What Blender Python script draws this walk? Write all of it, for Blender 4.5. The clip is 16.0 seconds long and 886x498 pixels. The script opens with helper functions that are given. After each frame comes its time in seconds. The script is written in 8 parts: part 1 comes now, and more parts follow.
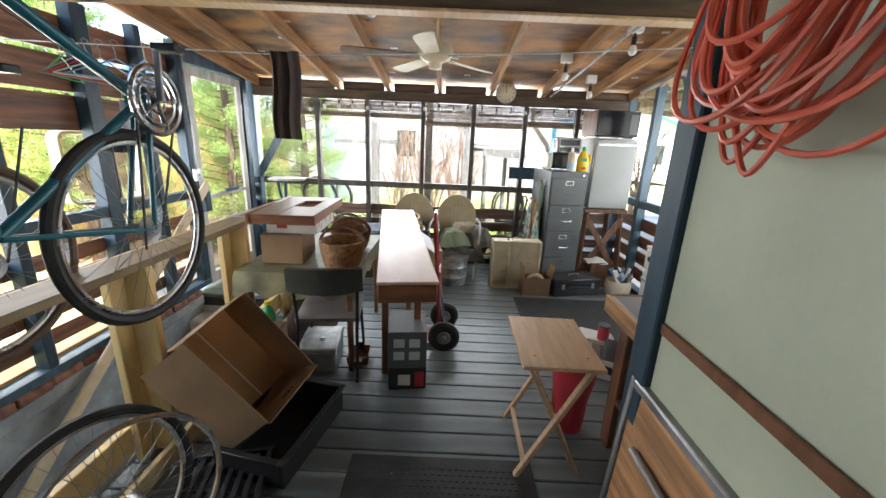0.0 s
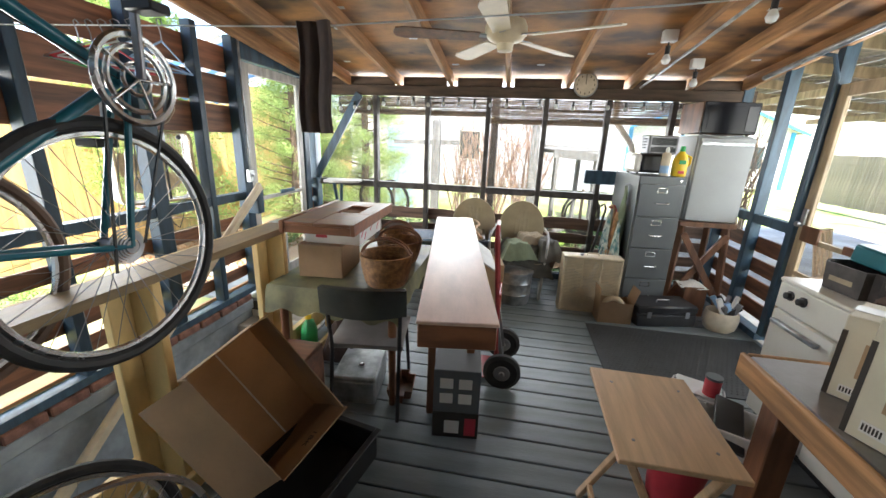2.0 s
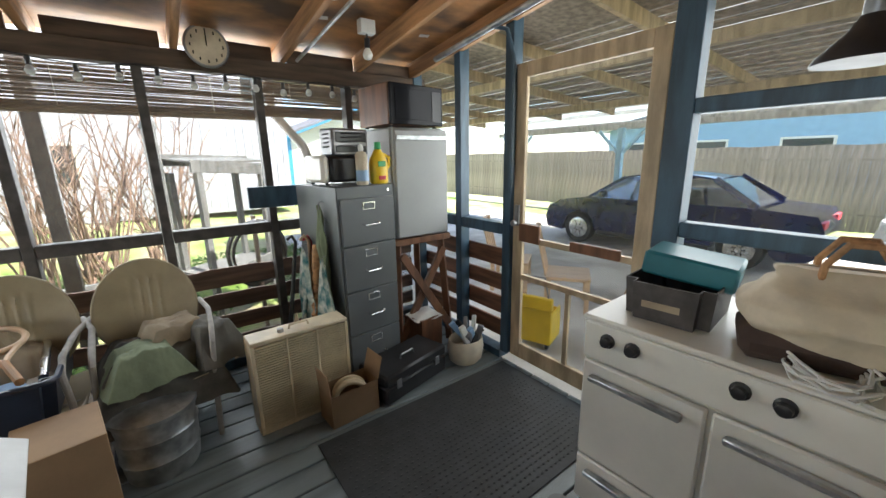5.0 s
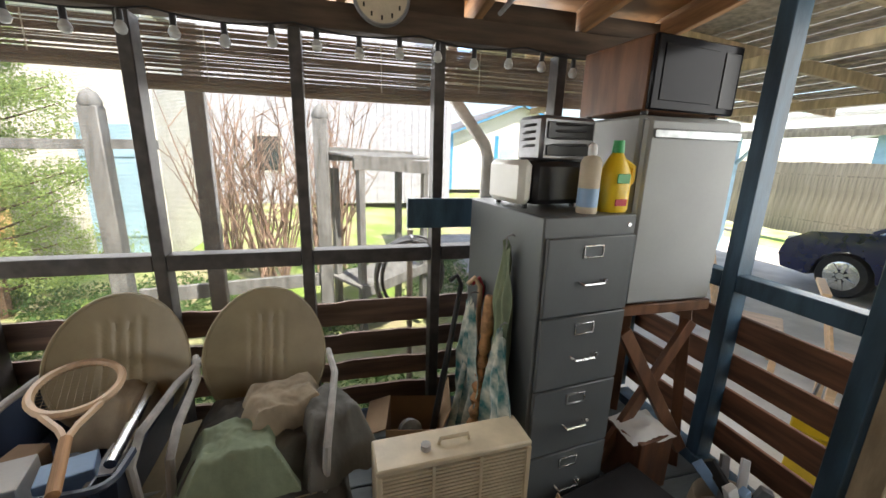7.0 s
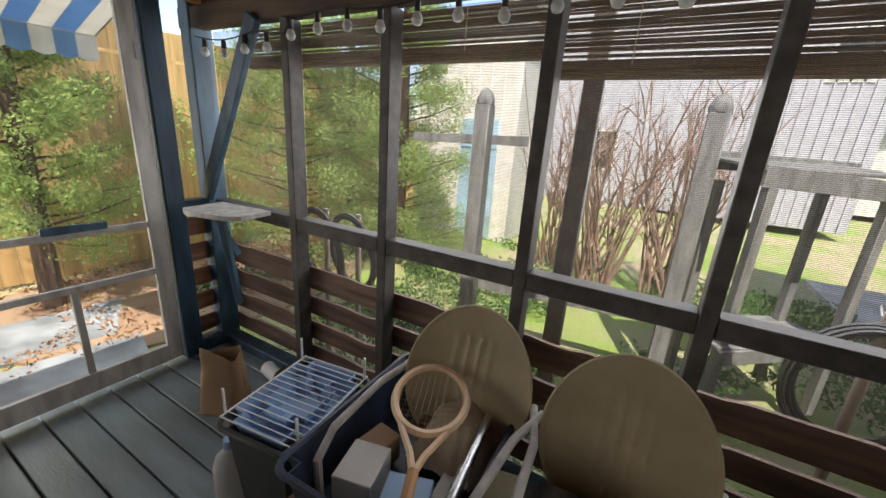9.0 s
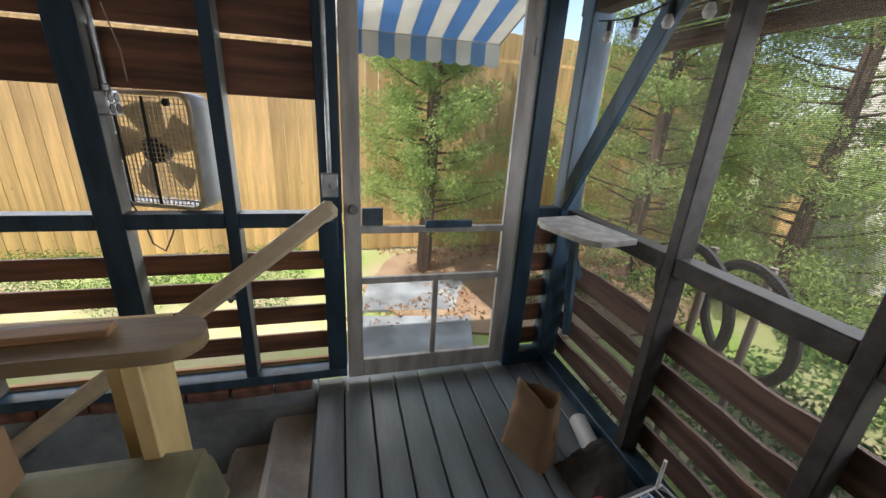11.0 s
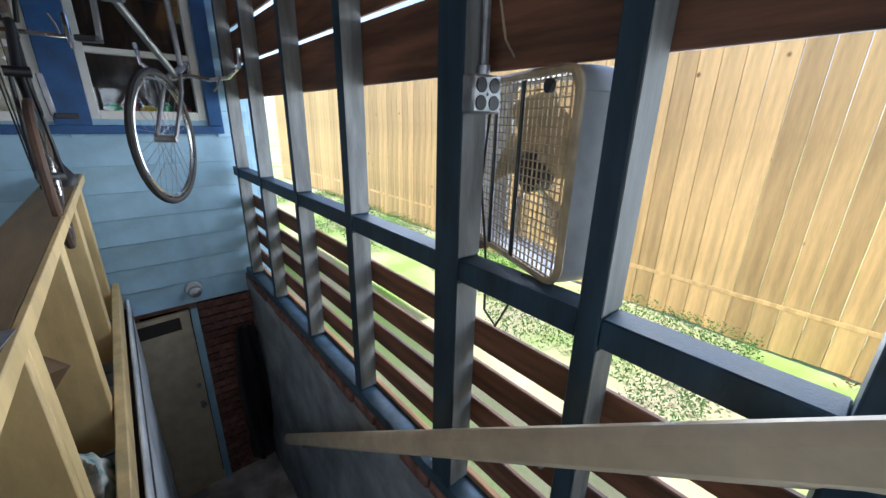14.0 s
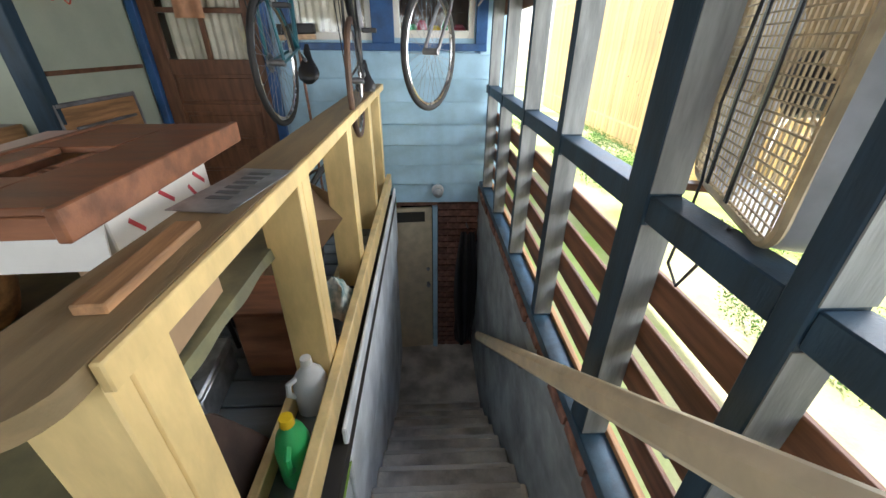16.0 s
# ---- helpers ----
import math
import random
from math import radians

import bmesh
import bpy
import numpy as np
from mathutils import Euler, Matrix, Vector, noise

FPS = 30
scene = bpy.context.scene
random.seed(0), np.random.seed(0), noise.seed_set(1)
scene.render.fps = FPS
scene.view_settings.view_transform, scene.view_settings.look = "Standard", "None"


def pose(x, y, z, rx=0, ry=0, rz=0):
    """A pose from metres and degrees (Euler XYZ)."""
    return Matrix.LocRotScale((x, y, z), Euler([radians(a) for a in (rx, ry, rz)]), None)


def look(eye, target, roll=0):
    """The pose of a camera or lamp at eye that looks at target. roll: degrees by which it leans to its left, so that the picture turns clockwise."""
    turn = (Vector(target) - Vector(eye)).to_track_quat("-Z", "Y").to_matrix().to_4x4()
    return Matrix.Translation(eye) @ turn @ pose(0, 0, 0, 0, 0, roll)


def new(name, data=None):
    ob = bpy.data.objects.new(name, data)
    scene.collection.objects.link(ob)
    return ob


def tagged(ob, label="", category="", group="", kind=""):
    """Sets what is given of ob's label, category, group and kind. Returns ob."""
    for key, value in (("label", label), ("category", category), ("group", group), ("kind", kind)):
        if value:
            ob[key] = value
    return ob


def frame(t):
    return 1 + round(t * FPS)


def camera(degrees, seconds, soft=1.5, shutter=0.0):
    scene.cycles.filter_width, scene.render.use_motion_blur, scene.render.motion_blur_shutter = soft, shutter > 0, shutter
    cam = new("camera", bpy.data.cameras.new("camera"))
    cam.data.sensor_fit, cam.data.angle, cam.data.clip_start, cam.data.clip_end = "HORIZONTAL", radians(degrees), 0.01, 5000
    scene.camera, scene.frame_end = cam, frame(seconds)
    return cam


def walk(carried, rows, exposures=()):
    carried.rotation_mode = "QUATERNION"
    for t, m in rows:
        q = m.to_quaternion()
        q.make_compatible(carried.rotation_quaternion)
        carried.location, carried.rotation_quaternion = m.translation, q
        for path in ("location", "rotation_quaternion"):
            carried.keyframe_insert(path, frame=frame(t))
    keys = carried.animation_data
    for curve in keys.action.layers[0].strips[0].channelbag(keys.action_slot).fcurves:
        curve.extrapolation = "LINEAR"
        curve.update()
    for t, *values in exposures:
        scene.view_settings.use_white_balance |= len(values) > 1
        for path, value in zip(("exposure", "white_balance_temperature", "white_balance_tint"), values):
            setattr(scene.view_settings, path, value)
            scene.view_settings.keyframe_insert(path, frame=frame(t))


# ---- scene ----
cam = camera(98.9, 16.0)
PATH = [
    (0, (0.962, 0.506, 1.602), (0.957, 2.429, 1.054), 2.5),
    (0.5, (0.941, 0.565, 1.603), (0.579, 2.451, 1.046), 3.0),
    (1, (0.886, 0.654, 1.603), (0.277, 2.473, 1.04), 3.2),
    (1.5, (0.88, 0.741, 1.61), (0.275, 2.563, 1.049), 2.9),
    (2, (0.94, 0.963, 1.57), (0.621, 2.859, 1.021), 2.3),
    (2.5, (0.94, 1.227, 1.53), (0.98, 3.154, 0.995), 1.8),
    (3, (0.881, 1.51, 1.503), (1.286, 3.402, 0.996), 1.4),
    (3.2, (0.863, 1.602, 1.528), (1.413, 3.455, 1.014), 1.2),
    (4.2, (1.03, 2.12, 1.51), (2.10, 3.74, 1.02), 0.3),
    (5.3, (1.294, 2.688, 1.491), (2.462, 4.242, 1.024), -0.9),
    (5.5, (1.307, 2.809, 1.481), (2.481, 4.356, 1.006), -0.6),
    (6, (1.4, 3.102, 1.463), (2.536, 4.684, 1.007), -0.4),
    (6.5, (1.429, 3.342, 1.463), (2.279, 5.094, 1.006), 0.8),
    (7, (1.439, 3.593, 1.533), (1.941, 5.468, 1.053), 1.6),
    (7.5, (1.469, 3.769, 1.524), (1.613, 5.707, 1.052), 2.8),
    (8, (1.422, 3.876, 1.562), (1.171, 5.787, 1.028), 3.4),
    (8.5, (1.198, 4.009, 1.567), (0.611, 5.837, 1.005), 3.9),
    (9, (1.045, 4.106, 1.559), (0.116, 5.781, 0.982), 4.0),
    (9.5, (0.909, 4.19, 1.563), (-0.309, 5.658, 0.962), 4.1),
    (10, (0.79, 4.173, 1.576), (-0.668, 5.386, 0.942), 4.0),
    (10.2, (0.735, 4.157, 1.585), (-0.81, 5.251, 0.94), 4.0),
    (11.25, (0.33, 4.27, 1.51), (-1.46, 4.55, 0.87), 3.0),
    (12.3, (-0.11, 4.11, 1.401), (-1.973, 3.725, 0.785), 1.8),
    (12.5, (-0.239, 4.1, 1.412), (-2.065, 3.591, 0.775), 1.7),
    (13, (-0.398, 4.137, 1.462), (-2.084, 3.266, 0.83), 1.4),
    (13.5, (-0.62, 4.125, 1.453), (-2.107, 2.952, 0.808), 1.2),
    (14, (-0.749, 4.095, 1.436), (-1.974, 2.649, 0.796), 1.2),
    (14.5, (-0.825, 4.137, 1.426), (-1.75, 2.484, 0.784), 1.0),
    (15, (-0.86, 4.191, 1.401), (-1.459, 2.392, 0.762), 1.1),
    (15.5, (-0.876, 4.205, 1.395), (-1.122, 2.336, 0.728), 1.1),
    (16, (-0.926, 4.172, 1.37), (-1.007, 2.418, 0.412), 0.5),
]
EXPOSURES = [(0.0, 2.65, 6500, 10), (3.2, 2.4, 6500, 10), (5.5, 1.98, 6500, 8), (7.0, 1.8, 6900, 12), (8.0, 1.75, 6900, 13), (9.0, 1.2, 6900, 14), (10.0, 0.9, 6900, 14), (12.5, 1.08, 5700, 12), (14.0, 1.18, 5600, 11), (14.5, 1.3, 5250, 9), (15.0, 1.4, 5250, 7), (15.5, 1.72, 6250, 9), (16.0, 1.9, 6350, 10)]
walk(cam, [(t, look(eye, target, roll)) for t, eye, target, roll in PATH], exposures=EXPOSURES)

# ---- world, sun ----
SUN_TO = Vector((0.2, -0.48, 0.85)).normalized()
world = bpy.data.worlds.new("world")
scene.world = world
world.use_nodes = True
wn = world.node_tree
sky = wn.nodes.new("ShaderNodeTexSky")
sky.sky_type, sky.sun_disc = "NISHITA", False
sky.sun_elevation = math.asin(SUN_TO.z)
sky.sun_rotation = math.atan2(SUN_TO.x, SUN_TO.y)
wn.links.new(sky.outputs[0], wn.nodes["Background"].inputs[0])
wn.nodes["Background"].inputs[1].default_value = 0.15
sun = new("sun", bpy.data.lights.new("sun", "SUN"))
sun.data.energy, sun.data.angle, sun.data.color = 4.4, radians(0.6), (1.0, 0.95, 0.87)
sun.matrix_world = look((20, -20, 40), Vector((20, -20, 40)) - SUN_TO)


def daylight(name, at, target, w, h, watts):
    """The sky's light at one of the wide openings."""
    ob = new(name, bpy.data.lights.new(name, "AREA"))
    ob.data.shape, ob.data.size, ob.data.size_y, ob.data.energy, ob.data.color = "RECTANGLE", w, h, watts, (0.93, 0.97, 1.0)
    ob.matrix_world = look(at, target)


daylight("daylight_far", (0.8, 6.4, 1.75), (0.8, 0, 0.9), 4.6, 1.3, 52)
daylight("daylight_left", (-2.5, 2.7, 1.35), (3, 2.7, 0.8), 3.8, 1.2, 36)
daylight("daylight_right", (3.75, 3.3, 1.6), (0, 3.3, 0.9), 3.4, 1.2, 16)

# ---- materials ----
def material(name, color, rough=0.6, metal=0.0, vary=0.25, scale=6.0, stretch=(1, 1, 1), bump=0.15, fine=60.0, second=None,
             each=0.0, spec=0.5, clear=0.0):
    """A surface with variation at two scales, relief, and a shift of tone from piece to piece."""
    m = bpy.data.materials.new(name)
    m.use_nodes = True
    n, l = m.node_tree.nodes, m.node_tree.links
    b = n["Principled BSDF"]
    b.inputs["Roughness"].default_value, b.inputs["Metallic"].default_value = rough, metal
    b.inputs["Specular IOR Level"].default_value = spec
    b.inputs["Coat Weight"].default_value = clear
    tc, mp = n.new("ShaderNodeTexCoord"), n.new("ShaderNodeMapping")
    mp.inputs["Scale"].default_value = stretch
    l.new(tc.outputs["Object"], mp.inputs[0])
    big, small = n.new("ShaderNodeTexNoise"), n.new("ShaderNodeTexNoise")
    for node, s, d in ((big, scale, 4), (small, fine, 3)):
        node.inputs["Scale"].default_value, node.inputs["Detail"].default_value = s, d
        l.new(mp.outputs[0], node.inputs["Vector"])
    mix = n.new("ShaderNodeMix")
    mix.data_type = "RGBA"
    dark = tuple(c * (1 - vary) for c in color)
    light = tuple(min(1, c * (1 + vary)) for c in color)
    mix.inputs[6].default_value, mix.inputs[7].default_value = (*(second or dark), 1), (*light, 1)
    ramp = n.new("ShaderNodeMapRange")
    ramp.inputs[1].default_value, ramp.inputs[2].default_value = 0.36, 0.64
    l.new(big.outputs[0], ramp.inputs[0])
    l.new(ramp.outputs[0], mix.inputs[0])
    hsv = n.new("ShaderNodeHueSaturation")
    l.new(mix.outputs[2], hsv.inputs["Color"])
    info = n.new("ShaderNodeObjectInfo")
    val = n.new("ShaderNodeMath")
    val.operation = "MULTIPLY_ADD"
    val.inputs[1].default_value, val.inputs[2].default_value = each, 1 - each / 2
    l.new(info.outputs["Random"], val.inputs[0])
    grain = n.new("ShaderNodeMath")
    grain.operation = "MULTIPLY_ADD"
    grain.inputs[1].default_value, grain.inputs[2].default_value = vary * 0.9, 1 - vary * 0.45
    l.new(small.outputs[0], grain.inputs[0])
    both = n.new("ShaderNodeMath")
    both.operation = "MULTIPLY"
    l.new(val.outputs[0], both.inputs[0])
    l.new(grain.outputs[0], both.inputs[1])
    l.new(both.outputs[0], hsv.inputs["Value"])
    l.new(hsv.outputs[0], b.inputs["Base Color"])
    if bump:
        bp = n.new("ShaderNodeBump")
        bp.inputs["Strength"].default_value, bp.inputs["Distance"].default_value = bump, 0.004
        l.new(small.outputs[0], bp.inputs["Height"])
        l.new(bp.outputs[0], b.inputs["Normal"])
    rr = n.new("ShaderNodeMapRange")
    rr.inputs[3].default_value, rr.inputs[4].default_value = max(0.03, rough - 0.1), min(1, rough + 0.12)
    l.new(big.outputs[0], rr.inputs[0])
    l.new(rr.outputs[0], b.inputs["Roughness"])
    return m


def see_through(name, color, cover, lines=0.0):
    """A woven screen: threads that cover a share of the view, and air between them."""
    m = bpy.data.materials.new(name)
    m.use_nodes = True
    n, l = m.node_tree.nodes, m.node_tree.links
    n.remove(n["Principled BSDF"])
    out = n["Material Output"]
    d, t, mix = n.new("ShaderNodeBsdfDiffuse"), n.new("ShaderNodeBsdfTransparent"), n.new("ShaderNodeMixShader")
    d.inputs[0].default_value = (*color, 1)
    mix.inputs[0].default_value = cover
    if lines:
        tc, w = n.new("ShaderNodeTexCoord"), n.new("ShaderNodeTexWave")
        w.bands_direction = "Z"
        w.inputs["Scale"].default_value = lines
        l.new(tc.outputs["Object"], w.inputs["Vector"])
        r = n.new("ShaderNodeMapRange")
        r.inputs[3].default_value, r.inputs[4].default_value = cover * 0.55, min(1, cover * 1.5)
        l.new(w.outputs["Fac"], r.inputs[0])
        l.new(r.outputs[0], mix.inputs[0])
    l.new(t.outputs[0], mix.inputs[1])
    l.new(d.outputs[0], mix.inputs[2])
    l.new(mix.outputs[0], out.inputs[0])
    return m


def glass(name, color=(0.9, 0.95, 0.95), rough=0.02):
    m = bpy.data.materials.new(name)
    m.use_nodes = True
    b = m.node_tree.nodes["Principled BSDF"]
    b.inputs["Base Color"].default_value = (*color, 1)
    b.inputs["Roughness"].default_value, b.inputs["Transmission Weight"].default_value, b.inputs["IOR"].default_value = rough, 1, 1.45
    return m


NAVY = material("navy_paint", (0.035, 0.075, 0.115), 0.45, vary=0.35, scale=5, stretch=(3, 3, 0.6), bump=0.2, each=0.2)
SLATE = material("slate_blue_paint", (0.022, 0.047, 0.073), 0.5, vary=0.3, scale=5, stretch=(3, 3, 0.6), bump=0.2, each=0.15, spec=0.35)
DECK = material("grey_deck_paint", (0.15, 0.175, 0.18), 0.34, vary=0.22, scale=3, stretch=(0.6, 4, 4), bump=0.25, fine=40, each=0.22)
STAIN = material("red_brown_stained_wood", (0.17, 0.075, 0.04), 0.6, vary=0.45, scale=4, stretch=(5, 0.5, 6), bump=0.25, fine=30, each=0.35)
STAINX = material("brown_weathered_wood", (0.16, 0.1, 0.075), 0.65, vary=0.4, scale=4, stretch=(0.5, 5, 6), bump=0.25, fine=30, each=0.3)
FRAMEW = material("weathered_grey_frame", (0.42, 0.4, 0.37), 0.6, vary=0.25, scale=5, stretch=(3, 3, 0.6), bump=0.2)
TANFRAME = material("tan_door_frame", (0.44, 0.34, 0.22), 0.55, vary=0.25, scale=5, stretch=(3, 3, 0.6), bump=0.2)
YELLOW = material("pale_yellow_paint", (0.72, 0.53, 0.24), 0.5, vary=0.14, scale=5, stretch=(2, 2, 0.7), bump=0.15, each=0.08)
DARKWOOD = material("dark_weathered_wood", (0.07, 0.062, 0.058), 0.6, vary=0.3, scale=5, stretch=(3, 3, 3), bump=0.25, each=0.25)
TOPPLANK = material("worn_brown_rail_top", (0.25, 0.18, 0.095), 0.5, vary=0.18, scale=5, stretch=(5, 0.7, 5), bump=0.2)
RAFTER = material("raw_rafter_wood", (0.36, 0.19, 0.085), 0.65, vary=0.35, scale=5, stretch=(6, 0.5, 6), bump=0.25, each=0.25)
PLY = material("knotty_plywood", (0.42, 0.2, 0.07), 0.6, vary=0.28, scale=2.2, stretch=(1, 1.6, 1), bump=0.15, fine=22, second=(0.10, 0.055, 0.03))
HEADER = material("old_dark_beam_wood", (0.085, 0.055, 0.036), 0.7, vary=0.35, scale=5, stretch=(0.6, 5, 5), bump=0.25, fine=30, each=0.3)
SIDING = material("light_blue_siding_paint", (0.36, 0.55, 0.68), 0.5, vary=0.12, scale=4, bump=0.1, each=0.08)
GREENWALL = material("pale_green_wall_paint", (0.42, 0.46, 0.36), 0.55, vary=0.1, scale=2, bump=0.12)
BLUETRIM = material("royal_blue_trim", (0.02, 0.08, 0.22), 0.4, vary=0.25, bump=0.1)
CONCRETE = material("pale_concrete", (0.52, 0.5, 0.46), 0.85, vary=0.2, scale=1.6, bump=0.3, fine=45, second=(0.4, 0.38, 0.34))
# lit copy of PLASTER: daylight on the inner pit wall put into the colour
PLASTERLIT = material("pit_plaster_lit_side", (0.74, 0.77, 0.78), 0.85, vary=0.2, scale=3, bump=0.4, fine=25)
PLASTER = material("blue_grey_plaster", (0.25, 0.28, 0.3), 0.85, vary=0.35, scale=3, bump=0.4, fine=25)
DARKCONC = material("grey_step_concrete", (0.55, 0.52, 0.47), 0.85, vary=0.35, scale=4, bump=0.4)
BRICK = material("old_red_brick", (0.2, 0.1, 0.075), 0.85, vary=0.35, scale=14, bump=0.5, each=0.5)
CEDAR = material("new_cedar_fence", (0.63, 0.41, 0.18), 0.65, vary=0.18, scale=3, stretch=(5, 5, 0.5), bump=0.15, fine=24, each=0.42)
OLDFENCE = material("weathered_grey_fence", (0.3, 0.25, 0.2), 0.8, vary=0.3, scale=3, stretch=(5, 5, 0.5), bump=0.2, each=0.25)
RUBBER = material("black_rubber_mat", (0.03, 0.032, 0.033), 0.55, vary=0.3, scale=9, bump=0.3)
BLACK = material("black_plastic", (0.018, 0.018, 0.02), 0.4, vary=0.3, bump=0.1)
TYRE = material("tyre_rubber", (0.02, 0.019, 0.018), 0.7, vary=0.35, scale=20, bump=0.3)
CABINET = material("grey_enamel_steel", (0.105, 0.115, 0.12), 0.42, vary=0.1, scale=3, bump=0.06)
WHITE = material("white_enamel", (0.72, 0.7, 0.63), 0.3, vary=0.06, scale=3, bump=0.03)
FRIDGE = material("grey_white_fridge", (0.34, 0.35, 0.345), 0.55, vary=0.07, scale=2, bump=0.05)
CREAM = material("cream_plastic", (0.6, 0.5, 0.34), 0.45, vary=0.12, scale=8, bump=0.1)
CHROME = material("bright_metal", (0.6, 0.6, 0.6), 0.25, metal=1.0, vary=0.15, bump=0.05)
GALV = material("galvanised_metal", (0.42, 0.44, 0.45), 0.4, metal=0.8, vary=0.3, scale=12, bump=0.1)
STEELD = material("dull_steel", (0.3, 0.3, 0.31), 0.45, metal=0.8, vary=0.25, bump=0.1)
CARD = material("cardboard", (0.36, 0.235, 0.135), 0.75, vary=0.12, scale=4, bump=0.12, each=0.12)
CARDW = material("white_printed_card", (0.66, 0.64, 0.6), 0.6, vary=0.07, scale=4, bump=0.05)
CARDCREAM = material("cream_printed_card", (0.6, 0.55, 0.42), 0.55, vary=0.08, scale=4, bump=0.05)
REDP = material("red_print", (0.5, 0.04, 0.06), 0.5, vary=0.15, bump=0.02)
INK = material("dark_print", (0.03, 0.025, 0.02), 0.6, vary=0.1, bump=0.0)
PINE = material("pine_wood", (0.6, 0.41, 0.25), 0.45, vary=0.14, scale=5, stretch=(6, 0.6, 6), bump=0.1)
BEECH = material("pinkish_scuffed_board", (0.64, 0.45, 0.37), 0.3, vary=0.16, scale=3, stretch=(3, 0.8, 3), bump=0.12)
WALNUT = material("brown_stained_leg_wood", (0.16, 0.07, 0.035), 0.45, vary=0.3, scale=5, stretch=(4, 4, 0.6), bump=0.15)
REDWOOD = material("varnished_reddish_wood", (0.22, 0.09, 0.045), 0.4, vary=0.3, scale=5, stretch=(0.7, 4, 4), bump=0.1)
WORKTOP = material("grey_worktop_surface", (0.2, 0.18, 0.17), 0.45, vary=0.2, scale=5, bump=0.1)
VINYL = material("dark_green_grey_vinyl", (0.05, 0.055, 0.05), 0.4, vary=0.2, bump=0.15)
SEATCLOTH = material("grey_seat_vinyl", (0.22, 0.2, 0.19), 0.5, vary=0.15, bump=0.2)
REDPAINT = material("red_painted_steel", (0.28, 0.02, 0.025), 0.4, vary=0.25, bump=0.1)
ORANGE = material("red_orange_cable", (0.62, 0.12, 0.07), 0.45, vary=0.15, bump=0.05)
TEAL = material("teal_bicycle_enamel", (0.012, 0.12, 0.16), 0.3, vary=0.2, bump=0.03)
BEIGE = material("beige_folding_chair_metal", (0.34, 0.28, 0.17), 0.42, vary=0.12, scale=5, bump=0.05)
DARKCLOTH = material("dark_grey_cloth", (0.09, 0.085, 0.072), 0.9, vary=0.3, scale=9, bump=0.4)
GREYCLOTH = material("grey_jacket_cloth", (0.13, 0.125, 0.11), 0.9, vary=0.15, scale=9, bump=0.4)
KHAKI = material("khaki_cloth", (0.36, 0.29, 0.2), 0.9, vary=0.15, scale=9, bump=0.4)
SAGE = material("sage_green_cloth", (0.2, 0.24, 0.155), 0.9, vary=0.15, scale=9, bump=0.4)
CANVAS = material("cream_canvas", (0.56, 0.48, 0.36), 0.85, vary=0.12, scale=9, bump=0.4)
FLORAL = material("floral_cloth", (0.62, 0.62, 0.54), 0.85, vary=0.12, scale=14, bump=0.3, second=(0.03, 0.16, 0.17))
BROWNCLOTH = material("dark_brown_cloth", (0.055, 0.033, 0.025), 0.85, vary=0.25, scale=9, bump=0.35)
PEACH = material("peach_towel", (0.62, 0.33, 0.19), 0.95, vary=0.1, scale=20, bump=0.5)
OILCLOTH = material("olive_oilcloth", (0.21, 0.2, 0.1), 0.5, vary=0.2, scale=6, bump=0.15, second=(0.12, 0.115, 0.07))
WICKER = material("wicker", (0.27, 0.135, 0.05), 0.6, vary=0.35, scale=30, bump=0.5)
BAMBOO = material("bamboo_slat", (0.17, 0.105, 0.06), 0.55, vary=0.3, scale=6, stretch=(1, 8, 8), bump=0.15, each=0.4)
SCREEN = see_through("insect_screen", (0.3, 0.28, 0.25), 0.26, 55.0)
SCREENR = see_through("door_screen", (0.2, 0.2, 0.18), 0.12)
PANE = glass("clear_pane")
BLUEP = material("blue_plastic", (0.25, 0.4, 0.6), 0.4, vary=0.1, bump=0.05)
TUBP = material("navy_plastic_tub", (0.025, 0.035, 0.06), 0.35, vary=0.2, bump=0.08)
TEALP = material("teal_plastic", (0.01, 0.13, 0.16), 0.35, vary=0.15, bump=0.05)
YELP = material("yellow_plastic", (0.75, 0.5, 0.02), 0.35, vary=0.08, bump=0.03)
GREENP = material("green_plastic", (0.03, 0.35, 0.1), 0.35, vary=0.08, bump=0.03)
WHITEP = material("white_plastic", (0.7, 0.7, 0.68), 0.4, vary=0.06, bump=0.05)
CLEARP = material("milky_plastic", (0.55, 0.56, 0.55), 0.35, vary=0.1, bump=0.05)
GRASS = material("lawn", (0.16, 0.25, 0.045), 0.85, vary=0.35, scale=1.2, bump=0.5, fine=60, second=(0.4, 0.35, 0.22))
BARK = material("bark", (0.13, 0.085, 0.06), 0.85, vary=0.35, scale=12, stretch=(3, 3, 0.5), bump=0.5)
TWIG = material("pale_bare_twigs", (0.3, 0.2, 0.15), 0.8, vary=0.3, scale=8, bump=0.2)
LILAC = material("pale_grey_siding", (0.46, 0.46, 0.5), 0.7, vary=0.1, bump=0.05, each=0.1)
CARBLUE = material("dark_blue_car_paint", (0.007, 0.01, 0.055), 0.15, metal=0.0, vary=0.1, bump=0.0, clear=0.6)
TRIMBLUE = material("bright_blue_trim", (0.05, 0.3, 0.6), 0.5, vary=0.1, bump=0.05)
CARGLASS = material("dark_car_glass", (0.05, 0.06, 0.06), 0.06, vary=0.1, bump=0.0)
FARWALL = material("far_house_wall", (0.72, 0.7, 0.64), 0.7, vary=0.08, bump=0.05)
BLUEWALL = material("far_blue_wall", (0.25, 0.4, 0.55), 0.7, vary=0.08, bump=0.05)
ROOFG = material("roof_shingle", (0.2, 0.2, 0.22), 0.85, vary=0.25, bump=0.3)
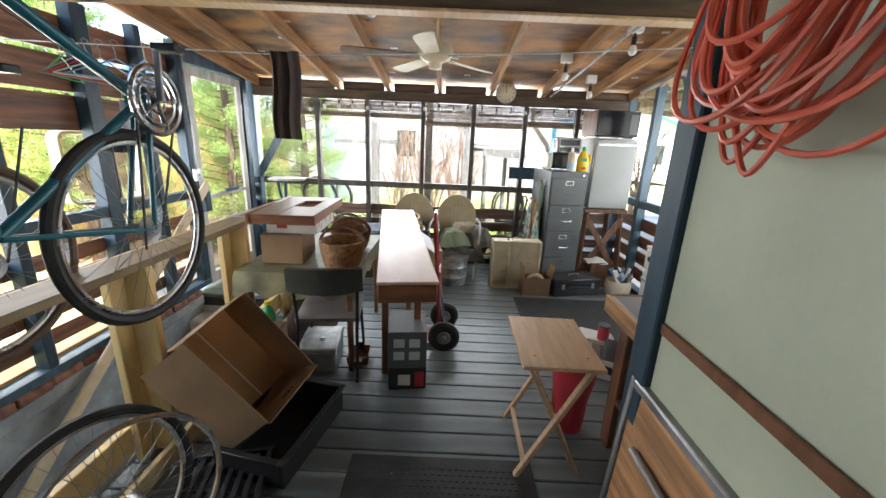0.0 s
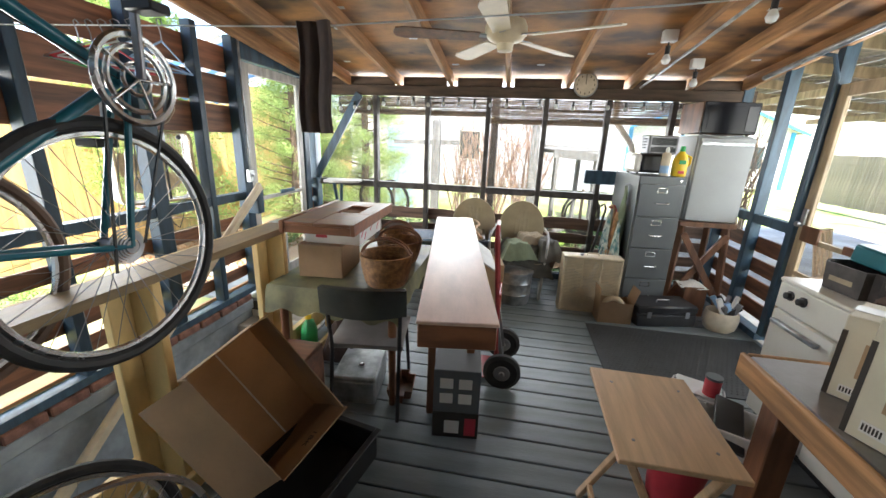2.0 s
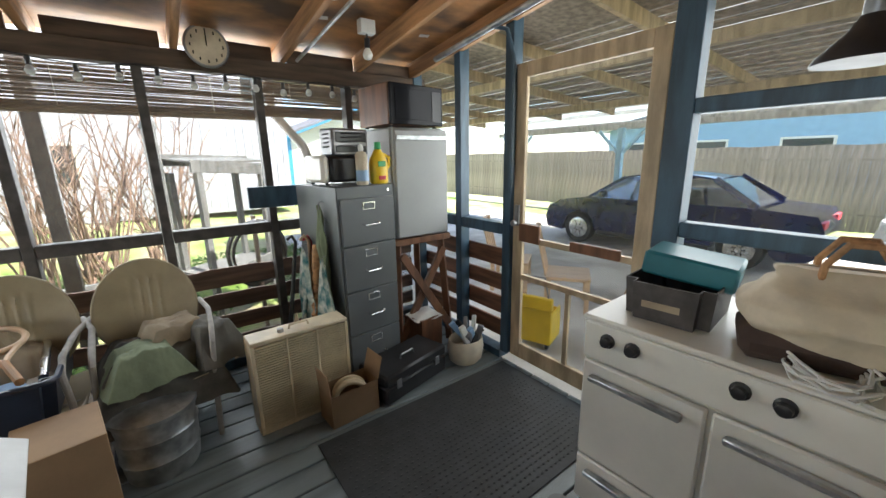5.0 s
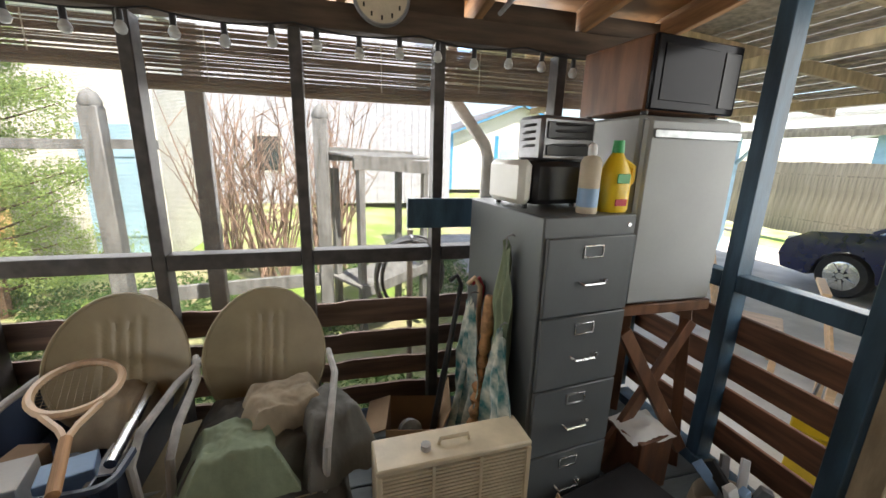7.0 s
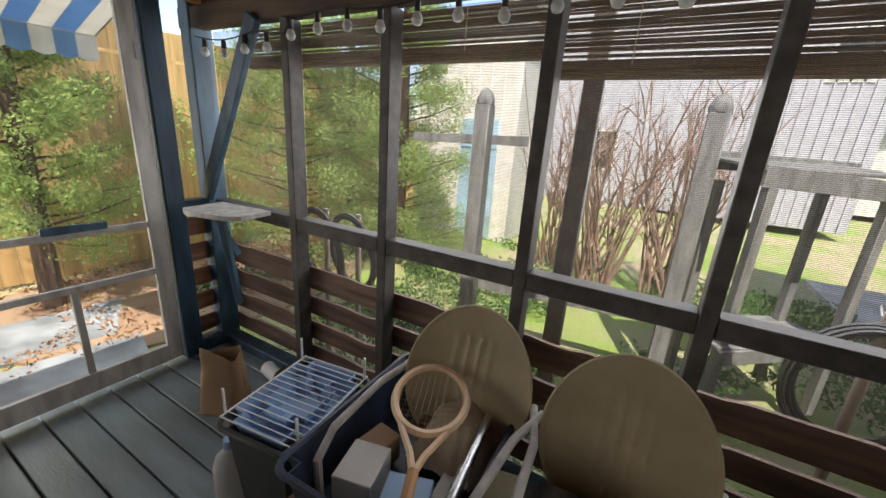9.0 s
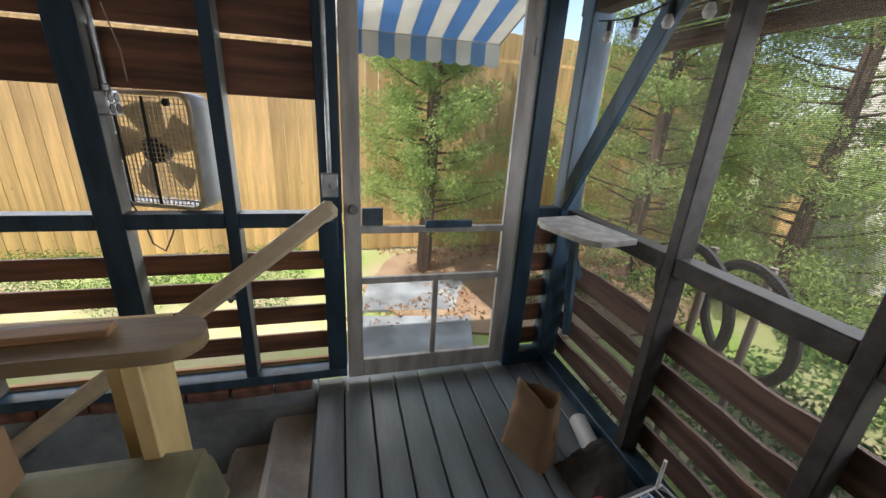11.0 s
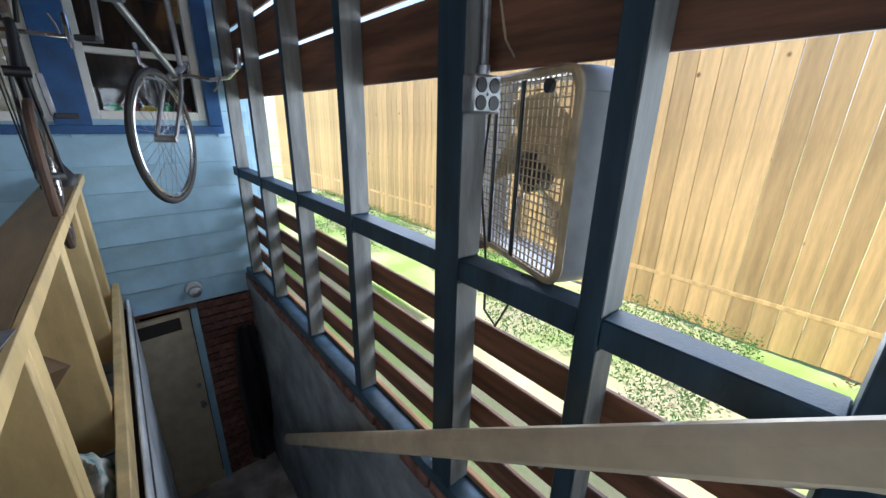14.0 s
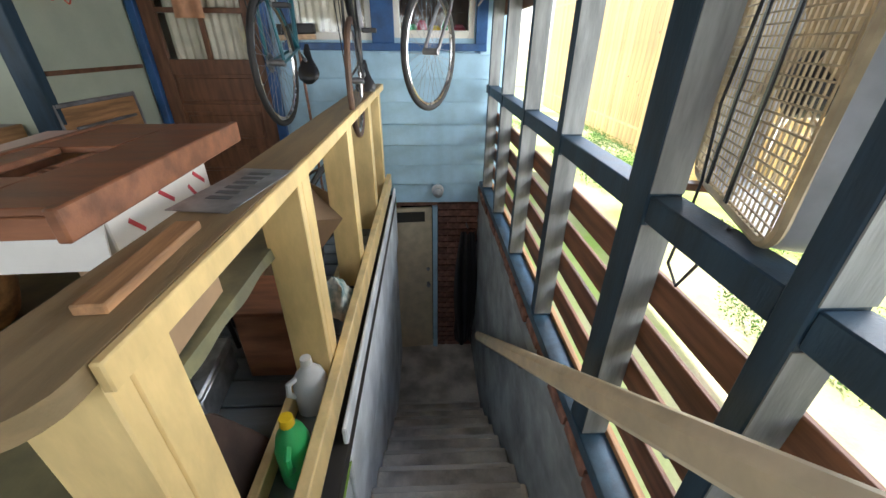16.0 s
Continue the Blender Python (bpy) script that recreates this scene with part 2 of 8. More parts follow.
GREYCAR = material("silver_grey_paint", (0.3, 0.31, 0.32), 0.35, vary=0.1, bump=0.02)


# ---- builders ----
SOIL = material("leafy_soil", (0.2, 0.13, 0.085), 0.9, vary=0.4, scale=3, bump=0.6, fine=50, second=(0.34, 0.25, 0.16))
# weathered garden wood; on the studs' +y faces it also stands for daylight
POSTGREY = material("weathered_and_lit_grey_wood", (0.2, 0.205, 0.2), 0.7, vary=0.3, scale=6, stretch=(3, 3, 0.5), bump=0.2)
GLOSSB = material("black_oven_glass", (0.012, 0.012, 0.014), 0.12, vary=0.05, scale=5, bump=0.0)
FRIDGEW = material("aged_fridge_enamel", (0.5, 0.5, 0.48), 0.4, vary=0.12, scale=4, bump=0.04)
FANCASE = material("grey_fan_case", (0.42, 0.43, 0.47), 0.4, vary=0.15, scale=9, bump=0.05)
TANP = material("aged_tan_plastic", (0.42, 0.33, 0.2), 0.45, vary=0.2, scale=14, bump=0.04)


def fabric(name, colour):
    """Woven cloth that lets some daylight through."""
    m = material(name, colour, 0.9, vary=0.15, scale=12, bump=0.1)
    nt = m.node_tree
    out = next(n for n in nt.nodes if n.type == "OUTPUT_MATERIAL")
    face = out.inputs["Surface"].links[0].from_socket
    mix, glow = nt.nodes.new("ShaderNodeMixShader"), nt.nodes.new("ShaderNodeBsdfTranslucent")
    glow.inputs["Color"].default_value = (*colour, 1)
    mix.inputs[0].default_value = 0.5
    nt.links.new(face, mix.inputs[1])
    nt.links.new(glow.outputs[0], mix.inputs[2])
    nt.links.new(mix.outputs[0], out.inputs["Surface"])
    return m


def knots(m, scale, stretch, size, colour, share=0.5):
    """Scattered dark knots with a soft edge, as in cheap softwood."""
    nt = m.node_tree
    n, l = nt.nodes, nt.links
    b = n["Principled BSDF"]
    was = b.inputs["Base Color"].links[0].from_socket
    tc, mp, info = n.new("ShaderNodeTexCoord"), n.new("ShaderNodeMapping"), n.new("ShaderNodeObjectInfo")
    mp.inputs["Scale"].default_value = stretch
    l.new(tc.outputs["Object"], mp.inputs[0])
    far = n.new("ShaderNodeVectorMath")
    far.operation = "SCALE"
    far.inputs[0].default_value = (17.0, 31.0, 23.0)
    l.new(info.outputs["Random"], far.inputs["Scale"])
    l.new(far.outputs[0], mp.inputs["Location"])
    vo = n.new("ShaderNodeTexVoronoi")
    vo.inputs["Scale"].default_value = scale
    l.new(mp.outputs[0], vo.inputs["Vector"])
    edge = n.new("ShaderNodeMapRange")
    edge.inputs[1].default_value, edge.inputs[2].default_value, edge.inputs[3].default_value, edge.inputs[4].default_value = size * 0.45, size, 1.0, 0.0
    l.new(vo.outputs["Distance"], edge.inputs[0])
    some = n.new("ShaderNodeMath")
    some.operation = "LESS_THAN"
    some.inputs[1].default_value = share
    sep = n.new("ShaderNodeSeparateColor")
    l.new(vo.outputs["Color"], sep.inputs[0])
    l.new(sep.outputs[0], some.inputs[0])
    both = n.new("ShaderNodeMath")
    both.operation = "MULTIPLY"
    l.new(edge.outputs[0], both.inputs[0])
    l.new(some.outputs[0], both.inputs[1])
    mix = n.new("ShaderNodeMix")
    mix.data_type = "RGBA"
    l.new(both.outputs[0], mix.inputs[0])
    l.new(was, mix.inputs[6])
    mix.inputs[7].default_value = (*colour, 1)
    l.new(mix.outputs[2], b.inputs["Base Color"])


knots(CEDAR, 4.0, (1, 1, 0.8), 0.075, (0.22, 0.1, 0.04), 0.6)
knots(PINE, 7.0, (1, 1, 1), 0.09, (0.22, 0.1, 0.04), 0.5)
knots(PLY, 4.0, (1, 1, 1), 0.14, (0.09, 0.04, 0.02), 0.6)
LEAF = fabric("conifer_fronds", (0.34, 0.46, 0.15))
IVY = fabric("ivy_leaves", (0.1, 0.2, 0.06))
for node in GLOSSB.node_tree.nodes:
    if node.type == "BSDF_PRINCIPLED":
        node.inputs["Specular IOR Level"].default_value = 0.12
AWNBLUE = fabric("awning_blue", (0.2, 0.38, 0.62))
AWNWHITE = fabric("awning_white", (0.75, 0.74, 0.7))
# for the sheets added above the carport to spread the sunlight
SUNDIFFUSER = fabric("milky_sun_diffuser", (0.7, 0.71, 0.7))


class Shape:
    """Collects rounded boxes, rods, tubes and turned forms into one mesh."""

    def __init__(self):
        self.bm = bmesh.new()

    def _place(self, verts, m):
        bmesh.ops.transform(self.bm, matrix=m, verts=verts)

    def box(self, lo, hi, bev=0.003, m=None):
        lo, hi = Vector(lo), Vector(hi)
        s = hi - lo
        made = bmesh.ops.create_cube(self.bm, size=1)
        vs = made["verts"]
        self._place(vs, Matrix.Translation((lo + hi) / 2) @ Matrix.Diagonal((*s, 1)))
        b = min(bev, min(abs(c) for c in s) * 0.45)
        if b > 0.0004:
            es = list({e for v in vs for e in v.link_edges})
            r = bmesh.ops.bevel(self.bm, geom=es, offset=b, segments=1, affect="EDGES")
            vs = list({v for f in r["faces"] for v in f.verts} | {v for v in vs if v.is_valid})
        if m is not None:
            self._place(vs, m)
        return self

    def bar(self, a, b, w, d, bev=0.003, up=(0, 0, 1)):
        """A squared bar from a to b, w wide and d deep."""
        a, b = Vector(a), Vector(b)
        z = (b - a)
        length = z.length
        z.normalize()
        x = Vector(up).cross(z)
        if x.length < 1e-4:
            x = Vector((1, 0, 0))
        x.normalize()
        y = z.cross(x)
        m = Matrix((x, y, z)).transposed().to_4x4()
        m.translation = a
        return self.box((-w / 2, -d / 2, 0), (w / 2, d / 2, length), bev, m)

    def rod(self, a, b, r, r2=None, seg=10):
        a, b = Vector(a), Vector(b)
        q = (b - a).to_track_quat("Z", "Y").to_matrix().to_4x4()
        made = bmesh.ops.create_cone(self.bm, cap_ends=True, segments=seg, radius1=r, radius2=r if r2 is None else r2, depth=(b - a).length)
        self._place(made["verts"], Matrix.Translation((a + b) / 2) @ q)
        return self

    def tube(self, pts, r, seg=8, closed=False):
        pts = [Vector(p) for p in pts]
        n = len(pts)
        rings = []
        ref = Vector((0.13, 0.21, 0.97))
        for i, p in enumerate(pts):
            a = pts[i - 1] if (i or closed) else p
            b = pts[(i + 1) % n] if (i < n - 1 or closed) else p
            t = (b - a).normalized()
            x = ref.cross(t)
            if x.length < 0.05:
                x = Vector((1, 0, 0)).cross(t)
            x.normalize()
            y = t.cross(x)
            rad = r[i] if isinstance(r, (list, tuple)) else r
            rings.append([self.bm.verts.new(p + rad * (math.cos(u) * x + math.sin(u) * y)) for u in (2 * math.pi * k / seg for k in range(seg))])
            ref = y
        for i in range(n if closed else n - 1):
            ra, rb = rings[i], rings[(i + 1) % n]
            for k in range(seg):
                try:
                    self.bm.faces.new((ra[k], ra[(k + 1) % seg], rb[(k + 1) % seg], rb[k]))
                except ValueError:
                    pass
        if not closed:
            self.bm.faces.new(rings[0][::-1])
            self.bm.faces.new(rings[-1])
        return self

    def ring(self, c, axis, radius, r, n=40, seg=8, squash=1.0):
        q = Vector(axis).to_track_quat("Z", "Y").to_matrix()
        pts = [Vector(c) + q @ Vector((radius * math.cos(u), radius * squash * math.sin(u), 0)) for u in (2 * math.pi * k / n for k in range(n))]
        return self.tube(pts, r, seg, True)

    def turned(self, profile, c=(0, 0, 0), axis=(0, 0, 1), seg=24, squash=1.0):
        """A form turned about an axis; profile: pairs of radius and height."""
        q = Vector(axis).to_track_quat("Z", "Y").to_matrix()
        rows = []
        for rad, h in profile:
            rows.append([self.bm.verts.new(Vector(c) + q @ Vector((rad * math.cos(u), rad * squash * math.sin(u), h))) for u in (2 * math.pi * k / seg for k in range(seg))])
        for a, b in zip(rows, rows[1:]):
            for k in range(seg):
                self.bm.faces.new((a[k], a[(k + 1) % seg], b[(k + 1) % seg], b[k]))
        if profile[0][0] > 1e-4:
            self.bm.faces.new(rows[0][::-1])
        if profile[-1][0] > 1e-4:
            self.bm.faces.new(rows[-1])
        return self

    def slab(self, outline, z0, z1):
        """A flat plate of any outline, from z0 to z1."""
        lo = [self.bm.verts.new((x, y, z0)) for x, y in outline]
        hi = [self.bm.verts.new((x, y, z1)) for x, y in outline]
        k = len(outline)
        self.bm.faces.new(lo[::-1])
        self.bm.faces.new(hi)
        for i in range(k):
            self.bm.faces.new((lo[i], lo[(i + 1) % k], hi[(i + 1) % k], hi[i]))
        return self

    def sheet(self, f, nu, nv, thick=0.004):
        """A cloth or shell: f(u, v) gives the place; it gets a thickness."""
        g = [[self.bm.verts.new(f(i / nu, j / nv)) for j in range(nv + 1)] for i in range(nu + 1)]
        faces = [self.bm.faces.new((g[i][j], g[i + 1][j], g[i + 1][j + 1], g[i][j + 1])) for i in range(nu) for j in range(nv)]
        if not thick:
            return self
        self.bm.normal_update()
        for f_ in faces:
            f_.normal_update()
        low = []
        for row in g:
            line = []
            for vert in row:
                nrm = sum((f_.normal for f_ in vert.link_faces), Vector())
                line.append(vert.co - nrm.normalized() * thick)
            low.append([self.bm.verts.new(c) for c in line])
        for i in range(nu):
            for j in range(nv):
                self.bm.faces.new((low[i][j], low[i][j + 1], low[i + 1][j + 1], low[i + 1][j]))
        rim = [(i, 0) for i in range(nu)] + [(nu, j) for j in range(nv)] + [(i, nv) for i in range(nu, 0, -1)] + [(0, j) for j in range(nv, 0, -1)]
        for (i, j), (k, m) in zip(rim, rim[1:] + rim[:1]):
            self.bm.faces.new((g[k][m], g[i][j], low[i][j], low[k][m]))
        return self

    def moved(self, m):
        self._place(list(self.bm.verts), m)
        return self

    def mesh(self, name, mat, smooth=True):
        bmesh.ops.recalc_face_normals(self.bm, faces=self.bm.faces)
        me = bpy.data.meshes.new(name)
        self.bm.to_mesh(me)
        self.bm.free()
        me.materials.append(mat)
        if smooth:
            me.shade_smooth()
            me.set_sharp_from_angle(angle=radians(40))
        return me


def thing(name, at, label, category, group="", turn=0.0, tilt=(0, 0)):
    ob = new(name)
    ob.empty_display_size = 0.1
    ob.matrix_world = pose(*at, tilt[0], tilt[1], turn)
    return tagged(ob, label, category, group)


def part(name, shape, mat, parent=None, label="", smooth=True):
    ob = new(name, shape.mesh(name, mat, smooth))
    if parent is not None:
        ob.parent = parent
    return tagged(ob, label)


def solo(name, shape, mat, label, category, group="", kind="", at=None, smooth=True):
    """A thing, or a piece of the setting, that is one mesh."""
    ob = new(name, shape.mesh(name, mat, smooth))
    if at is not None:
        ob.matrix_world = at
    return tagged(ob, label, category, group, kind)


def pieces(name, mat, parent, spots, size, bev=0.003):
    """Alike boxes that share one mesh, each an object of its own."""
    h = Vector(size) / 2
    me = Shape().box(-h, h, bev).mesh(name, mat, False)
    made = []
    for m in spots:
        ob = new(name, me)
        ob.parent = parent
        ob.matrix_local = m if isinstance(m, Matrix) else Matrix.Translation(m)
        made.append(ob)
    return made


def lettering(text, size):
    """Raised flat lettering, centred, lying in local x and y."""
    cu = bpy.data.curves.new("lettering", "FONT")
    cu.body, cu.size, cu.align_x, cu.align_y, cu.extrude = text, size, "CENTER", "CENTER", 0.0006
    ob = bpy.data.objects.new("lettering", cu)
    scene.collection.objects.link(ob)
    bpy.context.view_layer.update()
    me = bpy.data.meshes.new_from_object(ob.evaluated_get(bpy.context.evaluated_depsgraph_get()))
    bpy.data.objects.remove(ob)
    bpy.data.curves.remove(cu)
    sh = Shape()
    sh.bm.from_mesh(me)
    bpy.data.meshes.remove(me)
    return sh


# ---- the setting ----
WALL_X, FAR_Y, RIGHT_X, HOUSE_Y = -1.52, 5.54, 3.20, 0.38
GREEN_X, GREEN_END = 1.53, 1.45
RAIL_X0, RAIL_X1, RAIL_END = -0.522, -0.37, 3.93
STAIR_TOP = 4.06


def roof_z(y):
    """The underside of the rafters."""
    return 2.16 + 0.12 * (FAR_Y - y)


def setting(name, shape, mat, label="", smooth=False):
    return solo(name, shape, mat, label, "", kind="structure", smooth=smooth)


# ground outside, one sheet with a pit left open for the stairs
def ground_sheet():
    s = Shape()
    xs = [-60, -12, -4, -1.56, -0.6, 3.3, 13, 60]
    ys = [-40, -6, 0.3, 4.1, 5.7, 14, 60]
    for x0, x1 in zip(xs, xs[1:]):
        for y0, y1 in zip(ys, ys[1:]):
            if (x0, y0) == (-1.56, 0.3):
                continue
            vs = [s.bm.verts.new((x, y, -0.16 if x < 3 else -0.36)) for x, y in ((x0, y0), (x1, y0), (x1, y1), (x0, y1))]
            s.bm.faces.new(vs)
    bmesh.ops.remove_doubles(s.bm, verts=s.bm.verts, dist=0.001)
    return s


setting("ground", ground_sheet(), GRASS, "sunlit lawn with bare dry patches around the porch")
setting("pavement", Shape().box((3.32, -3, -0.4), (10.6, 12, -0.27), 0.0), CONCRETE, "pale worn concrete slab under the carport")

# house wall with lapped siding
house = setting("wall_house", Shape().box((-1.7, 0.12, -0.12), (-1.36, HOUSE_Y - 0.02, 2.9), 0.0).box((-0.66, 0.12, -0.12), (-0.47, HOUSE_Y - 0.02, 2.9), 0.0)
                .box((0.2, 0.12, -0.12), (0.42, HOUSE_Y - 0.02, 2.9), 0.0).box((-1.36, 0.12, -0.12), (-0.66, HOUSE_Y - 0.02, 1.4), 0.0)
                .box((-1.36, 0.12, 2.3), (-0.66, HOUSE_Y - 0.02, 2.9), 0.0).box((-0.47, 0.12, -0.12), (0.2, HOUSE_Y - 0.02, 1.38), 0.0)
                .box((-0.47, 0.12, 2.3), (0.2, HOUSE_Y - 0.02, 2.9), 0.0).box((1.46, 0.12, -0.12), (3.3, HOUSE_Y - 0.02, 2.9), 0.0)
                .box((0.42, 0.12, 2.12), (1.46, HOUSE_Y - 0.02, 2.9), 0.0).box((0.42, 0.12, -0.12), (1.46, HOUSE_Y - 0.02, 0.0), 0.0),
                SIDING, "light blue painted house wall with lapped siding")
LAPS = [0.2 * k - 0.12 for k in range(14)]
for x0, x1 in ((-1.66, -1.42), (-0.60, -0.53), (0.26, 0.36)):
    pieces("siding_board", SIDING, house, [pose((x0 + x1) / 2, HOUSE_Y - 0.005, z + 0.1, 5) for z in LAPS if z > 1.25], (x1 - x0, 0.018, 0.212))
pieces("siding_board", SIDING, house, [pose(-0.65, HOUSE_Y - 0.005, z + 0.1, 5) for z in LAPS if z <= 1.25], (2.02, 0.018, 0.212))
pieces("siding_board", SIDING, house, [pose(1.525, HOUSE_Y - 0.012, z + 0.1, 5) for z in LAPS], (0.025, 0.012, 0.212))
setting("trim", Shape().box((-1.47, HOUSE_Y - 0.02, 1.30), (0.30, HOUSE_Y + 0.03, 1.36), 0.004).box((-0.66, HOUSE_Y - 0.02, 1.36), (-0.47, HOUSE_Y + 0.025, 2.4), 0.004)
        .box((-1.47, HOUSE_Y - 0.02, 1.36), (-1.37, HOUSE_Y + 0.025, 2.4), 0.004).box((0.21, HOUSE_Y - 0.02, 1.36), (0.28, HOUSE_Y + 0.025, 2.4), 0.004), BLUETRIM,
        "royal blue painted window casing")


def house_window(name, x0, x1, z0, z1, label):
    w = thing(name, ((x0 + x1) / 2, HOUSE_Y - 0.04, z0), label, "window")
    w["kind"] = "structure"
    h, k = (x1 - x0) / 2, z1 - z0
    part("window_frame", Shape().box((-h, -0.05, 0), (-h + 0.05, 0.03, k)).box((h - 0.05, -0.05, 0), (h, 0.03, k)).box((-h + 0.05, -0.05, k - 0.05), (h - 0.05, 0.03, k))
         .box((-h + 0.05, -0.05, 0), (h - 0.05, 0.03, 0.06)).box((-h + 0.05, -0.04, k * 0.5 - 0.02), (h - 0.05, 0.02, k * 0.5 + 0.02)), WHITE, w, "cream painted sash frame")
    for z in (0.06, k * 0.5 + 0.02):
        p = part("pane", Shape().box((-h + 0.05, -0.013, z), (h - 0.05, -0.009, z + k * 0.5 - 0.08), 0), PANE, w)
        p.visible_shadow = False
    return w


house_window("window_1", -1.36, -0.66, 1.40, 2.3, "sash window with cream frame and clutter behind the glass")
w2 = house_window("window_2", -0.47, 0.2, 1.38, 2.3, "sash window with cream frame and white curtain")
part("curtain", Shape().sheet(lambda u, v: (-0.3 + 0.6 * u, -0.1 + 0.012 * math.sin(u * 60), 0.06 + 0.8 * v), 60, 2), CANVAS, w2, "pale gathered curtain")
# the room behind the house windows
setting("wall_room", Shape().box((-1.8, -2.2, -0.2), (3.4, -2.1, 2.9), 0).box((-1.8, -2.1, -0.2), (-1.7, 0.1, 2.9), 0).box((3.3, -2.1, -0.2), (3.4, 0.1, 2.9), 0)
        .box((-1.7, -2.1, 2.7), (3.3, 0.1, 2.8), 0).box((-1.7, -2.1, -0.12), (3.3, 0.1, -0.02), 0), WALNUT, "dim brown room behind the windows")
jars = (((-1.25, 0.06), REDP, 0.10), ((-1.13, 0.05), GREENP, 0.12), ((-1.02, 0.06), YELP, 0.09), ((-0.9, 0.05), REDP, 0.13), ((-0.8, 0.06), GREENP, 0.1))
setting("window_ledge", Shape().box((-1.36, 0.0, 1.39), (-0.66, 0.14, 1.415)), WALNUT, "wooden ledge inside the window")
for (x, r), mt, h in jars:
    solo("jar", Shape().turned([(r * 0.8, 0), (r, 0.01), (r, h * 0.75), (r * 0.6, h * 0.9), (r * 0.6, h)], (0, 0, 0), seg=14), mt, "small coloured jar on the window ledge", "jar", "jars on the ledge",
         at=pose(x, 0.06, 1.415))

# house door
door = thing("door_1", (0.967, HOUSE_Y - 0.02, 0.02), "dark reddish wooden house door with four curtained panes", "door")
door["kind"] = "structure"
DH, DW = 2.05, 0.478
leaf = Shape().box((-DW, -0.045, 0), (-DW + 0.12, 0, DH)).box((DW - 0.12, -0.045, 0), (DW, 0, DH)).box((-DW + 0.12, -0.045, DH - 0.12), (DW - 0.12, 0, DH)).box((-DW + 0.12, -0.045, 1.08), (DW - 0.12, 0, 1.2)) \
    .box((-DW + 0.12, -0.045, 0), (DW - 0.12, 0, 0.2)).box((-DW + 0.12, -0.045, 0.45), (DW - 0.12, 0, 0.52)).box((-DW + 0.12, -0.045, 0.76), (DW - 0.12, 0, 0.83)) \
    .box((-0.02, -0.04, 1.2), (0.02, -0.004, DH - 0.12)).box((-DW + 0.12, -0.04, 1.55), (-0.02, -0.004, 1.59)).box((0.02, -0.04, 1.55), (DW - 0.12, -0.004, 1.59))
part("leaf", leaf, WALNUT, door)
for z0, z1 in ((0.2, 0.45), (0.52, 0.76), (0.83, 1.08)):
    part("panel", Shape().box((-DW + 0.12, -0.04, z0), (DW - 0.12, -0.018, z1), 0).box((-DW + 0.15, -0.018, z0 + 0.03), (DW - 0.15, -0.006, z1 - 0.03), 0.008), WALNUT, door)
for x0, x1 in ((-DW + 0.12, -0.02), (0.02, DW - 0.12)):
    for z0, z1 in ((1.2, 1.55), (1.59, DH - 0.12)):
        part("pane", Shape().box((x0, -0.024, z0), (x1, -0.02, z1), 0), PANE, door).visible_shadow = False
part("curtain", Shape().sheet(lambda u, v: (-0.32 + 0.64 * u, -0.075 + 0.012 * math.sin(u * 55), 1.2 + 0.72 * v), 60, 2), CANVAS, door, "pale gathered curtain behind the panes")
part("door_handle", Shape().turned([(0.02, 0), (0.02, 0.01), (0.012, 0.02), (0.012, 0.04), (0.028, 0.05), (0.028, 0.07), (0.015, 0.08)], (-DW + 0.06, 0, 1.0), (0, 1, 0)), CHROME, door, "round brass door handle")
part("lock", Shape().box((-DW + 0.045, 0, 0.84), (-DW + 0.075, 0.012, 0.93)), BLACK, door)
setting("trim_door", Shape().box((0.40, HOUSE_Y - 0.03, 0), (0.48, HOUSE_Y + 0.03, 2.12), 0.004).box((1.447, HOUSE_Y - 0.03, 0), (1.51, HOUSE_Y + 0.03, 2.12), 0.004)
        .box((0.40, HOUSE_Y - 0.03, 2.12), (1.51, HOUSE_Y + 0.03, 2.2), 0.004), BLUETRIM, "royal blue painted door casing")

# pale green side wall with its end post
setting("wall_green", Shape().box((GREEN_X, HOUSE_Y + 0.001, 0), (GREEN_X + 0.11, GREEN_END - 0.06, 2.75), 0.002), GREENWALL, "pale green painted board wall")
setting("wall_closet", Shape().box((GREEN_X + 0.12, 1.22, 0), (RIGHT_X, 1.32, 2.75), 0.002), GREENWALL, "pale green painted wall behind the workbench")
setting("corner_post", Shape().box((GREEN_X - 0.02, GREEN_END - 0.058, 0), (GREEN_X + 0.118, GREEN_END + 0.03, 2.7), 0.005), SLATE, "slate blue painted wall end post")
setting("batten", Shape().box((GREEN_X - 0.012, HOUSE_Y + 0.04, 1.155), (GREEN_X - 0.002, GREEN_END - 0.07, 1.185), 0.002), WALNUT, "narrow brown batten on the green wall")

# deck boards
floor = setting("floor", Shape().box((-0.6, HOUSE_Y, -0.12), (RIGHT_X, STAIR_TOP, -0.045), 0).box((-1.56, STAIR_TOP, -0.12), (RIGHT_X, FAR_Y + 0.06, -0.045), 0), INK,
                "dark grey-green painted deck boards with open joints")
PITCH = 0.1475
ys = [HOUSE_Y + 0.08 + PITCH * k for k in range(35)]
pieces("plank", DECK, floor, [((RIGHT_X - 0.56) / 2, y, -0.019) for y in ys if y < STAIR_TOP], (RIGHT_X + 0.52, 0.1385, 0.038), 0.004)
pieces("plank", DECK, floor, [((RIGHT_X - 1.56) / 2, y, -0.019) for y in ys if STAIR_TOP <= y < FAR_Y + 0.05], (RIGHT_X + 1.52, 0.1385, 0.038), 0.004)

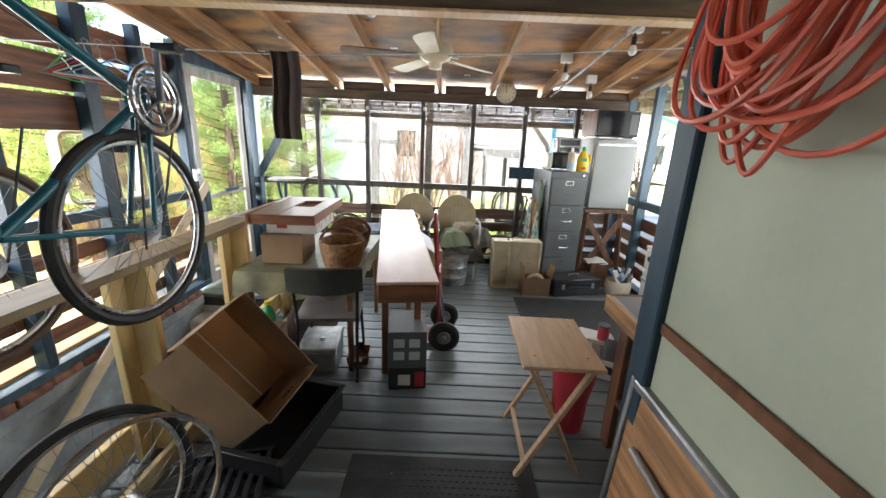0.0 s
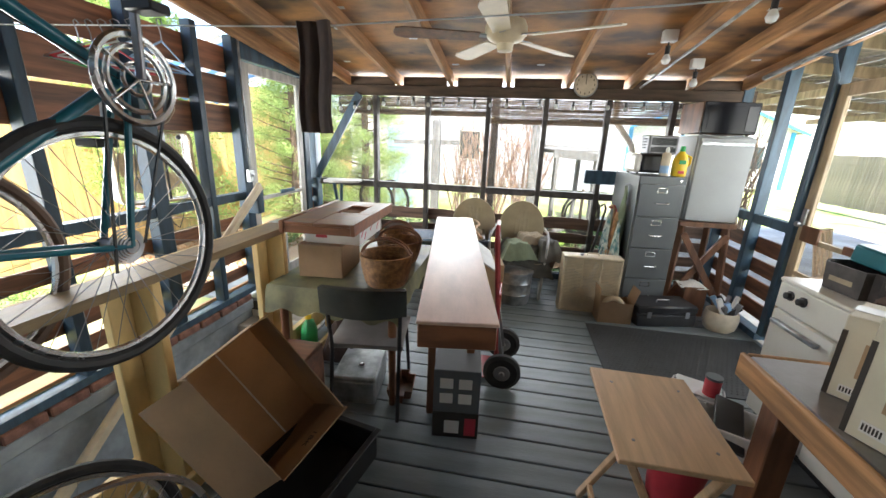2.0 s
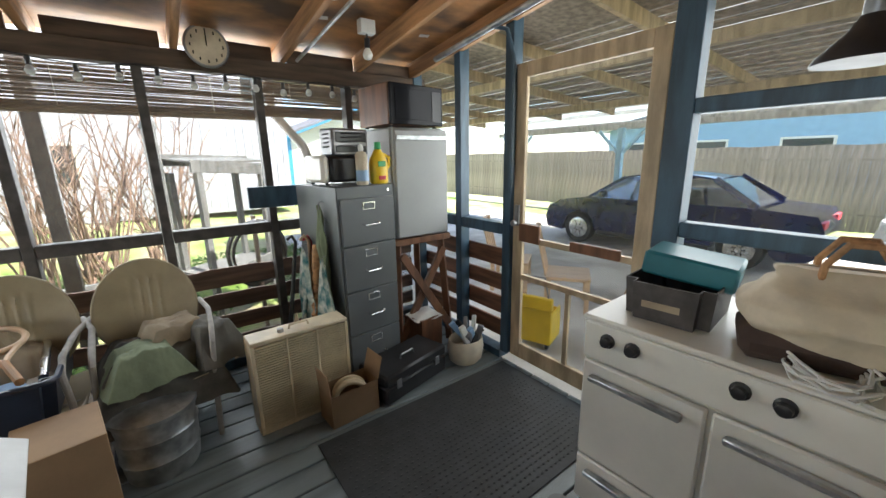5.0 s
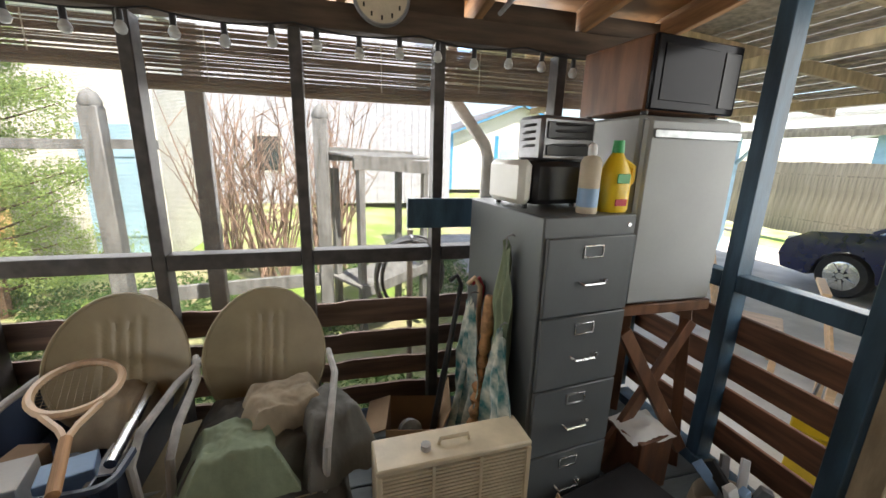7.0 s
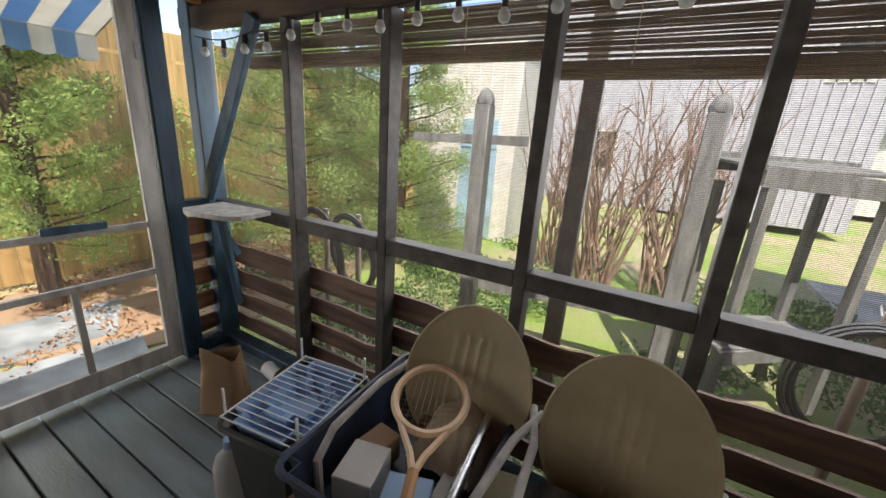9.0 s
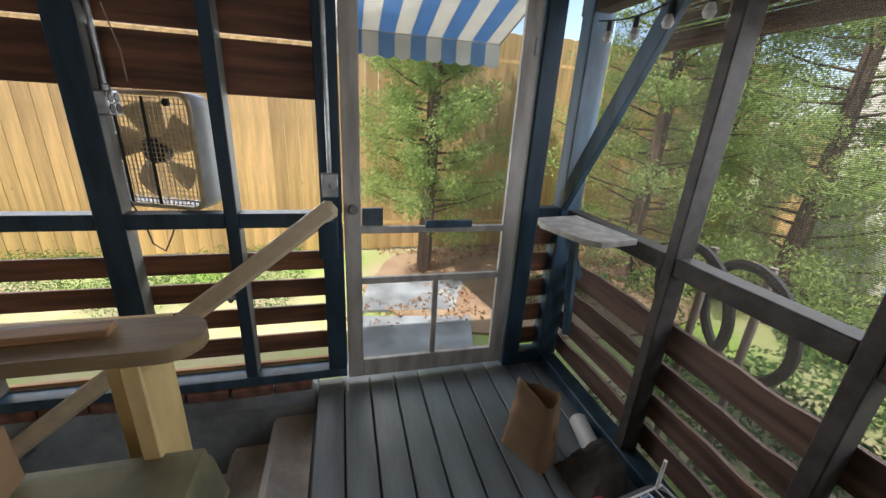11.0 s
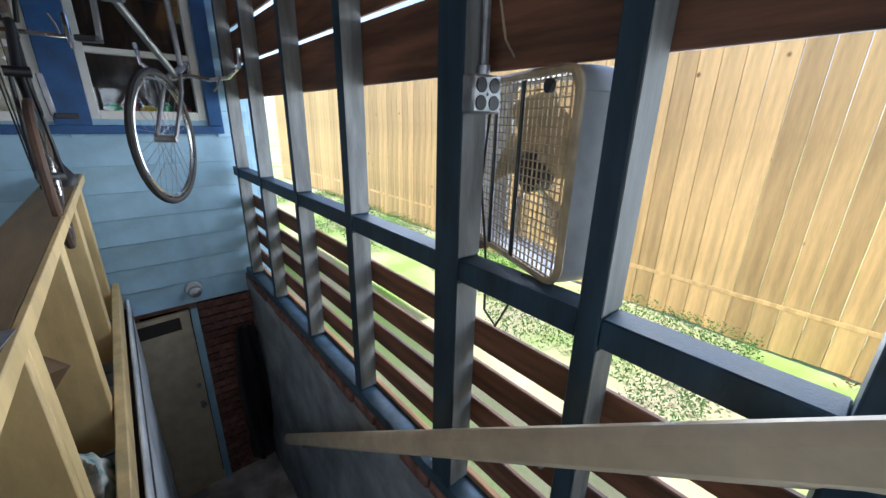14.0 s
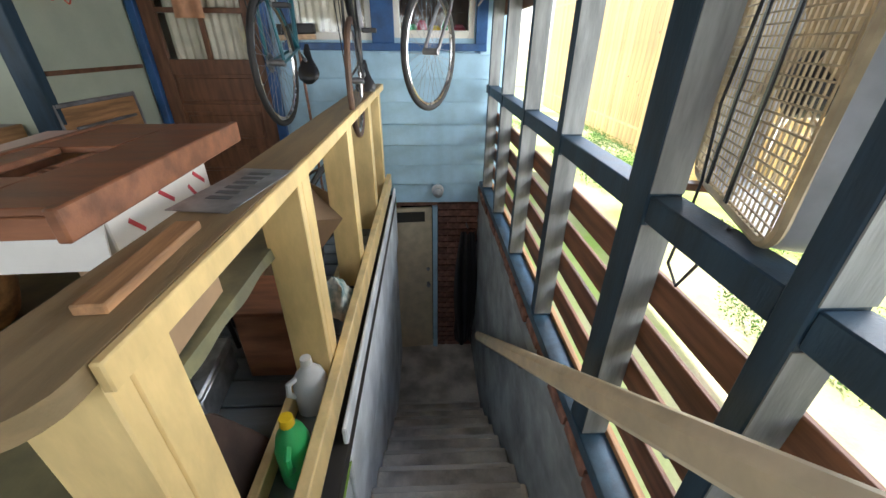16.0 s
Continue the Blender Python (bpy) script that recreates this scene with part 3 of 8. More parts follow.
# stairs and their pit
stairs = thing("stairs", (-1.0, STAIR_TOP, 0), "worn concrete steps going down to a basement door", "stairs")
stairs["kind"] = "structure"
for k in range(12):
    part("step", Shape().box((-0.488, -0.235 * (k + 1), -2.3), (0.42, -0.235 * k, -0.183 * (k + 1)), 0.012), DARKCONC, stairs)
    part("nosing", Shape().box((-0.455, -0.235 * (k + 1) - 0.004, -0.183 * (k + 1) - 0.03), (0.415, -0.235 * (k + 1) + 0.035, -0.183 * (k + 1) + 0.003), 0.006), CONCRETE, stairs, "worn pale step edge")
setting("basement_floor", Shape().box((-1.6, 0.2, -2.4), (-0.5, 1.3, -2.2), 0), DARKCONC, "dark concrete floor at the stair foot")
setting("wall_pit_outer", Shape().box((-1.72, 0.12, -2.4), (-1.49, STAIR_TOP, -0.10), 0.004), PLASTER, "blue-grey plastered pit wall")
# inner side paler than the outer one, to carry the daylight that reaches it
setting("wall_pit_inner", Shape().box((-0.578, 0.4, -2.4), (-0.47, STAIR_TOP, -0.05), 0.004).box((-0.60, 0.4, -0.6), (-0.58, 3.2, 0.04), 0.006), PLASTERLIT, "plastered wall beside the stairs, coloured pale for the daylight on it")
setting("wall_pit_head", Shape().box((-1.489, STAIR_TOP, -2.4), (-0.5, STAIR_TOP + 0.1, -0.121), 0), DARKCONC, "concrete under the landing")
end_wall = setting("wall_basement", Shape().box((-1.6, 0.1, -2.4), (-1.05, 0.3, -0.125), 0).box((-0.62, 0.1, -2.4), (-0.4, 0.3, -0.125), 0).box((-1.05, 0.1, -0.2), (-0.62, 0.3, -0.125), 0), BRICK, "old red brick basement wall")
rng = random.Random(3)
spots, halves = [], []
for r in range(26):
    z = -2.15 + 0.078 * r
    if r % 2:
        spots += [pose(-1.365, 0.31, z, 0, 0, rng.uniform(-1, 1)), pose(-1.15, 0.31, z, 0, 0, rng.uniform(-1, 1))]
    else:
        halves.append(pose(-1.095, 0.31, z, 0, 0, rng.uniform(-1, 1)))
        spots.append(pose(-1.26, 0.31, z, 0, 0, rng.uniform(-1, 1)))
        spots.append(pose(-1.46, 0.31, z, 0, 0, rng.uniform(-1, 1)))
pieces("brick", BRICK, end_wall, spots, (0.21, 0.05, 0.066), 0.004)
pieces("half_brick", BRICK, end_wall, halves, (0.10, 0.05, 0.066), 0.004)
part("door_frame", Shape().box((-1.04, 0.29, -2.2), (-0.985, 0.352, -0.2), 0.003), SIDING, end_wall)
edge = setting("brick_ledge", Shape().box((-1.53, 0.4, -0.099), (-1.46, STAIR_TOP, 0.0), 0.01), PLASTER, "mortar bed of a crumbling brick ledge")
pieces("brick", BRICK, edge, [pose(-1.508 + rng.uniform(-0.006, 0.006), 0.5 + 0.215 * k, 0.028, 0, 0, rng.uniform(-2, 2)) for k in range(17)], (0.1, 0.2, 0.06), 0.007)
bdoor = thing("door_2", (-0.70, 0.34, -2.2), "plain white painted basement door at the stair foot", "door", turn=5)
bdoor["kind"] = "structure"
part("leaf", Shape().box((-0.28, -0.04, 0), (0.33, 0, 1.98), 0.004), CREAM, bdoor)
rain = thing("rain_coat", (-1.36, 0.50, -0.42), "long black rain coat hanging on the brick wall", "coat")
part("cloth", Shape().sheet(lambda u, v: ((u - 0.5) * (0.10 + 0.16 * math.sin(math.pi * min(1, v * 0.8 + 0.1))), 0.03 * math.sin(u * 15 + 3 * v) + 0.06 * math.sin(math.pi * u), -1.5 * v), 26, 24, 0.008), BLACK, rain)
part("hook", Shape().tube([(0, -0.14, 0.03), (0, -0.02, 0.03), (0, 0.01, 0.05)], 0.008, 6), STEELD, rain)
part("door_window", Shape().box((-0.2, 0.001, 1.82), (0.26, 0.006, 1.94), 0.001), INK, bdoor)
part("door_handle", Shape().turned([(0.02, 0), (0.012, 0.03), (0.026, 0.05), (0.02, 0.07)], (-0.23, 0, 1.0), (0, 1, 0), 12), STEELD, bdoor)
part("lock", Shape().turned([(0.022, 0), (0.02, 0.015)], (-0.23, 0, 1.2), (0, 1, 0), 12), STEELD, bdoor)

# left wall: studs, rail, slats
LEFT_POSTS = [(0.62, 0.05), (1.25, 0.05), (1.94, 0.05), (2.585, 0.06), (3.25, 0.11), (3.735, 0.055), (4.19, 0.10)]
left = setting("wall_left", Shape().box((WALL_X - 0.05, 0.42, 0.06), (WALL_X + 0.05, 4.24, 0.115), 0.003), NAVY, "open stud wall with brown slats and navy posts")
for y, w in LEFT_POSTS:
    part("post", Shape().box((WALL_X - 0.045, y - w / 2, 0.116), (WALL_X + 0.045, y + w / 2, 2.36), 0.004), SLATE, left)
    # paler skin on the +y face: the light it catches, put into the colour
    part("bare_edge", Shape().box((WALL_X - 0.043, y + w / 2 + 0.0005, 1.045), (WALL_X + 0.043, y + w / 2 + 0.0035, 2.355), 0), POSTGREY, left, "weathered stud face, toned pale for the light it catches")
    part("bare_edge", Shape().box((WALL_X - 0.043, y + w / 2 + 0.0005, 0.13), (WALL_X + 0.043, y + w / 2 + 0.0035, 0.96), 0), POSTGREY, left, "weathered stud face, toned pale for the light it catches")
for (ya, wa), (yb, wb) in zip([(0.44, 0.04)] + LEFT_POSTS, LEFT_POSTS):
    part("rail", Shape().box((WALL_X - 0.04, ya + wa / 2 + 0.001, 0.968), (WALL_X + 0.04, yb - wb / 2 - 0.001, 1.04), 0.004), SLATE, left)
for z0, z1 in ((0.205, 0.315), (0.385, 0.49), (0.545, 0.65), (0.705, 0.81), (1.565, 1.79), (1.81, 2.03), (2.06, 2.27)):
    part("slat", Shape().box((WALL_X - 0.066, 0.42, z0), (WALL_X - 0.047, 4.24, z1), 0.004), STAIN, left)
part("sill", Shape().box((WALL_X - 0.07, 0.42, 0.115), (WALL_X - 0.0451, 4.24, 0.14), 0.003), RAFTER, left)

# left screen door and its posts
def screen_door(name, at, turn, w, h, frame_mat, screen_mat, rails, divider, label):
    """A framed screen door; local x runs across the leaf from its hinge."""
    d = thing(name, at, label, "door", turn=turn)
    d["kind"] = "structure"
    f = 0.085
    part("stile", Shape().box((0, -0.016, 0), (f, 0.016, h), 0.004), frame_mat, d)
    part("stile", Shape().box((w - f, -0.016, 0), (w, 0.016, h), 0.004), frame_mat, d)
    part("top_rail", Shape().box((f, -0.016, h - f), (w - f, 0.016, h), 0.004), frame_mat, d)
    part("bottom_rail", Shape().box((f, -0.016, 0), (w - f, 0.016, f + 0.03), 0.004), frame_mat, d)
    for z in rails:
        part("cross_rail", Shape().box((f, -0.014, z - 0.018), (w - f, 0.014, z + 0.018), 0.003), frame_mat, d)
    part("divider", Shape().box((w * divider - 0.016, -0.012, f + 0.03), (w * divider + 0.016, 0.012, rails[0] - 0.018), 0.003), frame_mat, d)
    s = part("screen", Shape().box((f, -0.001, f + 0.03), (w - f, 0.001, h - f), 0), screen_mat, d, smooth=False)
    return d


ld = screen_door("door_3", (WALL_X + 0.02, 4.25, 0.035), 90, 0.96, 2.14, FRAMEW, SCREENR, (0.62, 0.91), 0.52, "weathered grey wooden screen door to the garden")
part("push_bar", Shape().box((0.09, 0.02, 0.91), (0.2, 0.04, 1.02), 0.004), NAVY, ld)
part("push_bar", Shape().box((0.42, -0.04, 0.925), (0.68, -0.02, 0.965), 0.004), NAVY, ld)
part("door_handle", Shape().turned([(0.014, 0), (0.01, 0.02), (0.024, 0.03), (0.026, 0.045), (0.018, 0.058)], (0.045, 0.0, 1.03), (0, -1, 0), 16), STEELD, ld, "round dull metal knob")
part("hinge", Shape().box((0.935, -0.022, 1.80), (0.958, -0.0165, 1.88), 0.001), STEELD, ld)
for y0, y1, z1 in ((5.225, 5.33, 2.36), (5.47, 5.60, 2.36)):
    setting("post", Shape().box((WALL_X - 0.05, y0, 0), (WALL_X + 0.05, y1, z1), 0.005), SLATE if y0 < 5.3 else NAVY, "slate blue painted porch post")
setting("rail_left_end", Shape().box((WALL_X - 0.04, 5.331, 0.99), (WALL_X + 0.04, 5.469, 1.06), 0.003), SLATE, "short slate blue rail beside the screen door")
setting("door_head", Shape().box((WALL_X - 0.05, 4.241, 2.19), (WALL_X + 0.05, 5.224, 2.34), 0.004), NAVY, "navy door head beam")
lat = setting("lattice", Shape().box((WALL_X - 0.04, 5.331, 0.0), (WALL_X + 0.04, 5.469, 0.09), 0.003), NAVY, "dark slats closing the wall end")
for k in range(5):
    part("slat", Shape().box((WALL_X - 0.03, 5.331, 0.12 + 0.175 * k), (WALL_X - 0.012, 5.469, 0.24 + 0.175 * k), 0.004), STAIN, lat)
setting("corner_brace", Shape().bar((WALL_X + 0.05, FAR_Y - 0.075, 1.08), (-0.88, FAR_Y - 0.075, 2.06), 0.035, 0.09), NAVY, "navy diagonal corner brace")

# far wall
FAR_POSTS = [-0.70, -0.07, 0.63, 1.26, 1.91, 2.56]
far = setting("wall_far", Shape().box((WALL_X + 0.06, FAR_Y - 0.05, 0.0), (RIGHT_X - 0.06, FAR_Y + 0.05, 0.07), 0.004), NAVY, "screened wall with slim posts, a rail and brown slats")
for x in FAR_POSTS:
    part("post", Shape().box((x - 0.026, FAR_Y - 0.045, 0.071), (x + 0.026, FAR_Y + 0.045, 2.05), 0.004), DARKWOOD, far)
xs = [WALL_X + 0.05] + FAR_POSTS + [RIGHT_X - 0.05]
for a, b in zip(xs, xs[1:]):
    part("rail", Shape().box((a + 0.028, FAR_Y - 0.042, 0.985), (b - 0.028, FAR_Y + 0.042, 1.06), 0.004), DARKWOOD, far)
for z0, z1 in ((0.10, 0.22), (0.27, 0.39), (0.44, 0.56), (0.61, 0.75)):
    s = Shape()
    out, n = [], 60
    for i in range(n + 1):
        x = WALL_X + 0.06 + (RIGHT_X - WALL_X - 0.12) * i / n
        out.append((x, z1 - 0.012 * abs(math.sin(i * 0.9)) * (1 if i % 7 < 3 else 0.2)))
    s.slab([(WALL_X + 0.06, z0), (RIGHT_X - 0.06, z0)] + out[::-1], FAR_Y + 0.047, FAR_Y + 0.066)
    for v in s.bm.verts:
        v.co = (v.co.x, v.co.z, v.co.y)
    part("slat", s, STAINX, far)
setting("header_beam", Shape().box((WALL_X - 0.08, FAR_Y - 0.06, 2.052), (RIGHT_X + 0.08, FAR_Y + 0.03, 2.16), 0.004), HEADER, "dark old wooden beam above the screens")
for a, b in zip(xs, xs[1:]):
    part("screen", Shape().box((a + 0.02, FAR_Y + 0.051, 0.07), (b - 0.02, FAR_Y + 0.053, 2.05), 0), SCREEN, far, smooth=False)

# right wall
right = setting("wall_right", Shape().box((RIGHT_X - 0.05, 4.385, 0.0), (RIGHT_X + 0.05, 5.45, 0.06), 0.003), NAVY, "open wall with navy posts and brown slats")
for y, w in ((5.52, 0.10), (4.875, 0.07), (4.35, 0.07), (3.315, 0.115), (2.3, 0.09), (1.38, 0.08)):
    part("post", Shape().box((RIGHT_X - 0.045, y - w / 2, 0.061), (RIGHT_X + 0.045, y + w / 2, 2.55), 0.004), NAVY, right)
for y0, y1 in ((4.386, 4.839), (4.911, 5.469)):
    part("rail", Shape().box((RIGHT_X - 0.04, y0, 0.96), (RIGHT_X + 0.04, y1, 1.04), 0.004), NAVY, right)
for z0, z1 in ((0.12, 0.26), (0.31, 0.45), (0.50, 0.63), (0.69, 0.83)):
    part("slat", Shape().box((RIGHT_X + 0.047, 4.385, z0), (RIGHT_X + 0.066, 5.5, z1), 0.004), STAIN, right)
for y0, y1 in ((2.346, 3.257), (1.421, 2.254)):
    for z0, z1 in ((1.12, 1.19), (1.665, 1.73), (0.45, 0.52)):
        part("rail", Shape().box((RIGHT_X - 0.04, y0, z0), (RIGHT_X + 0.04, y1, z1), 0.004), NAVY, right)
    part("screen", Shape().box((RIGHT_X + 0.046, y0, 0.06), (RIGHT_X + 0.048, y1, 2.4), 0), SCREENR, right, smooth=False)
rd = screen_door("door_4", (RIGHT_X, 3.385, 0.06), 90, 0.925, 2.0, TANFRAME, SCREENR, (0.62, 0.89), 0.5, "tan wooden screen door to the carport")
part("push_bar", Shape().box((0.14, 0.02, 0.88), (0.45, 0.04, 0.94), 0.004), WALNUT, rd)
part("push_bar", Shape().box((0.68, 0.02, 0.88), (0.85, 0.04, 1.0), 0.004), WALNUT, rd)
part("latch", Shape().box((0.86, 0.0165, 0.98), (0.9, 0.035, 1.12), 0.003).turned([(0.012, 0), (0.022, 0.02), (0.02, 0.035)], (0.88, 0.035, 1.0), (0, 1, 0), 14), STEELD, rd)

# roof
roof = Shape()
xw0, xw1 = WALL_X - 0.14, RIGHT_X + 0.12
z0, z1 = roof_z(HOUSE_Y) + 0.122, roof_z(FAR_Y + 0.25) + 0.122
for dz in (0,):
    a = [roof.bm.verts.new(p) for p in ((xw0, HOUSE_Y - 0.02, z0), (xw1, HOUSE_Y - 0.02, z0), (xw1, FAR_Y + 0.25, z1), (xw0, FAR_Y + 0.25, z1))]
    b = [roof.bm.verts.new(v.co + Vector((0, 0, 0.03))) for v in a]
    roof.bm.faces.new(a)
    roof.bm.faces.new(b[::-1])
    for i in range(4):
        roof.bm.faces.new((a[i], b[i], b[(i + 1) % 4], a[(i + 1) % 4]))
setting("ceiling", roof, PLY, "knotty orange plywood roof sheathing with nail plates")
rafters = setting("rafters", Shape().box((WALL_X - 0.02, 2.94, roof_z(3.0) - 0.145), (RIGHT_X + 0.02, 3.03, roof_z(3.0) - 0.008), 0.005), HEADER, "raw wooden roof rafters and dark cross beam")
part("edge_board", Shape().box((WALL_X - 0.02, 2.915, roof_z(3.0) - 0.165), (RIGHT_X + 0.02, 3.035, roof_z(3.0) - 0.147), 0.003), PINE, rafters, "pale board under the cross beam")
tiltx = math.degrees(math.atan(-0.12))
me_spots = [pose(x, (HOUSE_Y + FAR_Y + 0.2) / 2, roof_z((HOUSE_Y + FAR_Y + 0.2) / 2) + 0.06, tiltx) for x in (-1.42, -1.02, -0.42, 0.20, 0.83, 1.46, 2.09, 2.66, 3.16)]
pieces("rafter", RAFTER, rafters, me_spots, (0.042, FAR_Y + 0.2 - HOUSE_Y, 0.119), 0.003)
pieces("blocking", HEADER, rafters, [(x, FAR_Y - 0.01, 2.21) for x in (-1.22, -0.72, -0.11, 0.515, 1.145, 1.775, 2.375, 2.91)], (0.5, 0.035, 0.09), 0.003)


# ---- the garden and the carport ----
def board_fence(name, x0, y0, x1, y1, h, mat, label, wide=0.142, base=-0.14):
    f = setting(name, Shape().bar((x0, y0, base + 0.35), (x1, y1, base + 0.35), 0.09, 0.04).bar((x0, y0, base + h - 0.3), (x1, y1, base + h - 0.3), 0.09, 0.04), mat, label)
    n = int(math.hypot(x1 - x0, y1 - y0) / (wide + 0.003))
    turn = math.degrees(math.atan2(y1 - y0, x1 - x0))
    off = Vector((y1 - y0, x0 - x1)).normalized() * 0.035
    pieces("board", mat, f, [pose(x0 + (x1 - x0) * (k + 0.5) / n + off.x, y0 + (y1 - y0) * (k + 0.5) / n + off.y, base + h / 2 + 0.01 * math.sin(k * 7.3), 0, 0, turn) for k in range(n)],
           (wide, 0.018, h), 0.002)
    return f


board_fence("fence_left", -4.25, -7, -4.25, 10.5, 2.6, CEDAR, "new honey-coloured cedar board fence")
board_fence("fence_back", -4.2, 10.7, -1.5, 12.5, 1.9, CEDAR, "cedar board fence behind the trees")
board_fence("fence_right", 12.6, 18, 12.6, -6, 1.75, OLDFENCE, "weathered grey board fence behind the carport")


def leaf_cloud(shape, c, r, n, size, rng, flat=1.0):
    for _ in range(n):
        d = Vector((rng.gauss(0, 1), rng.gauss(0, 1), rng.gauss(0, 1) * flat)).normalized() * r * rng.random() ** 0.4
        p = Vector(c) + d
        a = Vector((rng.uniform(-1, 1), rng.uniform(-1, 1), rng.uniform(-1, 1))).normalized()
        b = a.cross(Vector((rng.uniform(-1, 1), rng.uniform(-1, 1), rng.uniform(-1, 1)))).normalized()
        s = size * rng.uniform(0.5, 1.3)
        vs = [shape.bm.verts.new(p + a * s * u + b * s * w * 0.45) for u, w in ((-1, 0), (0, -1), (1.2, 0), (0, 1))]
        shape.bm.faces.new(vs)


def conifer(at, h, r, seed, label, bare=0.9, dense=1.0):
    rng = random.Random(seed)
    t = thing("conifer_tree", at, label, "tree", "conifers by the fence")
    s = Shape()
    s.tube([(0, 0, 0), (0.05, 0.02, h * 0.3), (0.02, 0.05, h * 0.65), (0, 0, h * 0.97)], [0.085, 0.07, 0.045, 0.012], 8)
    crown = Shape()
    n = int(70 * dense)
    for k in range(n):
        f = (k + rng.random()) / n
        z = bare + (h - bare) * f
        reach = r * (1 - f) ** 0.6 * rng.uniform(0.55, 1.1)
        u = k * 2.4 + rng.uniform(-0.4, 0.4)
        tip = Vector((math.cos(u) * reach, math.sin(u) * reach, z + reach * rng.uniform(-0.1, 0.35)))
        root = Vector((0.03, 0.03, z - 0.08))
        s.tube([root, root.lerp(tip, 0.5) + Vector((0, 0, -0.03)), tip], [0.014, 0.009, 0.004], 4)
        for q in (0.45, 0.62, 0.78, 0.92, 1.05):
            leaf_cloud(crown, root.lerp(tip, q), 0.06 + 0.14 * reach, 160, 0.017, rng, 0.9)
    part("trunk", s, BARK, t, "brown trunk with bare twiggy lower limbs")
    part("crown", crown, LEAF, t, "scaly dark green foliage", smooth=False)
    return t


conifer((-3.45, 5.1, -0.16), 4.6, 0.85, 1, "tall conifer with bare brown lower trunk by the fence", 0.7, 1.6)
conifer((-2.9, 7.3, -0.16), 4.8, 1.2, 2, "dense green conifer hedge tree behind the porch", 0.35, 1.3)
conifer((-1.9, 8.1, -0.16), 4.6, 1.1, 5, "dense green conifer hedge tree behind the porch", 0.3, 1.3)
conifer((-3.5, 8.9, -0.16), 5.2, 1.3, 7, "dense green conifer hedge tree behind the porch", 0.4, 1.1)


def clumps(name, mat, n, area, size, seed, label, height=0.12, keep=None):
    rng = random.Random(seed)
    s = Shape()
    x0, x1, y0, y1 = area
    made = 0
    while made < n:
        x, y = rng.uniform(x0, x1), rng.uniform(y0, y1)
        if noise.noise((x * 0.8, y * 0.8, seed)) < -0.08 or (keep and not keep(x, y)):
            made += 0.2
            continue
        leaf_cloud(s, (x, y, -0.15 + rng.uniform(0.01, height)), 0.05, 3, size, rng, 0.4)
        made += 1
    return solo(name, s, mat, label, "plants", kind="stuff", smooth=False)


clumps("ground_ivy", IVY, 11500, (-4.2, -2.2, -4, 4.3), 0.012, 4, "low green ivy under the fence", 0.12, lambda x, y: x < -2.95 - 0.9 * noise.noise((y * 0.9, x * 0.9, 1)))
clumps("grass_tufts", IVY, 8000, (-3, 3.2, 5.75, 10), 0.026, 6, "tufts of spring grass and weeds")
clumps("leaf_litter", WICKER, 1500, (-4.2, -2.3, 4.2, 8), 0.02, 8, "dry brown fallen leaves under the trees", 0.03)
def soil_outline(n=40):
    pts = []
    for k in range(n):
        a = 2 * math.pi * k / n
        r = 1 + 0.14 * noise.noise((math.cos(a) * 2, math.sin(a) * 2, 5))
        pts.append((-3.05 + 1.2 * r * math.cos(a), 6.4 + 2.0 * r * math.sin(a)))
    return pts


setting("soil_bed", Shape().slab(soil_outline(), -0.2, -0.136), SOIL, "bare brown soil under the conifers")
setting("garden_path", Shape().slab([(-2.5, 4.3), (-1.62, 4.2), (-1.6, 5.1), (-2.35, 5.3)], -0.16, -0.13).slab([(-3.3, 4.5), (-2.6, 4.35), (-2.5, 5.2), (-3.2, 5.5)], -0.16, -0.135), PLASTER, "grey stepping slabs outside the screen door")


def bare_shrub(at, h, n, seed, spread=0.8):
    rng = random.Random(seed)
    t = thing("bare_shrub", at, "leafless reddish shrub with many thin stems", "shrub", "shrubs behind the porch")
    s = Shape()
    for k in range(n):
        u, lean = rng.uniform(0, 6.28), rng.uniform(0.1, spread)
        root = Vector((rng.uniform(-0.2, 0.2), rng.uniform(-0.2, 0.2), 0))
        hh = h * rng.uniform(0.55, 1.05)
        tip = Vector((math.cos(u) * lean, math.sin(u) * lean, hh))
        mid = root.lerp(tip, 0.5) + Vector((rng.uniform(-0.1, 0.1), rng.uniform(-0.1, 0.1), 0.1))
        s.tube([root, mid, tip], [0.016, 0.011, 0.004], 5)
        for b in range(5):
            q = rng.uniform(0.3, 0.95)
            a = root.lerp(mid, q * 2) if q < 0.5 else mid.lerp(tip, q * 2 - 1)
            e = a + Vector((rng.uniform(-0.35, 0.35), rng.uniform(-0.35, 0.35), rng.uniform(0.15, 0.5)))
            s.tube([a, a.lerp(e, 0.5) + Vector((0, 0, 0.03)), e], [0.007, 0.005, 0.002], 4)
    part("stem_tangle", s, TWIG, t)


bare_shrub((0.55, 8.7, -0.16), 2.3, 34, 11)
bare_shrub((1.25, 9.2, -0.16), 2.5, 34, 12)
bare_shrub((-0.15, 9.5, -0.16), 2.4, 22, 13)
bare_shrub((6.0, 10.5, -0.16), 2.4, 36, 15)

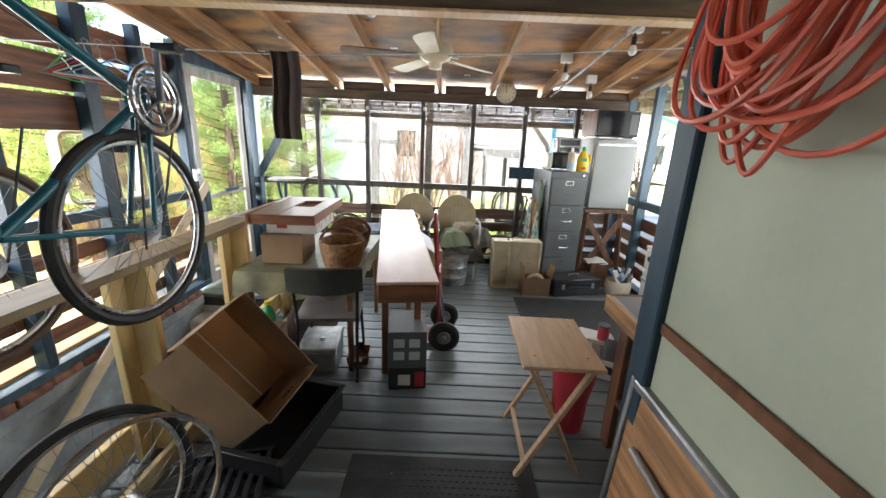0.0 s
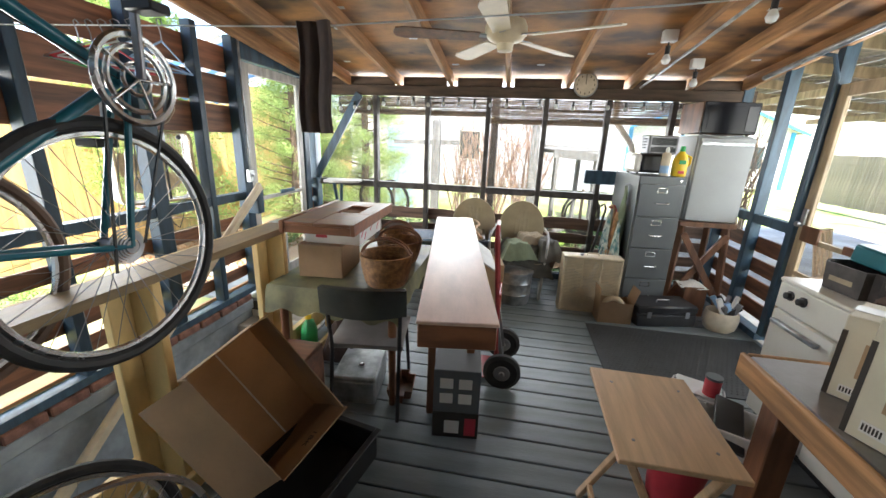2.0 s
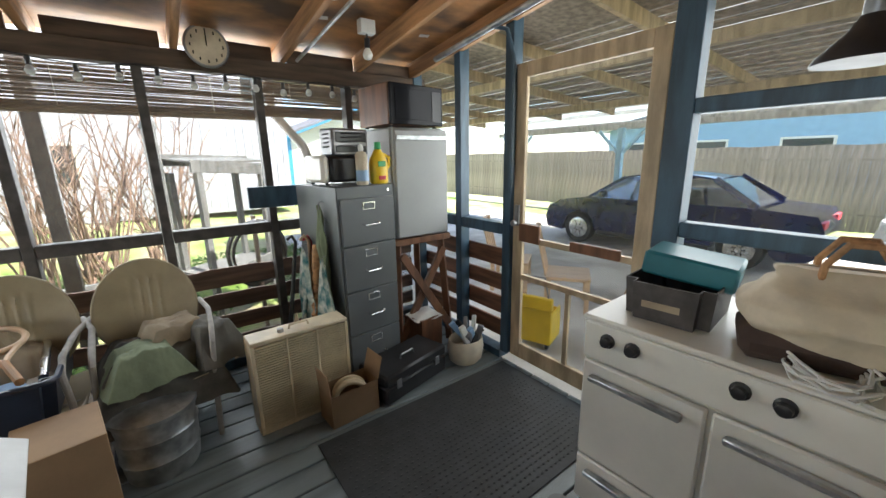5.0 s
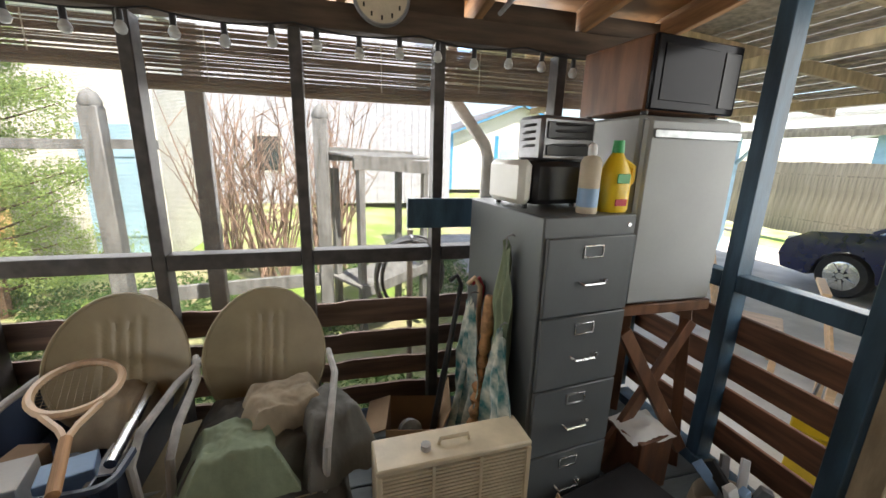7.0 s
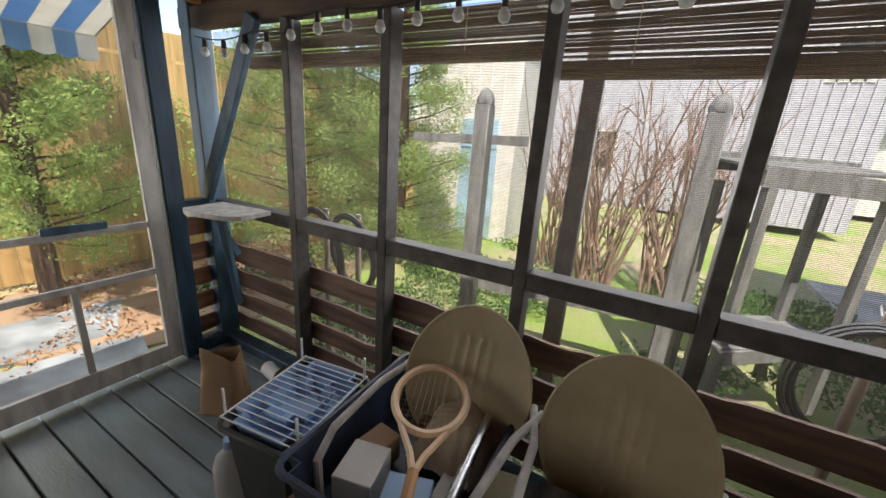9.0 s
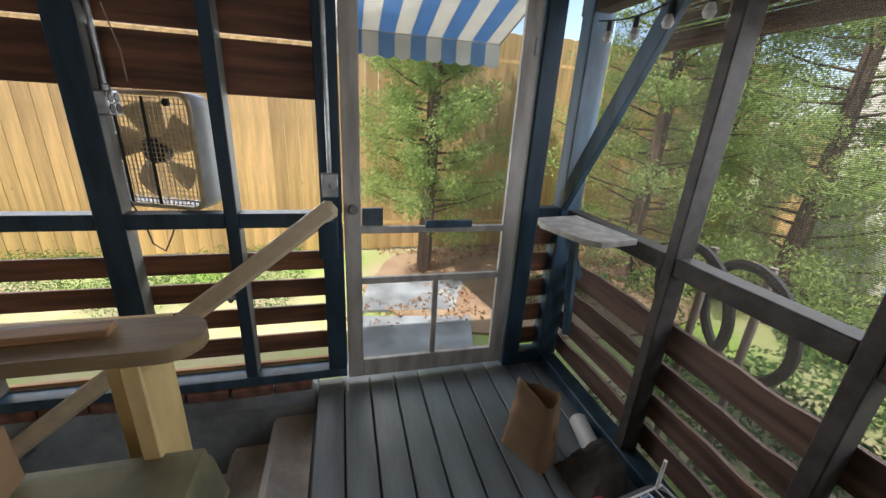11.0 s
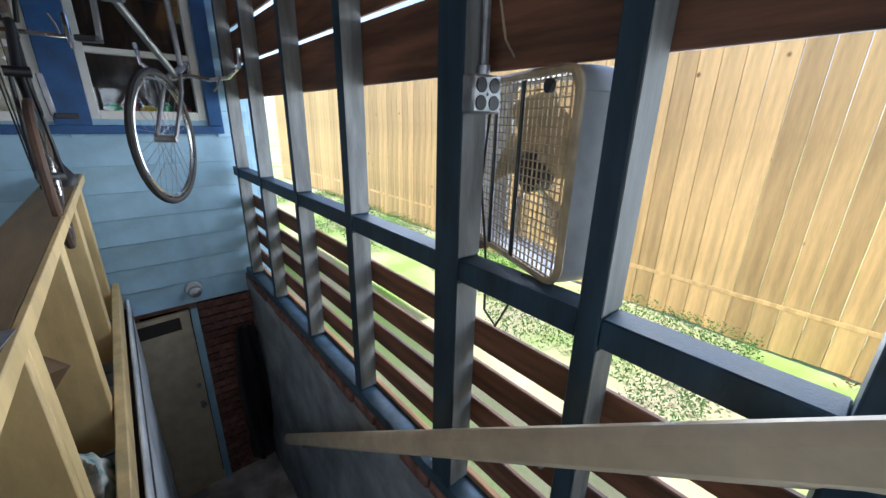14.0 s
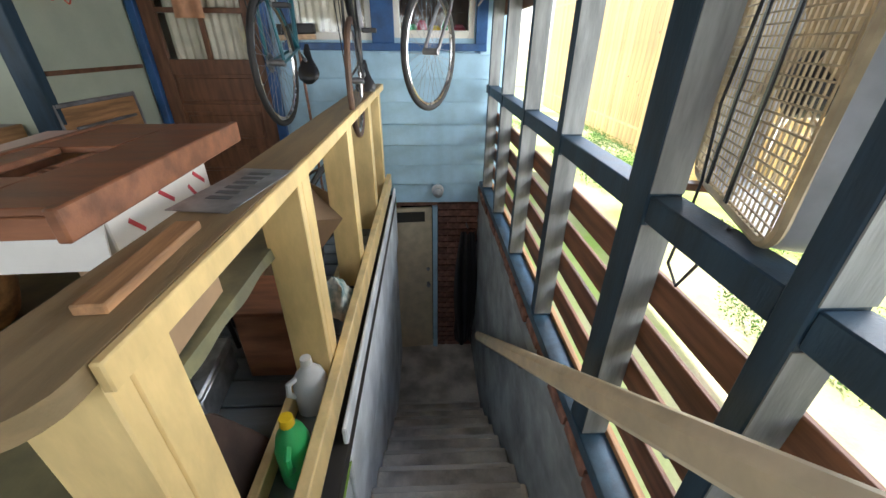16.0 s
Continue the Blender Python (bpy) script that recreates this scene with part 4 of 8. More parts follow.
# trellis posts, shelf stand and the pale shed at the back
for x, y, h in ((-0.23, 6.91, 2.02), (1.27, 7.19, 2.03)):
    t = thing("trellis_post", (x, y, -0.16), "weathered trellis post with a rounded top", "post", "trellis posts")
    part("shaft", Shape().box((-0.06, -0.06, 0), (0.06, 0.06, h - 0.06), 0.008), POSTGREY, t)
    part("cap", Shape().turned([(0.065, 0), (0.07, 0.03), (0.045, 0.09), (0, 0.12)], (0, 0, h - 0.06), seg=14), POSTGREY, t)
setting("trellis_rail", Shape().bar((-0.92, 6.98, 1.53), (-0.295, 6.96, 1.54), 0.05, 0.07).bar((-0.165, 6.96, 1.545), (0.12, 6.95, 1.55), 0.05, 0.07)
        .bar((-0.165, 6.98, 0.36), (1.205, 7.2, 0.36), 0.05, 0.12), POSTGREY, "weathered trellis rail")
setting("outer_post", Shape().box((0.645, 6.02, -0.16), (0.735, 6.08, 2.16), 0.005), DARKWOOD, "dark weathered post outside the screens")
pl = thing("plant_stand", (1.80, 7.35, -0.16), "weathered wooden potting stand with a sloped top", "stand", turn=33)
part("top", Shape().bar((-0.46, -0.22, 1.62), (0.52, -0.22, 1.56), 0.03, 0.12).bar((-0.46, 0.22, 1.68), (0.62, 0.22, 1.66), 0.03, 0.12).bar((0.0, -0.235, 1.655), (0.0, 0.235, 1.695), 0.94, 0.02), POSTGREY, pl)
part("shelf", Shape().box((-0.45, -0.26, 0.50), (0.48, 0.26, 0.53), 0.004).bar((-0.45, -0.28, 0.46), (0.48, -0.28, 0.56), 0.02, 0.1), POSTGREY, pl)
for x in (-0.38, 0.4):
    for y in (-0.2, 0.2):
        part("leg", Shape().box((x - 0.03, y - 0.03, 0), (x + 0.03, y + 0.03, 1.55), 0.004), POSTGREY, pl)
sh = thing("garden_shed", (-2.05, 10.1, -0.16), "white painted garden shed with a plank door", "shed")
part("wall", Shape().box((-0.95, 0, 0), (0.95, 1.3, 3.5), 0.01), FARWALL, sh)
for k in range(9):
    part("batten", Shape().box((-0.92 + 0.222 * k, -0.018, 0.02), (-0.875 + 0.222 * k, -0.001, 3.48), 0.003), FARWALL, sh)
part("door", Shape().box((0.0, -0.05, 0.05), (0.66, -0.02, 2.0), 0.006).box((0.0, -0.065, 1.55), (0.66, -0.051, 1.65), 0.003).box((0.0, -0.065, 0.4), (0.66, -0.051, 0.5), 0.003), SIDING, sh, "pale blue plank door")
part("roof", Shape().box((-1.1, -0.2, 3.5), (1.1, 1.5, 3.58), 0.01), ROOFG, sh)


def far_house(name, at, w, d, h, rise, wall, trim, label, win, turn=0):
    t = thing(name, at, label, "house", turn=turn)
    part("wall", Shape().box((-w / 2, 0, 0), (w / 2, d, h), 0.01), wall, t)
    g = Shape()
    g.slab([(-w / 2 - 0.3, h), (w / 2 + 0.3, h), (0, h + rise)], 0.0, d)
    for v in g.bm.verts:
        v.co = (v.co.x, v.co.z, v.co.y)
    part("gable", g, wall, t)
    for sgn in (-1, 1):
        part("roof", Shape().bar((sgn * (w / 2 + 0.45), d / 2 - 0.15, h - 0.05), (0, d / 2 - 0.15, h + rise + 0.1), 0.1, d + 0.6, up=(0, 1, 0)), ROOFG, t)
        part("barge_board", Shape().bar((sgn * (w / 2 + 0.45), -0.42, h - 0.1), (0, -0.42, h + rise + 0.05), 0.2, 0.04, up=(0, 1, 0)), trim, t)
    for x, z, ww, hh in win:
        wd = part("window", Shape().box((x - ww / 2, -0.03, z), (x + ww / 2, -0.002, z + hh), 0.003), WHITE, t)
        part("pane", Shape().box((x - ww / 2 + 0.07, -0.045, z + 0.07), (x + ww / 2 - 0.07, -0.031, z + hh - 0.07), 0), CARGLASS, wd)
    return t


nb = far_house("neighbour_house", (10.4, 22.5, -0.16), 7.4, 7, 2.75, 1.5, FARWALL, TRIMBLUE, "white neighbour house with blue gable boards", ((2.2, 0.9, 0.9, 1.2),))
for x in (-3.64, -1.2, 3.64):
    part("corner_trim", Shape().box((x - 0.1, -0.05, 0), (x + 0.1, -0.002, 2.74), 0.004), TRIMBLUE, nb)
part("door", Shape().box((-1.0, -0.05, 0.1), (-0.1, -0.002, 2.1), 0.004), SIDING, nb, "pale blue slatted door")
far_house("white_house", (0.4, 17.0, -0.16), 9.6, 6, 5.6, 1.6, LILAC, FARWALL, "pale two-storey house beyond the garden", ((-3.4, 3.4, 0.9, 1.2), (-1.2, 1.0, 0.9, 1.2), (3.9, 3.5, 0.9, 1.2)))
far_house("blue_house", (17.5, 4.0, -0.16), 16.0, 7, 2.7, 1.4, BLUEWALL, FARWALL, "light blue house behind the grey fence", tuple((x, 1.2, 1.3, 0.9) for x in (-6.5, -4.2, -1.5, 1.2, 4.0, 6.5)), turn=-90)
wh = bpy.data.objects["white_house"]
for k in range(40):
    part("batten", Shape().box((-4.75 + 0.24 * k, -0.03, 0.02), (-4.7 + 0.24 * k, -0.002, 5.58), 0.003), LILAC, wh)
for x, y, z, r in ((-0.80, 5.78, 0.80, 0.25), (-0.60, 5.86, 0.79, 0.24)):
    w = thing("old_tyre", (x, y, z - r), "worn black bicycle tyre leaning on the outside slats", "tyre", "tyres outside")
    part("tread", Shape().ring((0, 0, r), (0.25, 1, 0.1), r, 0.022, 40, 7), TYRE, w)
    part("stake", Shape().rod((0, 0.06, -0.16 - z + r), (0, 0.06, 2 * r), 0.018), OLDFENCE, w)
for x, y in ((1.86, 5.95),):
    w = thing("garden_hose", (x, y, 0.55), "dark garden hose coiled on an outside hook", "hose")
    for k in range(6):
        part("loop", Shape().ring((0.012 * k - 0.03, 0.025 * k, 0.2 - 0.01 * k), (0.1 * (k % 3 - 1), 1, 0.12), 0.20 + 0.012 * (k % 4), 0.012, 36, 6, 1.25), BLACK, w)
    part("hook", Shape().tube([(0, -0.06, 0.47), (0, 0.12, 0.47), (0, 0.15, 0.5)], 0.008, 6), STEELD, w)
    part("stake", Shape().rod((0, 0.07, -0.71), (0, 0.07, 0.5), 0.02), OLDFENCE, w)

# carport
cp = setting("carport_roof", Shape().bar((3.0, 4.4, 2.7503), (4.62, 4.4, 2.627), 0.03, 12.6, up=(0, 1, 0)), OLDFENCE, "carport roof of boards with gaps, under added milky sheets that soften the sun")
for k in range(18):
    x = 4.74 + 0.2 * k
    z = 2.72 - 0.0758 * (x - 3.4)
    part("roof_board", Shape().bar((x, -1.9, z + 0.01 * (k % 2)), (x, 10.7, z + 0.01 * ((k + 1) % 2)), 0.168, 0.02), OLDFENCE, cp)
# added sheets: glow through the board gaps, keep sun stripes off the concrete
for k in range(14):
    x = 4.82 + 0.36 * k
    z = 2.72 - 0.0758 * (x - 3.4)
    part("roof_sheet", Shape().bar((x, -1.9, z + 0.06 + 0.02 * (k % 2)), (x, 10.7, z + 0.06 + 0.02 * (k % 2)), 0.40, 0.006), SUNDIFFUSER, cp, "added milky sheet that softens the sun over the carport")
for k in range(11):
    y = -1.5 + 1.15 * k
    part("rafter", Shape().bar((3.4, y, 2.63), (8.22, y, 2.265), 0.12, 0.05, up=(0, 1, 0)), TANFRAME, cp)
for x, z in ((5.0, 2.44), (7.0, 2.29), (9.35, 2.11)):
    part("purlin", Shape().box((x - 0.045, -1.8, z - 0.1), (x + 0.045, 10.6, z + 0.0), 0.004), TANFRAME if x < 8 else FRAMEW, cp)
part("gutter", Shape().rod((9.66, -1.8, 2.14), (9.66, 10.6, 2.14), 0.06), FRAMEW, cp)
for y in (9.8, 6.9, 2.6, -1.2):
    p = thing("carport_post", (9.2, y, -0.27), "light blue painted carport post with braces", "post", "carport posts")
    part("shaft", Shape().box((-0.06, -0.06, 0), (0.06, 0.06, 2.3), 0.006), SIDING, p)
    for sgn in (-1, 1):
        part("brace", Shape().bar((0, sgn * 0.06, 1.8), (0, sgn * 0.5, 2.26), 0.05, 0.06), SIDING, p)


def car(at, turn, paint, label):
    """A four-door saloon; local x runs from its tail to its nose."""
    c = thing("car", at, label, "car", turn=turn)
    prof = [(-2.2, 0.32), (-2.24, 0.7), (-2.15, 0.90), (-1.5, 0.955), (1.2, 0.955), (1.85, 0.86), (2.15, 0.68), (2.22, 0.45), (2.15, 0.25), (1.78, 0.22)]

    def arch(cx):
        return [(cx + 0.36 * math.cos(u), 0.30 + 0.36 * math.sin(u)) for u in (math.pi * q / 8 for q in range(9))]

    prof += arch(1.38) + arch(-1.35) + [(-1.8, 0.22), (-2.1, 0.25)]
    s = Shape()
    s.slab(prof, -0.85, 0.85)
    for v in s.bm.verts:
        x, z, y = v.co
        v.co = (x, y * (1 - 0.05 * (abs(x) / 2.2) ** 4), z)
    part("body", s, paint, c)

    def side(x, z):
        """The cabin's side leans in towards the roof."""
        return Vector((x, 0.84 - 0.40 * (z - 0.95), z))

    rf = Shape()
    rf.sheet(lambda u, v: (-0.92 + 1.52 * u, (v - 0.5) * 1.34, 1.345 + 0.085 * math.sin(math.pi * u) ** 0.7 + 0.03 * math.sin(math.pi * v)), 16, 10, 0.03)
    part("roof", rf, paint, c)
    for x0, x1 in ((1.16, 0.56), (-1.48, -0.90)):
        g = Shape()
        f = g.bm.faces.new([g.bm.verts.new(p) for p in ((x0, -0.8, 0.96), (x0, 0.8, 0.96), (x1, 0.66, 1.36), (x1, -0.66, 1.36))])
        bmesh.ops.solidify(g.bm, geom=[f], thickness=0.005)
        part("windscreen", g, PANE, c).visible_shadow = False
    for sgn in (-1, 1):
        m = Matrix.Diagonal((1, sgn, 1, 1))
        for name, a, b, wd in (("pillar", side(-1.5, 0.955), side(-0.88, 1.36), 0.10), ("pillar", side(1.18, 0.955), side(0.56, 1.36), 0.05), ("pillar", side(-0.10, 0.955), side(-0.12, 1.37), 0.07)):
            part(name, Shape().bar(m @ a, m @ b, wd, 0.03, 0.004, up=(0, 1, 0)), paint, c)
        for x0, x1, q0, q1 in ((-1.38, -0.15, -0.84, -0.15), (-0.06, 1.1, -0.08, 0.54)):
            g = Shape()
            vs = [g.bm.verts.new(m @ p) for p in (side(x0, 0.96), side(x1, 0.96), side(q1, 1.35), side(q0, 1.35))]
            f = g.bm.faces.new(vs)
            bmesh.ops.solidify(g.bm, geom=[f], thickness=0.005)
            part("window", g, PANE, c).visible_shadow = False
        part("seat", Shape().box((-0.2, sgn * 0.36 - 0.2, 0.9), (-0.05, sgn * 0.36 + 0.2, 1.12), 0.04).box((-0.18, sgn * 0.36 - 0.1, 1.12), (-0.08, sgn * 0.36 + 0.1, 1.27), 0.03), DARKCLOTH, c)
        for x in (0.98, -0.09, -0.98):
            part("door_seam", Shape().box((x - 0.006, sgn * 0.851 - 0.002, 0.34), (x + 0.006, sgn * 0.851 + 0.002, 0.96), 0), BLACK, c)
        part("side_trim", Shape().box((-0.95, sgn * 0.851 - 0.006, 0.50), (0.95, sgn * 0.851 + 0.012, 0.545), 0.005), paint, c)
        part("sill", Shape().box((-0.95, sgn * 0.845 - 0.02, 0.23), (0.98, sgn * 0.845 + 0.01, 0.31), 0.008), BLACK, c)
        for x in (0.45, -0.6):
            part("door_handle", Shape().box((x - 0.09, sgn * 0.852 - 0.008, 0.86), (x + 0.09, sgn * 0.852 + 0.01, 0.89), 0.006), paint, c)
        part("mirror", Shape().box((0.78, sgn * 0.95 - 0.09, 0.98), (0.9, sgn * 0.95 + 0.07, 1.1), 0.02), paint, c)
        part("tail_light", Shape().box((-2.23, sgn * 0.62 - 0.16, 0.68), (-2.12, sgn * 0.62 + 0.16, 0.82), 0.01), REDP, c, "red tail light")
        part("headlight", Shape().box((2.02, sgn * 0.6 - 0.18, 0.62), (2.17, sgn * 0.6 + 0.18, 0.74), 0.02), CLEARP, c)
        for x in (1.38, -1.35):
            w = part("wheel", Shape().turned([(0.20, -0.09), (0.29, -0.10), (0.315, -0.06), (0.315, 0.06), (0.29, 0.10), (0.20, 0.09)], (x, sgn * 0.76, 0.315), (0, 1, 0), 28), TYRE, c)
            hub = Shape().turned([(0.2, 0.05), (0.205, 0.09), (0.17, 0.10), (0.05, 0.085), (0.045, 0.105), (0, 0.105)], (x, sgn * 0.76, 0.315), (0, sgn, 0), 28)
            for k in range(7):
                u = 2 * math.pi * k / 7
                hub.bar((x + 0.05 * math.cos(u), sgn * 0.865, 0.315 + 0.05 * math.sin(u)), (x + 0.19 * math.cos(u), sgn * 0.858, 0.315 + 0.19 * math.sin(u)), 0.045, 0.02, up=(0, 1, 0))
            part("hubcap", hub, CHROME, w, "bright spoked hubcap")
    return c


car((9.02, 5.72, -0.27), 92, CARBLUE, "dark navy saloon car parked under the carport")
car((11.3, 1.0, -0.36), 92, GREYCAR, "pale silver saloon car parked beyond the carport")
bk = thing("yellow_bucket", (4.0, 4.72, -0.27), "yellow plastic mop bucket standing by the screen door", "bucket", turn=20)
part("pail", Shape().box((-0.13, -0.16, 0.06), (0.13, 0.16, 0.075), 0.004).box((-0.15, -0.18, 0.06), (-0.135, 0.18, 0.40), 0.006).box((0.135, -0.18, 0.06), (0.15, 0.18, 0.34), 0.006).box((-0.135, -0.18, 0.06), (0.135, -0.165, 0.37), 0.006)
     .box((-0.135, 0.165, 0.06), (0.135, 0.18, 0.37), 0.006).box((-0.17, -0.19, 0.40), (-0.12, 0.19, 0.52), 0.01), YELP, bk)
part("handle", Shape().tube([(-0.14, -0.15, 0.5), (-0.18, -0.12, 0.72), (-0.18, 0.12, 0.72), (-0.14, 0.15, 0.5)], 0.009, 6), STEELD, bk)
for x in (-0.11, 0.11):
    for y in (-0.14, 0.14):
        part("caster", Shape().turned([(0.03, -0.012), (0.03, 0.012)], (x, y, 0.03), (0, 1, 0), 14), BLACK, bk)
sw_ = thing("saw_horse", (5.85, 4.35, -0.27), "worn wooden saw horse standing in the carport", "saw horse", turn=60)
part("beam", Shape().box((-0.4, -0.05, 0.56), (0.4, 0.05, 0.64), 0.006), PINE, sw_)
for x in (-0.3, 0.3):
    for y in (-1, 1):
        part("leg", Shape().bar((x + 0.08 * (1 if x > 0 else -1), y * 0.22, 0.0), (x, y * 0.055, 0.63), 0.03, 0.09), PINE, sw_)
bt_ = thing("blue_tub", (6.0, 4.0, -0.27), "blue plastic tub on an upturned crate", "tub")
part("crate", Shape().box((-0.2, -0.2, 0), (0.2, 0.2, 0.32), 0.006), STAINX, bt_)
part("pail", Shape().turned([(0.17, 0.33), (0.18, 0.335), (0.23, 0.56), (0.245, 0.57), (0.235, 0.58), (0.215, 0.56), (0.165, 0.35)], seg=28), BLUEP, bt_)
for y, lab in ((5.1, "wooden garden chair in the carport"), (6.0, "wooden garden chair in the carport")):
    gc = thing("garden_chair", (5.0, y, -0.27), lab, "chair", "chairs in the carport", turn=35)
    part("seat", Shape().box((-0.25, -0.25, 0.38), (0.25, 0.25, 0.42), 0.006), PINE, gc)
    for k in range(5):
        part("back_slat", Shape().bar((-0.2 + 0.1 * k, 0.24, 0.42), (-0.2 + 0.1 * k, 0.36, 0.95), 0.06, 0.018), PINE, gc)
    part("back_rail", Shape().bar((-0.25, 0.375, 0.95), (0.25, 0.375, 0.95), 0.05, 0.03), PINE, gc)
    for x in (-0.22, 0.22):
        for yy in (-0.22, 0.22):
            part("leg", Shape().box((x - 0.025, yy - 0.025, 0), (x + 0.025, yy + 0.025, 0.38), 0.004), PINE, gc)


# ---- railing along the stairs ----
railing = thing("stair_railing", (0, 0, 0), "pale yellow painted railing with a worn plank top", "railing")
end = [(RAIL_X0 + 0.076 + 0.076 * math.cos(u), RAIL_END - 0.076 + 0.076 * math.sin(u)) for u in (math.pi * k / 12 for k in range(13))]
part("top_plank", Shape().slab([(RAIL_X0, HOUSE_Y + 0.02), (RAIL_X1, HOUSE_Y + 0.02)] + end, 1.0, 1.035), TOPPLANK, railing, "worn brown rail top with rounded end")
part("edge_strip", Shape().box((RAIL_X0 - 0.018, HOUSE_Y + 0.02, 0.985), (RAIL_X0 - 0.001, RAIL_END - 0.1, 1.0345), 0.003), YELLOW, railing, "yellow edge strip")
for y in (3.80, 2.98, 2.12, 1.28, 0.62):
    part("post", Shape().box((RAIL_X0 + 0.005, y - 0.02, 0.0), (RAIL_X0 + 0.15, y + 0.02, 0.999), 0.004), YELLOW, railing)
    part("post", Shape().box((RAIL_X0 + 0.005, y - 0.11, 0.0), (RAIL_X0 + 0.043, y - 0.0205, 0.999), 0.004), YELLOW, railing)
part("low_rail", Shape().box((RAIL_X0 - 0.045, HOUSE_Y + 0.05, 0.06), (RAIL_X0 - 0.001, STAIR_TOP - 0.1, 0.20), 0.005), YELLOW, railing)
part("low_rail", Shape().box((RAIL_X0 + 0.15, 0.62, 0.0), (RAIL_X0 + 0.185, 3.82, 0.09), 0.005), YELLOW, railing)
hr = thing("handrail", (0, 0, 0), "worn cream wooden handrail sloping down the stairs", "handrail")
part("rail", Shape().bar((-1.375, 4.21, 1.105), (-1.40, 1.35, -1.14), 0.056, 0.09, 0.022), CREAM, hr)
for y in (3.7, 2.68, 1.7):
    z = 1.105 + (y - 4.21) * (2.245 / 2.86)
    part("bracket", Shape().tube([(-1.395, y, z - 0.035), (-1.42, y, z - 0.09), (-1.488, y, z - 0.10)], 0.009, 6), STEELD, hr)
hp = setting("rail_block", Shape().box((-1.474, 4.13, 0.84), (-1.36, 4.22, 1.03), 0.005), SLATE, "slate blue block holding the handrail")

# ---- main furniture ----
# narrow bench with a pinkish board top
bench = thing("narrow_bench", (0.64, 3.2, 0), "narrow tall wooden bench with a scuffed pinkish top", "bench", turn=8.8)
part("top", Shape().box((-0.145, -1.07, 0.955), (0.145, 0.80, 0.97), 0.003), BEECH, bench)
part("apron", Shape().box((-0.14, -1.06, 0.86), (0.14, 0.79, 0.954), 0.004), REDWOOD, bench)
for x in (-0.11, 0.11):
    for y in (-0.33, 0.72):
        part("leg", Shape().box((x - 0.022, y - 0.022, 0), (x + 0.022, y + 0.022, 0.859), 0.004), WALNUT, bench)

# filing cabinet
def filing_cabinet(at, turn):
    c = thing("filing_cabinet", at, "tall grey steel filing cabinet with four drawers", "cabinet", turn=turn)
    w, d, h = 0.42, 0.62, 1.335
    part("body", Shape().box((-w / 2, 0.02, 0.0), (w / 2, d, h), 0.006), CABINET, c)
    for k in range(4):
        z = 0.05 + k * 0.3045
        dr = part("drawer", Shape().box((-w / 2 + 0.012, 0.0, z), (w / 2 - 0.012, 0.019, z + 0.297), 0.004), CABINET, c)
        zc = z + 0.245
        lf = Shape().box((-0.045, -0.006, zc - 0.024), (0.045, 0.0, zc - 0.018), 0.001).box((-0.045, -0.006, zc + 0.018), (0.045, 0.0, zc + 0.024), 0.001).box((-0.045, -0.006, zc - 0.018), (-0.039, 0, zc + 0.018), 0.001).box((0.039, -0.006, zc - 0.018), (0.045, 0, zc + 0.018), 0.001)
        part("label_frame", lf, CHROME, dr, "bright metal label frame")
        part("card", Shape().box((-0.039, -0.002, zc - 0.018), (0.039, -0.0005, zc + 0.018), 0), CABINET, dr)
        part("handle", Shape().tube([(-0.05, 0, z + 0.13), (-0.045, -0.025, z + 0.125), (0.045, -0.025, z + 0.125), (0.05, 0, z + 0.13)], 0.006, 6), CHROME, dr, "bright metal handle")
        part("latch", Shape().box((0.06, -0.012, z + 0.12), (0.075, 0, z + 0.135), 0.002), CHROME, dr)
    part("lock", Shape().turned([(0.009, 0), (0.009, 0.006)], (0.15, 0.0, 1.30), (0, -1, 0), 10), CHROME, c)
    return c


CAB_TOP = 1.335
filing_cabinet((2.318, 4.75, 0), 6)

# white fridge on a wooden stand
stand = thing("wooden_stand", (2.82, 5.12, 0), "dark wooden trestle stand under the fridge", "stand")
for x in (-0.22, 0.22):
    for y in (-0.2, 0.2):
        part("leg", Shape().bar((x * 1.1, y * 1.15, 0), (x * 0.9, y * 0.9, 0.87), 0.05, 0.05), WALNUT, stand)
part("brace", Shape().bar((-0.23, -0.235, 0.12), (0.2, -0.215, 0.8), 0.03, 0.06), WALNUT, stand)
part("brace", Shape().bar((0.23, -0.265, 0.12), (-0.2, -0.245, 0.8), 0.03, 0.06), WALNUT, stand)
part("top", Shape().box((-0.25, -0.25, 0.871), (0.25, 0.25, 0.92), 0.005), WALNUT, stand)
fr = thing("small_fridge", (2.82, 5.12, 0.92), "small dull white fridge standing on a wooden stand", "fridge")
part("body", Shape().box((-0.23, -0.20, 0), (0.23, 0.26, 0.79), 0.012), FRIDGE, fr)
part("door", Shape().box((-0.228, -0.255, 0.008), (0.228, -0.205, 0.775), 0.012), FRIDGE, fr)
part("handle", Shape().box((-0.215, -0.266, 0.70), (0.215, -0.2555, 0.735), 0.004), GALV, fr, "dull metal door grip")
mw = thing("microwave", (2.80, 5.10, 1.712), "black fronted microwave oven with brown sides", "microwave", turn=6)
part("body", Shape().box((-0.24, -0.17, 0.012), (0.24, 0.2, 0.285), 0.006), WALNUT, mw, "brown case")
part("front", Shape().box((-0.238, -0.195, 0.014), (0.238, -0.171, 0.283), 0.006), GLOSSB, mw)
part("window", Shape().box((-0.2, -0.199, 0.05), (0.09, -0.1955, 0.25), 0.002), GLOSSB, mw)
